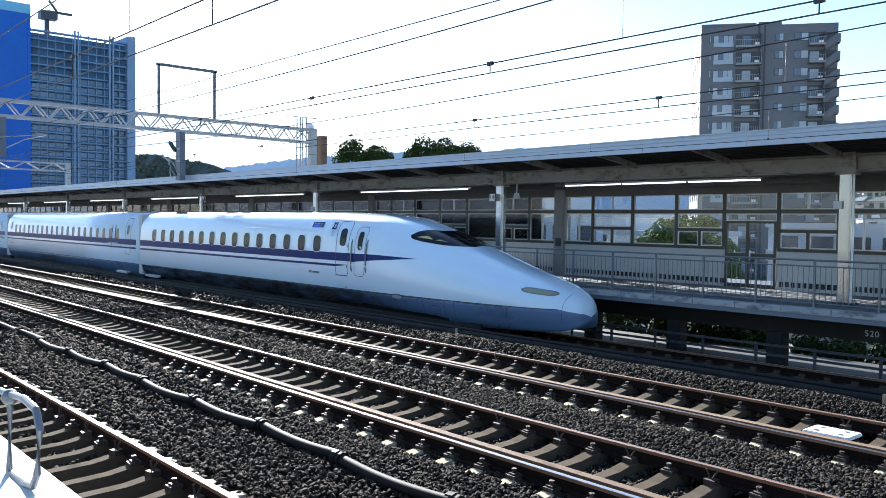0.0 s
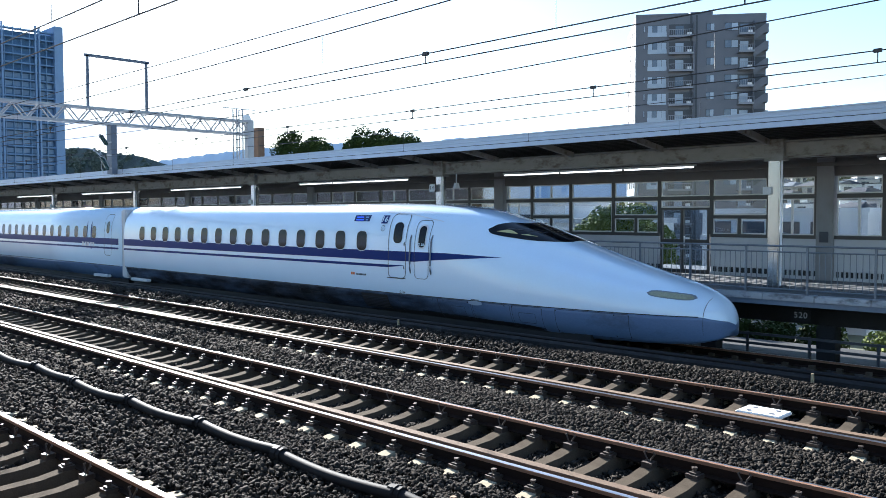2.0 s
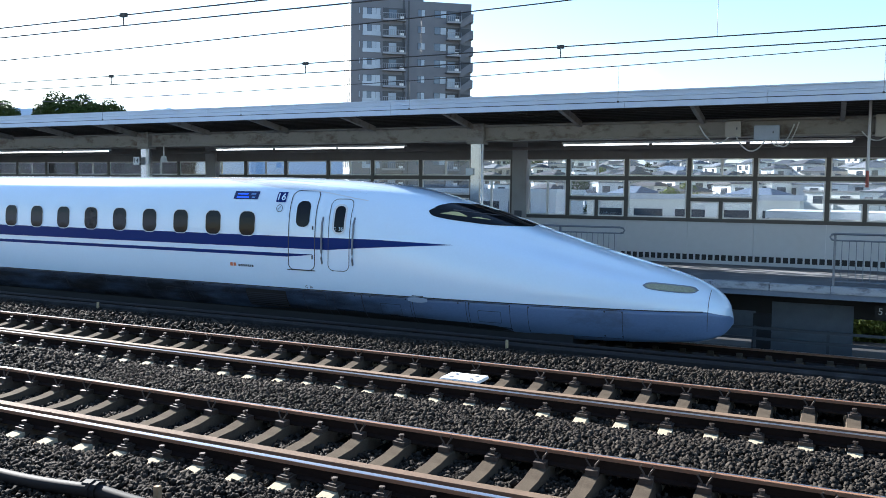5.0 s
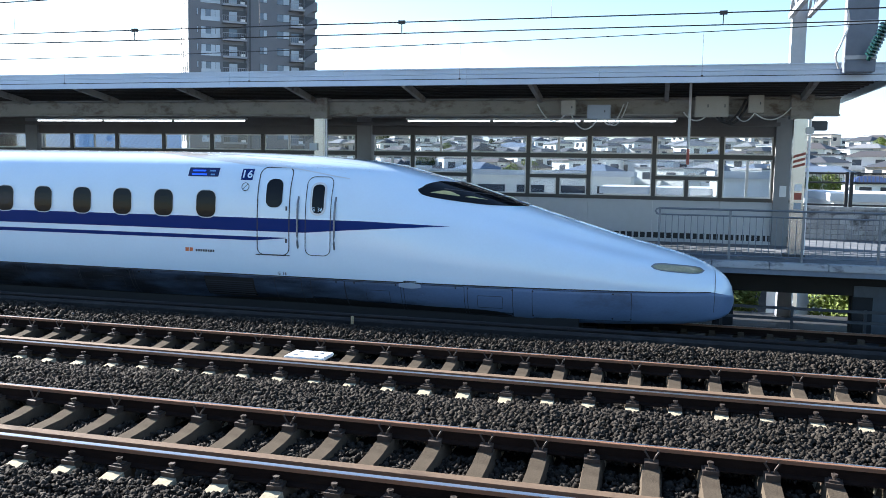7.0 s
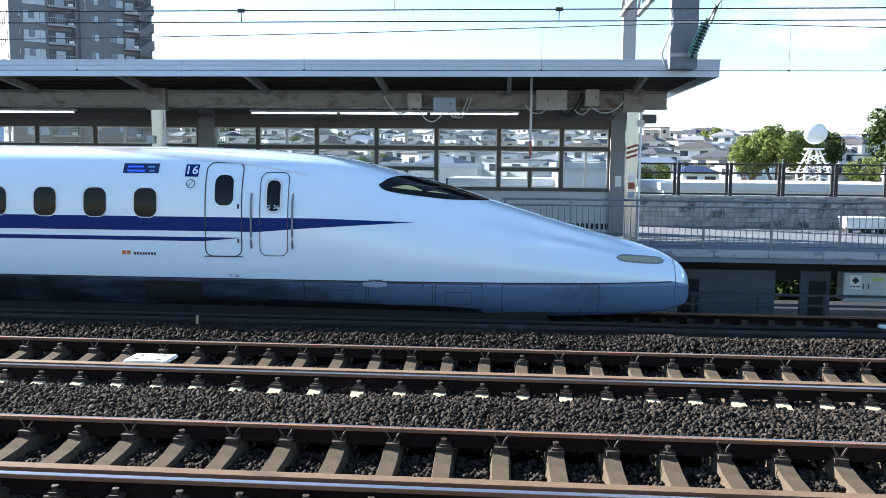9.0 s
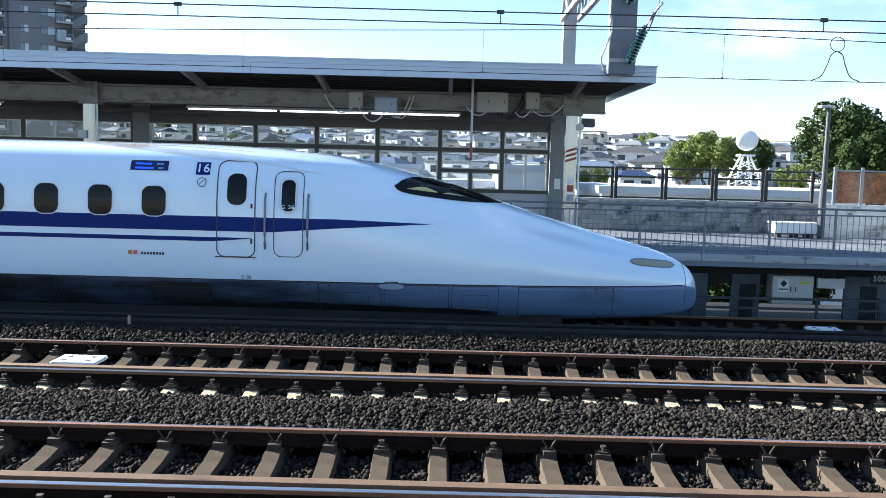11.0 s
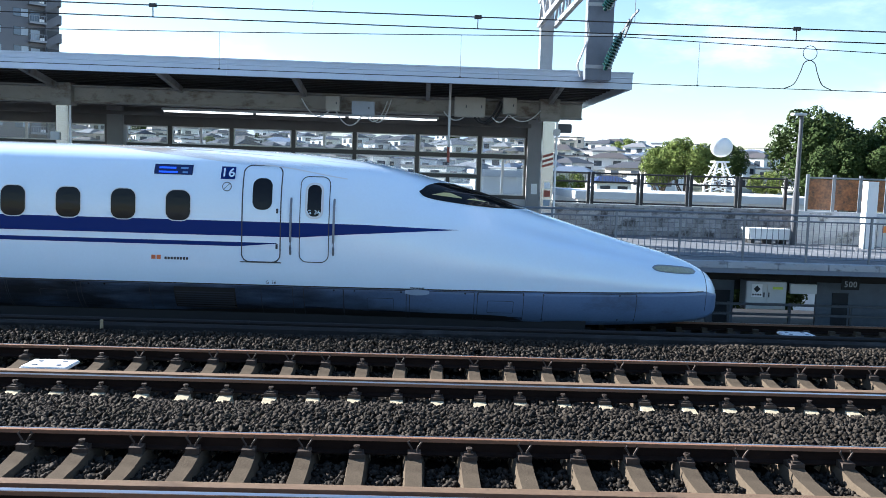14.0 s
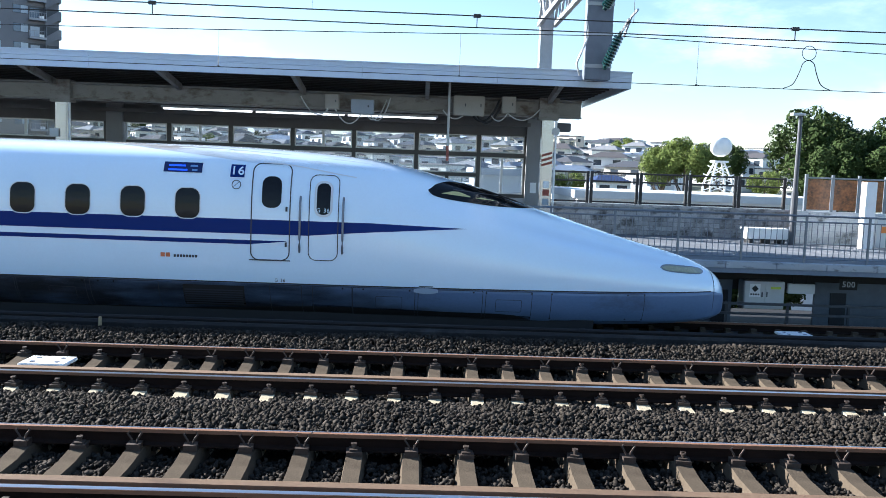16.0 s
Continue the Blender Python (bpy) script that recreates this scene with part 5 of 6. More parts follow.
def hanging_cable(name, a, b, sag, r, mname, label):
    bm = bmesh.new()
    a, b = Vector(a), Vector(b)
    tube(bm, [a.lerp(b, k / 10) - Vector((0, 0, sag * 4 * (k / 10) * (1 - k / 10))) for k in range(11)], r, 6)
    return tagged(part(name, bm, mname, smooth=True), label, "cable", group="looped cables")


for a, b, sag, r, mm in (((-3.0, 20.7, 4.5), (-2.3, 20.68, 4.24), 0.28, 0.018, "cab_grey"), ((-2.15, 20.68, 4.22), (-1.5, 20.68, 4.14), 0.3, 0.018, "cab_grey"), ((-1.4, 20.68, 4.14), (-0.9, 20.8, 4.5), 0.3, 0.016, "cab_grey"), ((-1.3, 20.68, 4.14), (-0.8, 20.8, 4.55), 0.34, 0.016, "cab_grey"), ((0.5, 20.75, 4.3), (1.0, 20.7, 4.18), 0.14, 0.018, "cab_grey"), ((1.25, 20.68, 4.18), (1.9, 20.75, 4.6), 0.3, 0.03, "black"), ((1.35, 20.7, 4.18), (2.0, 20.78, 4.62), 0.34, 0.03, "black"), ((2.1, 20.7, 4.28), (2.9, 20.75, 4.4), 0.22, 0.016, "cab_grey"), ((1.7, 20.7, 4.2), (2.1, 20.7, 4.28), 0.16, 0.016, "cab_grey")):
    hanging_cable("looped_cable", a, b, sag, r, mm, "looped cable hanging below the control boxes")
p = thing("hanging_pole", "thin hanging pole with a red lower end", "pole")
bm = bmesh.new()
rod(bm, (0.64, 20.5, 3.42), (0.64, 20.5, 4.95), 0.03, 8)
part("shaft", bm, "cab_grey", p)
bm = bmesh.new()
rod(bm, (0.64, 20.5, 3.05), (0.64, 20.5, 3.42), 0.034, 8)
part("red_end", bm, "red_paint", p)
c = thing("speaker_lamp", "grey hanging platform loudspeaker", "loudspeaker", pose(-20.1, 20.9, 3.72))
bm = bmesh.new()
rod(bm, (0, 0, 0), (0, 0, 0.18), 0.13, 12, 0.08)
part("horn", bm, "cab_grey", c)
bm = bmesh.new()
rod(bm, (0, 0, 0.18), (0, 0, 0.5), 0.02, 6)
part("stem", bm, "cab_grey", c)

# ---- glazed wall behind the platform ----
WY = 24.0
SILL, TRAN, TOPZ = 2.19, 3.30, 3.86


def slab(name, x0, x1, y0, y1, z0, z1, m_, parent, label="", bev=0.0):
    b = bmesh.new()
    box(b, x0, x1, y0, y1, z0, z1, bev)
    return part(name, b, m_, parent, label)


def pane(x0, x1, z0, z1, win, sash=0.035):
    """A glass pane in one sash ring."""
    b = bmesh.new()
    o = [b.verts.new(q) for y in (WY + 0.03, WY + 0.07) for q in ((x0, y, z0), (x1, y, z0), (x1, y, z1), (x0, y, z1))]
    i = [b.verts.new(q) for y in (WY + 0.03, WY + 0.07) for q in ((x0 + sash, y, z0 + sash), (x1 - sash, y, z0 + sash), (x1 - sash, y, z1 - sash), (x0 + sash, y, z1 - sash))]
    for k in range(4):
        j = (k + 1) % 4
        b.faces.new((o[k], o[j], i[j], i[k]))
        b.faces.new((o[k + 4], i[k + 4], i[j + 4], o[j + 4]))
        b.faces.new((o[k], o[k + 4], o[j + 4], o[j]))
        b.faces.new((i[k], i[j], i[j + 4], i[k + 4]))
    bmesh.ops.recalc_face_normals(b, faces=b.faces[:])
    part("sash", b, "sash", win)
    g = slab("pane", x0 + sash, x1 - sash, WY + 0.047, WY + 0.053, z0 + sash, z1 - sash, "pane", win)
    g.visible_shadow = False


def window_bay(x, i, w, kind, near):
    win = thing("window_%d" % i, "bronze-framed platform window with clear panes", "window", kind="structure")
    slab("mullion", x + w - 0.06, x + w + 0.05, WY, WY + 0.12, SILL, TOPZ, "frame", win)
    slab("transom", x + 0.05, x + w - 0.06, WY + 0.01, WY + 0.11, TRAN - 0.06, TRAN + 0.06, "frame", win)
    a, b = x + 0.05, x + w - 0.06
    m = (a + b) / 2
    if kind == "B" and near:
        pane(a, m, TRAN + 0.06, TOPZ, win)
        pane(m, b, TRAN + 0.06, TOPZ, win)
    else:
        pane(a, b, TRAN + 0.06, TOPZ, win)
    if kind == "A":
        pane(a, m, SILL, TRAN - 0.06, win)
        pane(m, b, SILL, TRAN - 0.06, win)
    elif kind == "C":
        pane(a, b, SILL, TRAN - 0.06, win)
    elif kind == "B":
        slab("transom", a, b, WY + 0.01, WY + 0.11, 2.66, 2.76, "frame", win)
        pane(a, b, 2.76, TRAN - 0.06, win)
        if near:
            slab("mullion", m - 0.05, m + 0.05, WY + 0.012, WY + 0.108, SILL, 2.66, "frame", win)
            pane(a, m - 0.05, SILL, 2.66, win)
            pane(m + 0.05, b, SILL, 2.66, win)
        else:
            pane(a, b, SILL, 2.66, win)
    else:
        slab("transom", a, b, WY + 0.01, WY + 0.11, 2.93, 3.0, "frame", win)
        pane(a, b, 3.0, TRAN - 0.06, win)
        d = thing("door_%d" % i, "bronze-framed glazed platform door", "door", kind="structure")
        slab("stile", a, a + 0.06, WY, WY + 0.1, PLAT_Z, 2.93, "frame", d)
        slab("stile", m - 0.14, m - 0.04, WY, WY + 0.1, PLAT_Z, 2.93, "frame", d)
        slab("stile", b - 0.08, b, WY, WY + 0.1, PLAT_Z, 2.93, "frame", d)
        for u0, u1 in ((a + 0.06, m - 0.14), (m - 0.04, b - 0.08)):
            slab("door_rail", u0, u1, WY + 0.01, WY + 0.09, 1.88, 2.0, "frame", d)
            slab("door_rail", u0, u1, WY + 0.01, WY + 0.09, PLAT_Z, PLAT_Z + 0.12, "frame", d)
            for z0, z1 in ((2.0, 2.93), (PLAT_Z + 0.12, 1.88)):
                g = slab("pane", u0, u1, WY + 0.045, WY + 0.051, z0, z1, "pane", d)
                g.visible_shadow = False
        slab("door_handle", m, m + 0.03, WY - 0.05, WY, 1.8, 2.1, "steel", d)


low = thing("wall_platform", "white painted low wall with a dark vented skirting", "wall", kind="structure")
BAY = 12.0
WIDTHS = (1.28, 1.75, 1.76, 1.75, 1.8, 1.79, 1.37)
KINDS = "ABCBCBA"
idx = 1
for bay in range(11):
    xb = -8.49 - BAY * bay
    slab("pillar", xb - 0.46, xb, WY - 0.12, WY + 0.3, PLAT_Z, 4.4, "pillar", low, "dark grey wall pillar")
    if bay == 0:
        slab("pillar", 3.0, 3.46, WY - 0.12, WY + 0.3, PLAT_Z, 4.4, "pillar", low, "dark grey wall pillar")
        slab("notice", 3.15, 3.32, WY - 0.13, WY - 0.12, 2.25, 2.55, "white_plate", low, "small white notice")
    x = xb
    for w, k in zip(WIDTHS, KINDS):
        if bay == 1 and w == 1.8:
            k = "D"
        window_bay(x, idx, w, k, bay < 3)
        idx += 1
        if k != "D":
            slab("wall_panel", x + 0.003, x + w - 0.003, WY, WY + 0.15, 1.18, SILL - 0.1, "wall", low)
            slab("skirting", x, x + w, WY - 0.03, WY + 0.15, PLAT_Z, PLAT_Z + 0.09, "wall", low)
            slab("vent_strip", x, x + w, WY + 0.05, WY + 0.15, PLAT_Z + 0.09, 1.18, "black", low)
            if bay < 3:
                for j in range(10):
                    slab("vent_slat", x + w * j / 10, x + w * j / 10 + 0.05, WY + 0.02, WY + 0.05, PLAT_Z + 0.09, 1.18, "wall", low)
            slab("sill", x, x + w, WY - 0.04, WY + 0.14, SILL - 0.1, SILL, "frame", low)
        x += w
    slab("head", xb, xb + BAY - 0.46, WY - 0.02, WY + 0.2, TOPZ, 4.45, "beam_shaded", low)
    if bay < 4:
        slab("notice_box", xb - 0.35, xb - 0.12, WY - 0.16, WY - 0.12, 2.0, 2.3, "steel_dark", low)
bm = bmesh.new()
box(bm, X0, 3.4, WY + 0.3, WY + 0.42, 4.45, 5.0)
structure("wall_header", bm, "beam_shaded", "dark header above the platform windows", "wall")
bench = thing("platform_bench", "row of pale grey platform seats", "bench", pose(-23.6, 23.2, PLAT_Z))
for j in range(4):
    slab("seat", 0.55 * j, 0.55 * j + 0.48, -0.4, 0.05, 0.4, 0.44, "cab_grey", bench, bev=0.015)
    slab("backrest", 0.55 * j, 0.55 * j + 0.48, 0.05, 0.1, 0.45, 0.82, "cab_grey", bench, bev=0.015)
slab("frame", 0, 2.2, -0.2, -0.12, 0.33, 0.4, "steel_dark", bench)
for u in (0.2, 1.9):
    slab("leg", u, u + 0.06, -0.2, -0.12, 0, 0.33, "steel_dark", bench)

# ---- open end of the platform ----
wl2 = thing("wall_end", "stained grey concrete block wall behind the platform end", "wall", kind="structure")
rb = random.Random(8)
for r in range(6):
    for k in range(24):
        x = 3.5 + 0.4 * k + (0.2 if r % 2 else 0)
        if x > 12.2:
            continue
        slab("block", x + 0.006, x + 0.394, 27.0 + rb.uniform(0, 0.012), 27.2, PLAT_Z + 0.006 + 0.151 * r, PLAT_Z + 0.151 * (r + 1) - 0.004, "block", wl2)
slab("wall_core", 3.46, 12.6, 27.03, 27.18, PLAT_Z, PLAT_Z + 0.9, "mortar", wl2)
slab("coping", 3.46, 12.6, 26.96, 27.24, PLAT_Z + 0.906, PLAT_Z + 0.99, "block", wl2)


def mesh_fence(x0, x1, y0, y1):
    f = thing("panel_fence", "dark brown steel frame fence with mesh infill on the wall", "fence", group="wall fences")
    for k, (x, y) in enumerate(((x0, y0), (x1, y1))):
        slab("post", x - 0.045, x + 0.045, y - 0.045, y + 0.045, 1.92, 2.96, "black", f)
    for z in (1.97, 2.64, 2.92):
        bm = bmesh.new()
        rod(bm, (x0, y0, z), (x1, y1, z), 0.028, 6)
        part("rail", bm, "black", f)
    for j in range(1, 14):
        u = j / 14
        bm = bmesh.new()
        rod(bm, (x0 + (x1 - x0) * u, y0 + (y1 - y0) * u, 2.66), (x0 + (x1 - x0) * u, y0 + (y1 - y0) * u, 2.9), 0.006, 4)
        part("wire", bm, "black", f)


for k in range(5):
    mesh_fence(3.95 + 1.63 * k, 5.45 + 1.63 * k, 27.1, 27.1)
# the wall that comes forward at the end, with brown screen panels
we = thing("wall_return", "pale stained wall with brown translucent screen panels", "wall", kind="structure")
slab("wall_body", 11.72, 16.5, 25.6, 25.8, PLAT_Z, 1.95, "wall", we)
for r in range(5):
    for k in range(10):
        slab("block", 11.77 + 0.42 * k, 12.17 + 0.42 * k, 25.585, 25.6, PLAT_Z + 0.04 + 0.19 * r, PLAT_Z + 0.21 + 0.19 * r, "block_pale", we)
for k in range(4):
    x = 12.02 + 0.84 * k
    slab("screen_frame", x - 0.04, x + 0.04, 25.64, 25.72, 1.95, 3.1, "fence_grey", we)
    slab("screen", x + 0.06, x + 0.78, 25.67, 25.69, 2.0, 2.95, "amber", we, "brown translucent screen")
    slab("screen_rail", x, x + 0.84, 25.65, 25.71, 2.97, 3.02, "fence_grey", we)
slab("gate_post", 13.2, 13.52, 24.3, 24.6, PLAT_Z, 2.92, "white_plate", we, "white vented gate post")
lp = thing("platform_lamp", "tall thin grey platform lamp post", "lamp post", pose(11.38, 25.0, PLAT_Z))
bm = bmesh.new()
rod(bm, (0, 0, 0), (0, 0, 1.6), 0.11, 12, 0.1)
part("base", bm, "lamp_grey", lp)
bm = bmesh.new()
rod(bm, (0, 0, 1.6), (0, 0, 3.9), 0.075, 12, 0.055)
part("pole", bm, "lamp_grey", lp)
bm = bmesh.new()
box(bm, -0.3, 0.12, -0.12, 0.12, 3.9, 3.98, 0.02)
part("head", bm, "cab_grey", lp)
bx = thing("equipment_chest", "low white equipment chest standing on the platform", "chest", pose(10.0, 25.0, PLAT_Z))
slab("body", 0, 1.28, 0, 0.5, 0.14, 0.42, "white_plate", bx, bev=0.02)
slab("lid", -0.03, 1.31, -0.03, 0.53, 0.42, 0.47, "white_plate", bx, bev=0.015)
for u in (0.1, 0.6, 1.05):
    slab("foot", u, u + 0.14, 0.03, 0.47, 0.0, 0.14, "black", bx)
cb = thing("signal_cabinet", "grey cabinet with an orange front at the platform end", "cabinet", pose(14.0, 25.0, PLAT_Z))
slab("body", 0, 0.8, 0, 0.5, 0, 0.95, "cab_grey", cb, bev=0.01)
slab("front", 0.12, 0.5, -0.015, 0, 0.45, 0.65, "orange", cb)

# ---- overhead line ----
def smooth_line(pts, n=5):
    """A rounded curve through points."""
    q = [Vector(p) for p in pts]
    out = []
    for i in range(len(q) - 1):
        a, b, c, d = q[max(i - 1, 0)], q[i], q[i + 1], q[min(i + 2, len(q) - 1)]
        for k in range(n):
            t = k / n
            out.append(0.5 * (2 * b + (c - a) * t + (2 * a - 5 * b + 4 * c - d) * t * t + (3 * b - a - 3 * c + d) * t ** 3))
    return out + [q[-1]]



def truss(y0, y1, z0, z1, x, parent, depth=0.5):
    """Square lattice beam across the tracks."""
    for dx in (-depth / 2, depth / 2):
        for z in (z0, z1):
            slab("chord", x + dx - 0.065, x + dx + 0.065, y0, y1, z - 0.065, z + 0.065, "truss_grey", parent)
    n = int((y1 - y0) / (0.62 if x > -60 else 1.3))
    for k in range(n):
        a, b = y0 + (y1 - y0) * k / n, y0 + (y1 - y0) * (k + 1) / n
        for dx in (-depth / 2, depth / 2):
            bm = bmesh.new()
            rod(bm, (x + dx, a, z0 if k % 2 else z1), (x + dx, b, z1 if k % 2 else z0), 0.04, 6)
            part("lacing", bm, "truss_grey", parent)
        bm = bmesh.new()
        rod(bm, (x - depth / 2, a, z1), (x + depth / 2, b, z1), 0.022, 5)
        part("cross_lacing", bm, "truss_grey", parent)


def insulator(bm_name, a, b, parent):
    """A ribbed porcelain rod, turned as one body."""
    bm = bmesh.new()
    a, b = Vector(a), Vector(b)
    m = (b - a).to_track_quat("Z", "Y").to_matrix()
    prof = [(0.0, 0.0), (0.05, 0.0)]
    for k in range(10):
        u = 0.1 + 0.08 * k
        prof += [(0.055, u), (0.115, u + 0.02), (0.1, u + 0.045), (0.055, u + 0.055)]
    prof += [(0.04, 0.95), (0.04, 1.0), (0.0, 1.0)]
    L = (b - a).length
    rings = [[bm.verts.new(a + m @ Vector((r * math.cos(t), r * math.sin(t), u * L))) for t in [2 * math.pi * j / 12 for j in range(12)]] for r, u in prof[1:-1]]
    for p_, q_ in zip(rings, rings[1:]):
        for j in range(12):
            bm.faces.new((p_[j], p_[(j + 1) % 12], q_[(j + 1) % 12], q_[j]))
    bm.faces.new(rings[0][::-1])
    bm.faces.new(rings[-1])
    return part(bm_name, bm, "insulator", parent, "dark green ribbed insulator")


def gantry(x, detail, top=8.3, portal=False):
    g = thing("catenary_gantry", "grey lattice gantry carrying the overhead wires", "gantry", group="catenary gantries")
    truss(-6, 27.0, top - 0.75, top, x, g)
    slab("column", x - 0.2, x + 0.2, 26.85, 27.25, -7, top + 0.1, "column_grey", g)
    slab("column", x - 0.2, x + 0.2, -6.6, -6.2, -7, top + 0.1, "column_grey", g)
    for y, zlow, s in ((18.75, 4.95, -1), (10.0, 5.6, -1), (5.6, 5.6, 1)):
        d = slab("drop_post", x - 0.29, x + 0.29, y - 0.15, y + 0.15, zlow, top - 0.8, "drop_grey", g, "hanging steel drop post", 0.01)
        for z in (zlow + 0.25, zlow + 0.95, zlow + 1.6):
            if z < top - 1:
                slab("plate", x - 0.3, x + 0.3, y - 0.165, y - 0.15, z, z + 0.08, "truss_grey", d)
        ty = 17.6 if y > 15 else (11.86 if y > 8 else 7.86)
        bm = bmesh.new()
        tube(bm, [(x + 0.15, y - 0.2, zlow + 0.25), (x + 0.35, (y + ty) / 2, zlow + 0.9), (x + 0.4, ty, zlow + 1.15)], 0.03, 6)
        part("cantilever", bm, "steel", g)
        insulator("insulator", (x + 0.12, y - 0.28, zlow + 0.22), (x + 0.34, y - 0.75, zlow + 0.95), g)
        insulator("insulator", (x + 0.05, y - 0.28, zlow + 1.5), (x + 0.3, y - 0.75, zlow + 2.0), g)
        bm = bmesh.new()
        tube(bm, [(x + 0.4, y - 0.75, zlow + 0.85), (x + 0.45, ty, zlow + 1.2), (x + 0.45, ty - 0.5, zlow + 1.25)], 0.028, 6)
        part("steady_arm", bm, "steel", g)
        bm = bmesh.new()
        tube(bm, smooth_line([(x - 0.42, y - 0.3, zlow + 0.05), (x - 0.5, y - 0.35, zlow + 0.3), (x - 0.42, y - 0.4, zlow + 0.55), (x - 0.3, y - 0.4, zlow + 0.9), (x - 0.36, y - 0.5, zlow + 1.2)]), 0.022, 6)
        part("jumper_clamp", bm, "steel", g)
    if portal:
        for y in (17.55, 20.7):
            slab("portal_post", x - 0.06, x + 0.06, y - 0.06, y + 0.06, top, 11.0, "drop_grey", g)
        slab("portal_bar", x - 0.06, x + 0.06, 17.4, 20.85, 10.92, 11.06, "drop_grey", g)
    return g


gantry(3.85, True)
gantry(-43.0, True, portal=True)
gantry(-89.0, False)
gantry(-135.0, False)
bt = thing("tank_box", "rusty brown box tower beside the gantry column", "box", pose(-43, 0, 0))
slab("body", -0.25, 0.25, 27.5, 27.95, -7, 8.0, "rust", bt)
bm = bmesh.new()
bmesh.ops.create_uvsphere(bm, u_segments=16, v_segments=8, radius=0.3, matrix=Matrix.Translation((0, 26.9, 8.45)) @ Matrix.Diagonal((0.3, 1, 1, 1)))
part("drum", bm, "white_plate", bt)
bm = bmesh.new()
am = thing("antenna_mast", "thin lattice antenna mast behind the canopy", "mast", pose(-43, 26.3, 0))
for dx, dy in ((-0.2, -0.2), (0.2, -0.2), (0.2, 0.2), (-0.2, 0.2)):
    slab("leg", dx - 0.03, dx + 0.03, dy - 0.03, dy + 0.03, -7, 9.0, "truss_grey", am)
for k in range(12):
    bm = bmesh.new()
    rod(bm, (-0.2, -0.2, 4 + k * 0.42), (0.2, 0.2, 4.4 + k * 0.42), 0.015, 5)
    part("lacing", bm, "truss_grey", am)
slab("crossarm", -0.02, 0.02, -1.0, 1.2, 9.0, 9.05, "truss_grey", am)


def wire(y, z, r, label, sag=0.0, phase=3.85, x0=-180, x1=60, step=None):
    bm = bmesh.new()
    pts = []
    n = 120
    for k in range(n + 1):
        x = x0 + (x1 - x0) * k / n
        u = ((x - phase) % 46.0) / 46.0
        pts.append((x, y, z - sag * 4 * u * (1 - u)))
    tube(bm, pts, r, 5)
    return tagged(part("overhead_wire", bm, "wire"), label, "wire", group="overhead wires")


for y, zc, up, top, sag in ((3.79, 4.87, 0.3, 6.6, 0.5), (7.86, 4.89, 0.13, 6.0, 0.45), (11.86, 4.83, 0.16, 5.9, 0.45)):
    wire(y, zc, 0.0085, "dark overhead contact wire above a track")
    wire(y, zc + up, 0.009, "dark auxiliary wire above the contact wire")
    wire(y, top, 0.01, "dark sagging messenger wire above a track", sag)
    hg = thing("wire_hangers", "small dark hangers joining the overhead wires", "wire hanger", group="wire hangers")
    for k in range(-20, 5):
        x = 0.75 + 4.5 * k
        slab("hanger", x - 0.006, x + 0.006, y - 0.006, y + 0.006, zc, zc + up, "wire", hg)
        slab("clamp", x - 0.05, x + 0.05, y - 0.02, y + 0.02, zc + up - 0.025, zc + up + 0.025, "wire", hg)
        u = ((x + 2.2 - 3.85) % 46.0) / 46.0
        bm = bmesh.new()
        rod(bm, (x + 2.2, y, zc + up), (x + 2.2, y, top - sag * 4 * u * (1 - u)), 0.004, 4)
        part("dropper", bm, "wire", hg)
wire(9.9, 6.62, 0.011, "dark feeder wire above the tracks")
zc = 4.79
wire(TRAIN_Y, zc, 0.008, "dark overhead contact wire above the platform track")
wire(TRAIN_Y, zc + 0.96, 0.009, "dark messenger wire above the platform track", 0.35)
hg = thing("wire_hangers", "thin droppers joining the platform track's wires", "wire hanger", group="wire hangers")
for k in range(-18, 5):
    x = 0.75 + 5.0 * k
    u = ((x - 3.85) % 46.0) / 46.0
    bm = bmesh.new()
    rod(bm, (x, TRAIN_Y, zc), (x, TRAIN_Y, zc + 0.96 - 0.35 * 4 * u * (1 - u)), 0.004, 4)
    part("dropper", bm, "wire", hg)
    slab("clamp", x - 0.02, x + 0.02, TRAIN_Y - 0.01, TRAIN_Y + 0.01, zc - 0.01, zc + 0.025, "wire", hg)
# the looped jumper on the platform track's wire
jp = thing("jumper_loop", "looped jumper wire hanging from the overhead line", "wire")
bm = bmesh.new()
tube(bm, [(8.1 + 0.15 * math.cos(a), TRAIN_Y, 5.55 + 0.15 * math.sin(a)) for a in [2 * math.pi * k / 16 for k in range(17)]], 0.008, 5)
part("ring", bm, "wire", jp)
bm = bmesh.new()
tube(bm, smooth_line([(7.6, TRAIN_Y, 4.8), (7.8, TRAIN_Y, 4.9), (7.92, TRAIN_Y, 5.15), (7.98, TRAIN_Y, 5.33), (8.1, TRAIN_Y, 5.4), (8.22, TRAIN_Y, 5.33), (8.28, TRAIN_Y, 5.15), (8.4, TRAIN_Y, 4.9), (8.6, TRAIN_Y, 4.8)]), 0.01, 6)
part("loop", bm, "wire", jp)


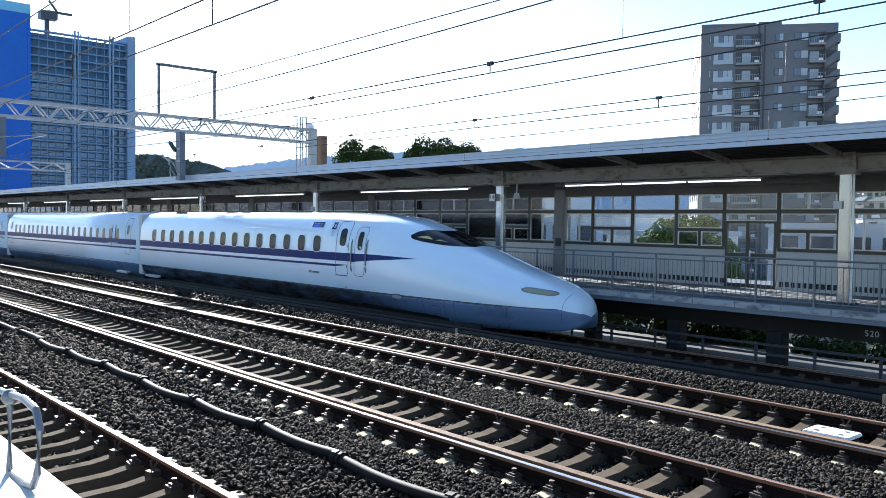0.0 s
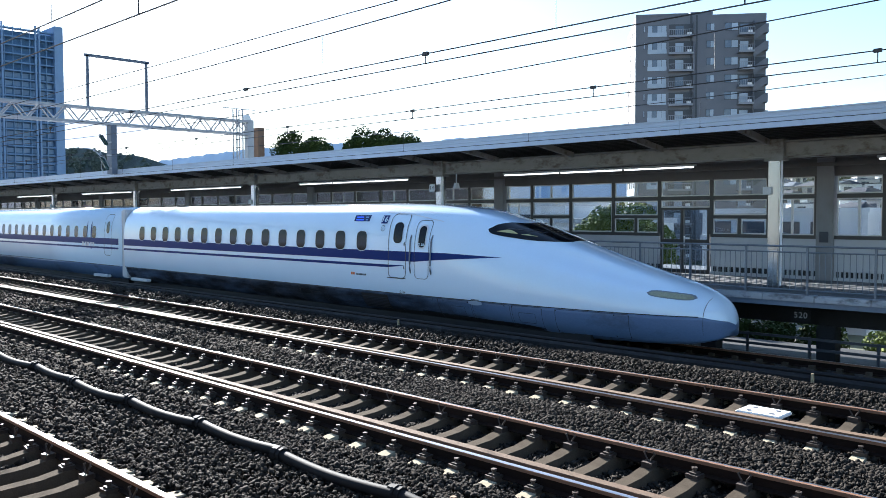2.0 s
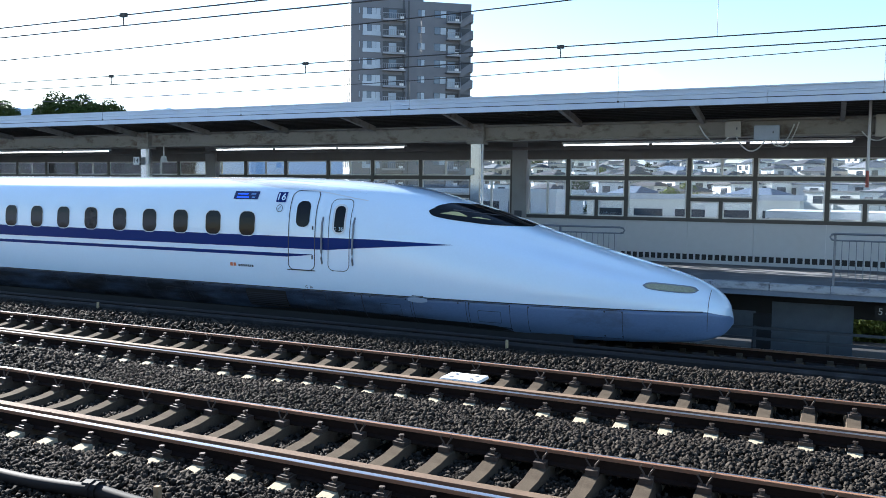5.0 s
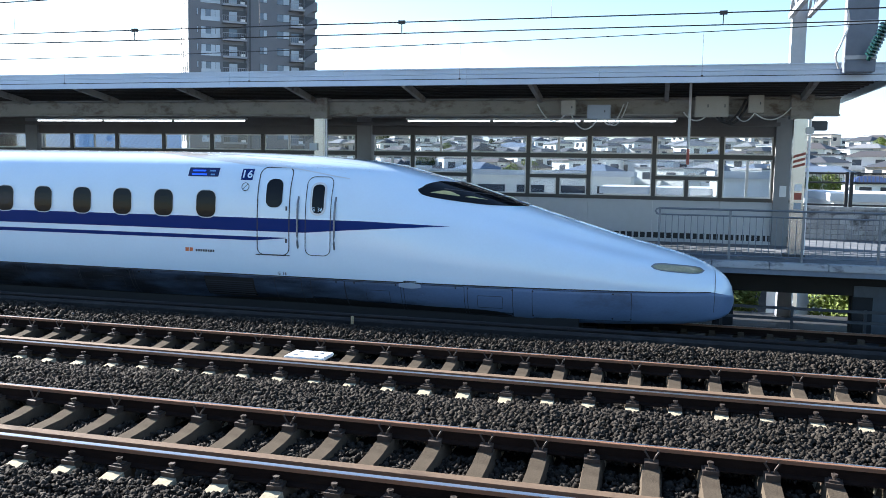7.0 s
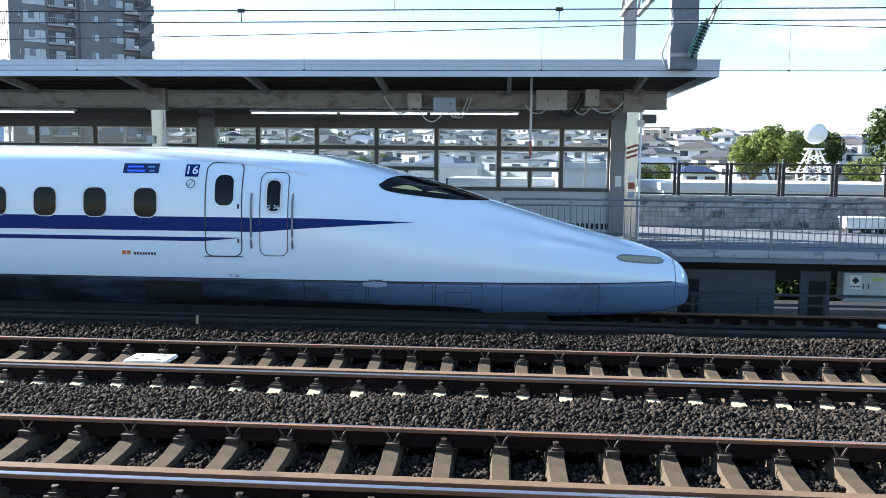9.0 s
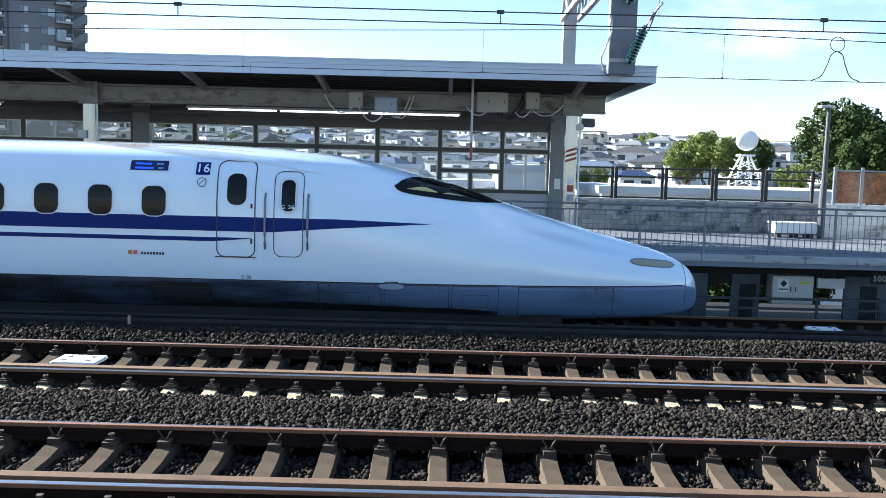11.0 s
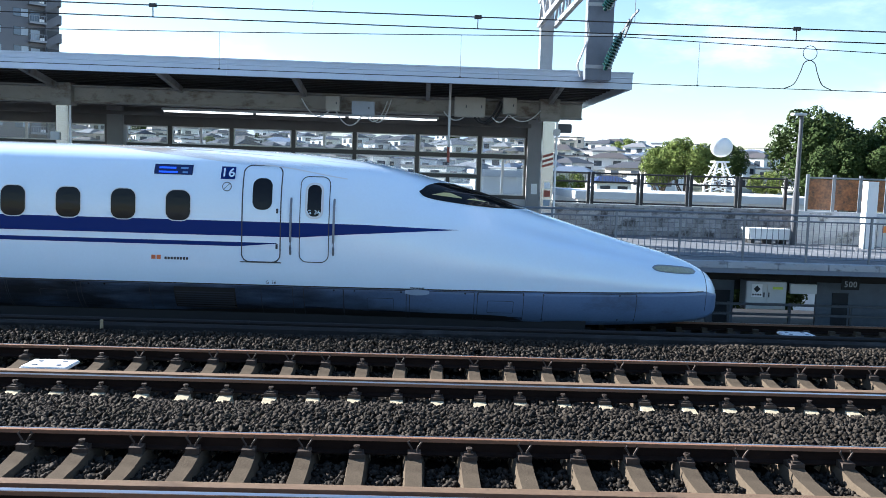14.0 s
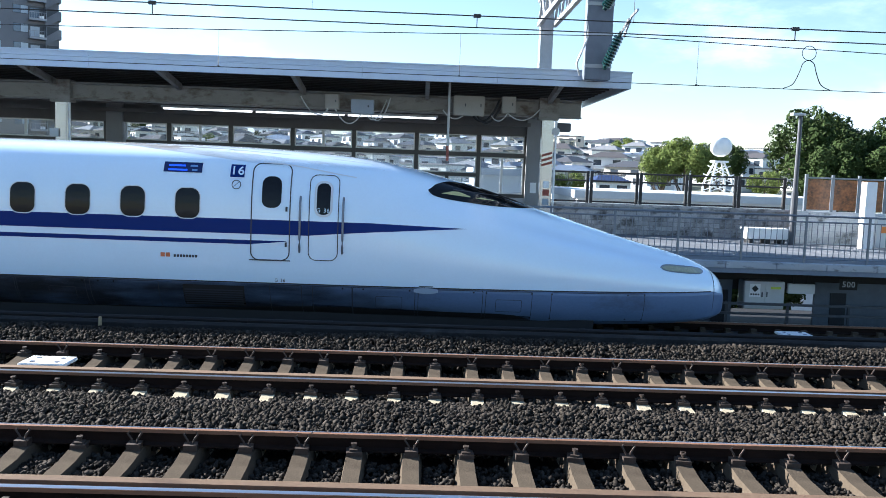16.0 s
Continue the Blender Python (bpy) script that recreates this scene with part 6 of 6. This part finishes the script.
# ---- buildings and hills ----
def apartment_tower():
    a = thing("apartment_tower", "tall grey tiled apartment tower with balconies and outside stairs", "building", pose(-79.8, 130, 0, 0, 0, 36.5))
    W = 22.2
    slab("wall", 0, W, 0, 17, -7, 37.6, "apt_grey", a, "grey tiled wall")
    slab("side_wall", -0.12, 0, 0.02, 17, -7, 37.4, "apt_pale", a, "pale rendered side wall")
    slab("parapet", -0.1, 9.0, -0.1, 0.3, 37.6, 38.0, "apt_grey", a)
    slab("roof_house", 9.6, 13.5, 2, 9, 37.6, 38.6, "apt_grey", a)
    # raised dark strips painted as the shade of two wall recesses
    slab("recess_shade_strip", 9.3, 9.7, -0.06, 0, -7, 37.6, "apt_dark", a)
    slab("recess_shade_strip", 10.3, 10.6, -0.06, 0, -7, 37.6, "apt_dark", a)
    w0 = None
    for f in range(14):
        z = 36.2 - 3.0 * f - 1.6
        for x, w, h, zz in ((1.3, 0.3, 1.2, 0.2), (2.0, 3.3, 2.0, -0.6), (12.1, 1.4, 1.3, 0.2), (15.2, 2.3, 1.4, 0.1)):
            wn_ = slab("window", x, x + w, -0.06, 0.02, z + zz, z + zz + h, "apt_dark", a)
            npn = 1 if w < 1 else 2 if w < 3 else 4
            for j in range(npn):
                slab("pane", x + 0.06 + (w - 0.06) * j / npn, x + (w - 0.06) * (j + 1) / npn, -0.09, -0.06, z + zz + 0.08, z + zz + h - 0.08, "curtain" if (f * 3 + j + int(x)) % 3 else "town_glass", wn_)
            if w > 3:
                slab("spandrel", x, x + w, -0.12, -0.06, z + zz, z + zz + 0.75, "curtain", wn_)
        for x, w in ((5.6, 4.2), (17.4, 2.6)):
            b = slab("balcony", x, x + w, -1.1 if w > 3 else -1.4, 0, z - 0.9, z - 0.7, "apt_grey", a)
            slab("balcony_opening", x + 0.1, x + w - 0.1, -0.05, 0.02, z - 0.7, z + 1.5, "apt_dark", b)
            slab("balcony_door", x + 0.5 * w - 0.9, x + 0.5 * w + 0.5, -0.08, -0.05, z - 0.6, z + 1.2, "curtain" if f % 3 else "town_glass", b)
            yf = -1.1 if w > 3 else -1.4
            slab("handrail", x, x + w, yf - 0.03, yf + 0.03, z + 0.35, z + 0.43, "apt_rail", b)
            slab("balcony_front", x, x + w, yf - 0.02, yf + 0.02, z - 0.9, z - 0.55, "apt_rail", b)
            for j in range(int(w / 0.35) + 1):
                slab("baluster", x + w * j / int(w / 0.35) - 0.025, x + w * j / int(w / 0.35) + 0.025, yf - 0.015, yf + 0.015, z - 0.6, z + 0.36, "apt_rail", b)
            slab("air_conditioner", x + w - 1.1, x + w - 0.3, yf + 0.15, yf + 0.45, z - 0.7, z - 0.1, "white_plate", b)
            slab("divider", x + w - 0.06, x + w, yf, 0, z - 0.7, z + 1.5, "apt_grey", b)
        # outside stair flights
        bm = bmesh.new()
        v = [bm.verts.new(q) for q in ((19.9, -0.9, z - 1.8), (21.9, -0.9, z - 0.5), (22.4, -0.9, z - 0.5), (22.4, -0.9, z + 1.0), (21.9, -0.9, z + 1.0), (19.9, -0.9, z - 0.4))]
        e = bmesh.ops.extrude_face_region(bm, geom=[bm.faces.new(v)])
        bmesh.ops.translate(bm, verts=[q for q in e["geom"] if isinstance(q, bmesh.types.BMVert)], vec=(0, 0.3, 0))
        bmesh.ops.recalc_face_normals(bm, faces=bm.faces[:])
        part("stair_flight", bm, "apt_grey", a)
        slab("stair_well", 20.2, 22.15, -0.05, 0.02, z - 0.4, z + 1.4, "apt_dark", a)
        slab("stair_landing", 21.0, 22.4, -0.6, 3, z - 0.6, z - 0.4, "apt_dark", a)
        for j in range(4):
            slab("side_window", -0.2, -0.12, 1.5 + 4 * j, 3.3 + 4 * j, z - 0.3, z + 1.4, "apt_dark", a)


apartment_tower()


def scaffold_tower():
    """A tower under construction wrapped in scaffold, its near half behind blue sheeting."""
    a = thing("scaffolded_tower", "high building under construction with scaffold and blue sheeting", "building", pose(-330, 0, 0))
    y0, y1, zt = 87.5, 126, 72
    slab("core", -24, -1.5, y0, y1 - 3, -7, zt - 1.0, "tower_blue", a)
    slab("blue_sheet", -20, 1.0, 45, y0, -7, 77, "blue_sheet", a, "bright blue protective sheeting")
    slab("sheet_top", -20, 1.1, 45, y0, 77, 80.5, "blue_clear", a)
    slab("corner_sheet", -22, 1.2, y1 - 3.2, y1, -7, zt + 2.5, "tower_grey", a, "grey mesh corner sheeting")
    for f in range(26):
        z = zt - 3.1 * f
        slab("floor_slab", -1.5, 0.4, y0, y1 - 3.2, z - 0.5, z, "tower_slab", a)
        if f > 4:
            for j in range(12):
                slab("pane", -1.4, -1.2, y0 + 1 + j * 2.9, y0 + 3.2 + j * 2.9, z - 2.6, z - 0.9, "tower_glass", a)
    for j in range(13):
        y = y0 + 2.95 * j
        slab("scaffold_pole", 0.4, 0.62, y - 0.12, y + 0.12, -7, zt + 0.6, "tower_slab", a)
    for y in (y0 + 15.5, y0 + 16.8, y0 + 28.5, y0 + 29.8):
        slab("hoist_mast", 0.6, 1.2, y - 0.3, y + 0.3, -7, zt + 1.5, "tower_grey", a)
    c = slab("crane_cab", -10, -6, 93, 99, 78, 81, "steel_dark", a, "tower crane machinery")
    slab("crane_jib", -9.5, -8.5, 96, 105, 81, 81.8, "steel_dark", c)
    slab("crane_mast", -9.0, -7.6, 95, 96.5, 71, 78, "steel_dark", c)
    bm = bmesh.new()
    rod(bm, (-8.5, 100, 81), (-8.5, 96.5, 85.5), 0.5, 6)
    part("crane_boom", bm, "steel_dark", c)


scaffold_tower()


def house(x, y, z, w, d, h, wm, rm, rz=0, flat=False, floors=2):
    t = thing("house", "small town house with pale walls and dark windows", "house", pose(x, y, z, 0, 0, rz), group="hillside houses")
    slab("wall", -w / 2, w / 2, -d / 2, d / 2, -4, h, wm, t)
    if flat:
        slab("roof", -w / 2 - 0.2, w / 2 + 0.2, -d / 2 - 0.2, d / 2 + 0.2, h, h + 0.3, rm, t)
    else:
        bm = bmesh.new()
        o = 0.6
        v = [bm.verts.new(q) for q in ((-w / 2 - o, -d / 2 - o, h), (w / 2 + o, -d / 2 - o, h), (w / 2 + o, d / 2 + o, h), (-w / 2 - o, d / 2 + o, h), (-w / 4, 0, h + d * 0.21), (w / 4, 0, h + d * 0.21))]
        for f in ((0, 1, 5, 4), (1, 2, 5), (2, 3, 4, 5), (3, 0, 4), (3, 2, 1, 0)):
            bm.faces.new([v[k] for k in f])
        part("roof", bm, rm, t)
    fh = h / floors
    for f in range(floors):
        n = 2
        for j in range(n):
            u = -w / 2 + w * (j + 0.5) / n
            slab("window", u - 0.95, u + 0.95, -d / 2 - 0.05, -d / 2 + 0.02, fh * f + fh * 0.3, fh * f + fh * 0.78, "town_window", t)
        e = w / 2 if rz < 0 else -w / 2
        slab("window", e - 0.04, e + 0.04, -d * 0.3, d * 0.05, fh * f + fh * 0.32, fh * f + fh * 0.74, "town_window", t)
        if floors > 1 and f:
            slab("balcony", -w / 2, w * 0.1, -d / 2 - 0.9, -d / 2, fh * f - 0.1, fh * f + 0.7, wm, t)


rh = random.Random(12)
WALLS = ("house_white", "house_cream", "house_grey", "house_tan", "house_white")
ROOFS = ("roof_dark", "roof_grey", "roof_blue", "roof_brown", "roof_dark")


def hill(x, y):
    """Height of the wooded hill behind the town."""
    t = max(0.0, y - 120) / 260
    return -6.5 + 19.5 * min(1.0, t) ** 0.95 + 1.0 * math.sin(x * 0.03) + 0.8 * math.sin(x * 0.08 + y * 0.05)


bm = bmesh.new()
rows = []
for i in range(61):
    y = 60 + 440 * (i / 60) ** 1.2
    rows.append([bm.verts.new((-260 + 8 * k, y, hill(-260 + 8 * k, y) - 0.6)) for k in range(62)])
for a, b in zip(rows, rows[1:]):
    for k in range(61):
        bm.faces.new((a[k], a[k + 1], b[k + 1], b[k]))
structure("hillside", bm, "hill_green", "green and brown hillside behind the houses", "hill", smooth=True)
for row, (yy, n) in enumerate(((165, 18), (184, 20), (205, 22), (228, 24), (252, 25), (278, 26), (306, 28), (336, 29), (368, 30))):
    for k in range(n):
        span = 1.05 * yy
        x = -0.56 * yy + span * (k + rh.uniform(0.1, 0.9)) / n
        y = yy + rh.uniform(-4, 4)
        if 20 < x * 70 / y < 28.5 and yy < 200:
            continue
        house(x, y, hill(x, y), rh.uniform(7, 10.5), rh.uniform(6, 8), rh.uniform(4.8, 6.6), rh.choice(WALLS), rh.choice(ROOFS), rh.choice((-52, -40, -30, 38)) + rh.uniform(-8, 8), rh.random() < 0.38)
house(33.5, 150, -3.0, 6.5, 6, 4.6, "house_white", "roof_navy", 8)


def slab_block(x, y, w, d, z0, h, floors, wm, label):
    b = thing("town_building", label, "building", pose(x, y, z0), group="town buildings")
    slab("wall", 0, w, 0, d, -6, h, wm, b)
    slab("roof", -0.2, w + 0.2, -0.2, d + 0.2, h, h + 0.4, "house_grey", b)
    fh = h / floors
    for f in range(floors):
        slab("balcony", 0.3, w - 0.3, -1.0, 0, fh * f, fh * f + 1.0, wm, b)
        for j in range(int(w / 3)):
            slab("window", 0.6 + 3 * j, 2.7 + 3 * j, -0.06, 0.02, fh * f + 0.2, fh * f + fh * 0.75, "town_window", b)


slab_block(-17, 62, 15, 9, -6, 8.5, 3, "house_cream", "cream apartment block with long balconies")
slab_block(-3.2, 50, 9, 7, -6, 7.6, 3, "house_white", "white low block beside the railway")
slab_block(-36, 70, 14, 9, -6, 8.8, 3, "house_grey", "grey apartment block with long balconies")
slab_block(-56, 60, 12, 9, -6, 9.5, 3, "house_white", "white office block beside the railway")
slab_block(-78, 66, 15, 9, -6, 10, 3, "house_cream", "cream office block beside the railway")
slab_block(-110, 70, 20, 9, -6, 11, 4, "house_white", "white apartment block further off")
slab_block(-43, 56, 8, 7, -6, 8.0, 3, "house_white", "white building behind the platform windows")
slab_block(8.3, 44, 14.0, 9, -6, 7.6, 2, "house_white", "long white flat-roofed building below the platform end")
slab_block(3.0, 46, 4.0, 7, -6, 8.6, 2, "house_white", "small white flat-roofed annex building")


def dish_tower(x, y, z):
    t = thing("dish_tower", "white lattice tower with a large round dish on top", "tower", pose(x, y, z))
    H = 5.6
    for sx in (-1, 1):
        for sy in (-1, 1):
            bm = bmesh.new()
            rod(bm, (sx * 1.05, sy * 1.05, -6), (sx * 0.95, sy * 0.95, 2.2), 0.09, 6)
            part("leg", bm, "white_plate", t)
            bm = bmesh.new()
            rod(bm, (sx * 0.95, sy * 0.95, 2.2), (sx * 0.3, sy * 0.3, 4.0), 0.09, 6)
            part("leg", bm, "white_plate", t)
    for k in range(6):
        for sx in (-1, 1):
            for sy in (-1, 1):
                z = -0.6 + 0.72 * k
                w = 1.0 if z < 2.2 else 1.0 - (z - 2.2) * 0.36
                bm = bmesh.new()
                rod(bm, (-sx * w, sy * w, z), (sx * w, sy * w, z + 0.72), 0.045, 5)
                part("lacing", bm, "white_plate", t)
    slab("platform", -0.6, 0.6, -0.6, 0.6, 4.0, 4.15, "white_plate", t)
    bm = bmesh.new()
    bmesh.ops.create_uvsphere(bm, u_segments=24, v_segments=12, radius=0.95, matrix=Matrix.Translation((0, -0.2, 5.3)) @ Matrix.Rotation(radians(-12), 4, "Y") @ Matrix.Diagonal((1, 0.4, 0.88, 1)))
    part("dish", bm, "white_plate", t, smooth=True)


dish_tower(25.1, 70, 0.25)


# ---- trees ----
def leaf_cluster(n, seed, spread, leaf, squash=0.8):
    """Crown of many small leaf cards grouped in clumps, with gaps and an uneven outline."""
    rg = np.random.RandomState(seed)
    clumps = rg.normal(size=(max(14, n // 230), 3))
    clumps /= np.linalg.norm(clumps, axis=1, keepdims=True)
    clumps *= spread * rg.uniform(0.35, 1.0, (len(clumps), 1)) ** 0.6
    clumps[:, 2] *= squash
    rad = spread * rg.uniform(0.2, 0.34, len(clumps))
    ci = rg.randint(0, len(clumps), n)
    d = rg.normal(size=(n, 3))
    d /= np.linalg.norm(d, axis=1, keepdims=True)
    c = clumps[ci] + d * (rad[ci] * rg.uniform(0.7, 1.0, n) ** 0.5)[:, None]
    u = rg.normal(size=(n, 3))
    u /= np.linalg.norm(u, axis=1, keepdims=True)
    nrm = d + 0.4 * rg.normal(size=(n, 3))
    v = np.cross(nrm, u)
    v /= np.linalg.norm(v, axis=1, keepdims=True)
    u = np.cross(v, nrm)
    u /= np.linalg.norm(u, axis=1, keepdims=True)
    s = leaf * rg.uniform(0.6, 1.4, (n, 1))
    V = np.stack([c - u * s, c + v * s * 0.6, c + u * s, c - v * s * 0.6], 1).reshape(-1, 3)
    F = np.arange(4 * n).reshape(-1, 4)
    me = bpy.data.meshes.new("crown")
    me.from_pydata(V.tolist(), [], F.tolist())
    return me


CROWN = [leaf_cluster(11000, 20 + k, 1.0, 0.042) for k in range(3)]


def tree(x, y, z, h, r, mname, k=0, label="broad leafy green tree", rz=0):
    t = thing("tree", label, "tree", pose(x, y, z, 0, 0, rz), group="trees")
    bm = bmesh.new()
    rod(bm, (0, 0, 0), (0, 0, h * 0.7), 0.03 * h, 8, 0.012 * h)
    for j in range(5):
        a = j * 1.26 + k
        rod(bm, (0, 0, h * (0.3 + 0.07 * j)), (r * 0.6 * math.cos(a), r * 0.6 * math.sin(a), h * (0.55 + 0.07 * j)), 0.012 * h, 6, 0.005 * h)
    part("trunk", bm, "bark", t)
    key = (k % 3, mname)
    if key not in CROWN_OF:
        me = CROWN[k % 3].copy()
        me.materials.append(M[mname])
        CROWN_OF[key] = me
    c = new("crown", CROWN_OF[key])
    c.parent = t
    c.matrix_basis = Matrix.Translation((0, 0, h - r * 0.75)) @ Matrix.Diagonal((r, r, r * 0.95, 1))


CROWN_OF = {}
for x, y, h, r, k in ((37.5, 80, 12.5, 4.0, 0), (41.5, 82, 11.5, 4.2, 1), (46, 80, 11.0, 4.0, 2), (50, 84, 12.5, 4.5, 0), (43, 76, 9.0, 3.5, 2), (36, 74, 8.5, 3.0, 1), (55, 84, 12, 4.5, 1), (39, 74, 9.5, 3.2, 0)):
    tree(x, y, -3, h, r, "leaf_dark", k, "large dark green broadleaf tree", x * 40)
for x, y, h, r, k in ((25.4, 80, 8.6, 2.3, 0), (23.4, 81, 7.4, 2.0, 1), (27.2, 79, 8.0, 2.1, 2), (24.2, 83, 8.2, 2.1, 1)):
    tree(x, y, -2.2, h, r, "leaf_light", k, "light green bamboo-like tree", x * 33)
rg_ = random.Random(5)
for j in range(34):
    y = rg_.uniform(160, 370)
    x = rg_.uniform(-0.5, 0.5) * y
    tree(x, y, hill(x, y) - 1, rg_.uniform(6.0, 9.0), rg_.uniform(2.4, 4.0), "leaf_dark" if j % 3 else "leaf_light", j, "small garden tree among the houses", x * 25)
tree(39.5, 108, hill(39, 108), 12, 2.6, "leaf_dark", 0, "dark green conifer-like tree among the houses")
for x, y, h, r, k in ((-150, 107, 23.2, 5.0, 0), (-150, 112, 22.5, 4.6, 2), (-150, 126, 24.6, 6.5, 1), (-149, 133, 25.4, 7, 2), (-152, 140, 24.4, 6.5, 0), (-153, 147, 22.8, 5.4, 1)):
    tree(x, y, -3, h, r, "leaf_dark", k, "large dark green tree on a rise", x * 17 + y * 9)
for x, y, h, r, k in ((-21, 33, 10.0, 2.4, 0), (-23, 36, 9.6, 2.4, 1)):
    tree(x, y, -7, h, r, "leaf_light", k, "leafy green tree behind the platform windows", x * 20)
rt = random.Random(3)
for k in range(26):
    x = rt.uniform(-30, 14)
    tree(x, rt.uniform(29, 31), -7, rt.uniform(5.5, 7.0), rt.uniform(1.4, 2.0), "leaf_light" if k % 2 else "leaf_dark", k, "green shrub below the platform", x * 31)

# wooded ridge and blue mountains
def ridge(name, y, x0, x1, base, hfun, m_, label, thick=60):
    bm = bmesh.new()
    n = 260
    a, b, c = [], [], []
    for k in range(n + 1):
        x = x0 + (x1 - x0) * k / n
        h = hfun(k / n)
        a.append(bm.verts.new((x, y - thick, base)))
        b.append(bm.verts.new((x, y, h)))
        c.append(bm.verts.new((x, y + thick, base)))
    for p, q in ((a, b), (b, c)):
        for k in range(n):
            bm.faces.new((p[k], p[k + 1], q[k + 1], q[k]))
    return structure(name, bm, m_, label, "hill")


def wood_height(u):
    """Height of the wooded ridge along its length."""
    return 98 - 63 * u + 2.5 * math.sin(u * 13 + 1) + 1.5 * math.sin(u * 31)


ridge("hill_wooded", 330, -1100, -480, -7, lambda u: wood_height(u) - 5, "hill_dark", "dark wooded hill behind the town")
woods = np.random.RandomState(9)
small = leaf_cluster(420, 77, 1.0, 0.16)
co = np.array([v.co[:] for v in small.vertices])
V = []
for k in range(170):
    u, back = woods.uniform(0, 1), woods.uniform(0, 1) ** 2
    r = woods.uniform(5, 8.5)
    h = -7 + (wood_height(u) - 2) * (1 - back * 0.75)
    V.append(co * np.array((r, r, r * 0.9)) + np.array((-1100 + 620 * u, 330 - 60 * back, h)))
V = np.concatenate(V)
me = bpy.data.meshes.new("woods")
me.from_pydata(V.tolist(), [], np.arange(len(V)).reshape(-1, 4).tolist())
me.materials.append(M["leaf_hazy"])
tagged(new("hill_woods", me), "hazy grey-green woods covering the ridge behind the town", "woods", kind="stuff")


def range_height(u):
    """Skyline of the far mountain range: long shoulders and three low peaks."""
    x = -4600 + 3600 * u
    return ease(x, (-4600, -3720, -3050, -2533, -2398, -2195, -2079, -1863, -1715, -1000), (315, 327, 318, 305, 270, 293, 271, 281, 243, 120)) + 2.5 * math.sin(u * 130) + 1.5 * math.sin(u * 310)


ridge("mountain_far", 2300, -4600, -1000, -50, range_height, "mountain", "hazy blue mountain range in the distance", 300)



def motions():
    walk(train, [(t, pose(x, TRAIN_Y, TRAIN_Z)) for t, x in ((0, -14.12), (0.5, -12.56), (1, -11.07), (1.5, -9.66), (2, -8.33), (2.5, -7.1), (3, -5.96), (5.5, -0.84), (6, 0.01), (6.5, 0.82), (7, 1.57), (7.5, 2.27), (8, 2.87), (8.5, 3.42), (9, 3.92), (9.5, 4.39), (10, 4.805), (12.5, 5.97), (13, 6.1), (13.5, 6.25), (14, 6.38), (14.5, 6.5), (15, 6.57), (15.5, 6.575), (16, 6.58))])


motions()
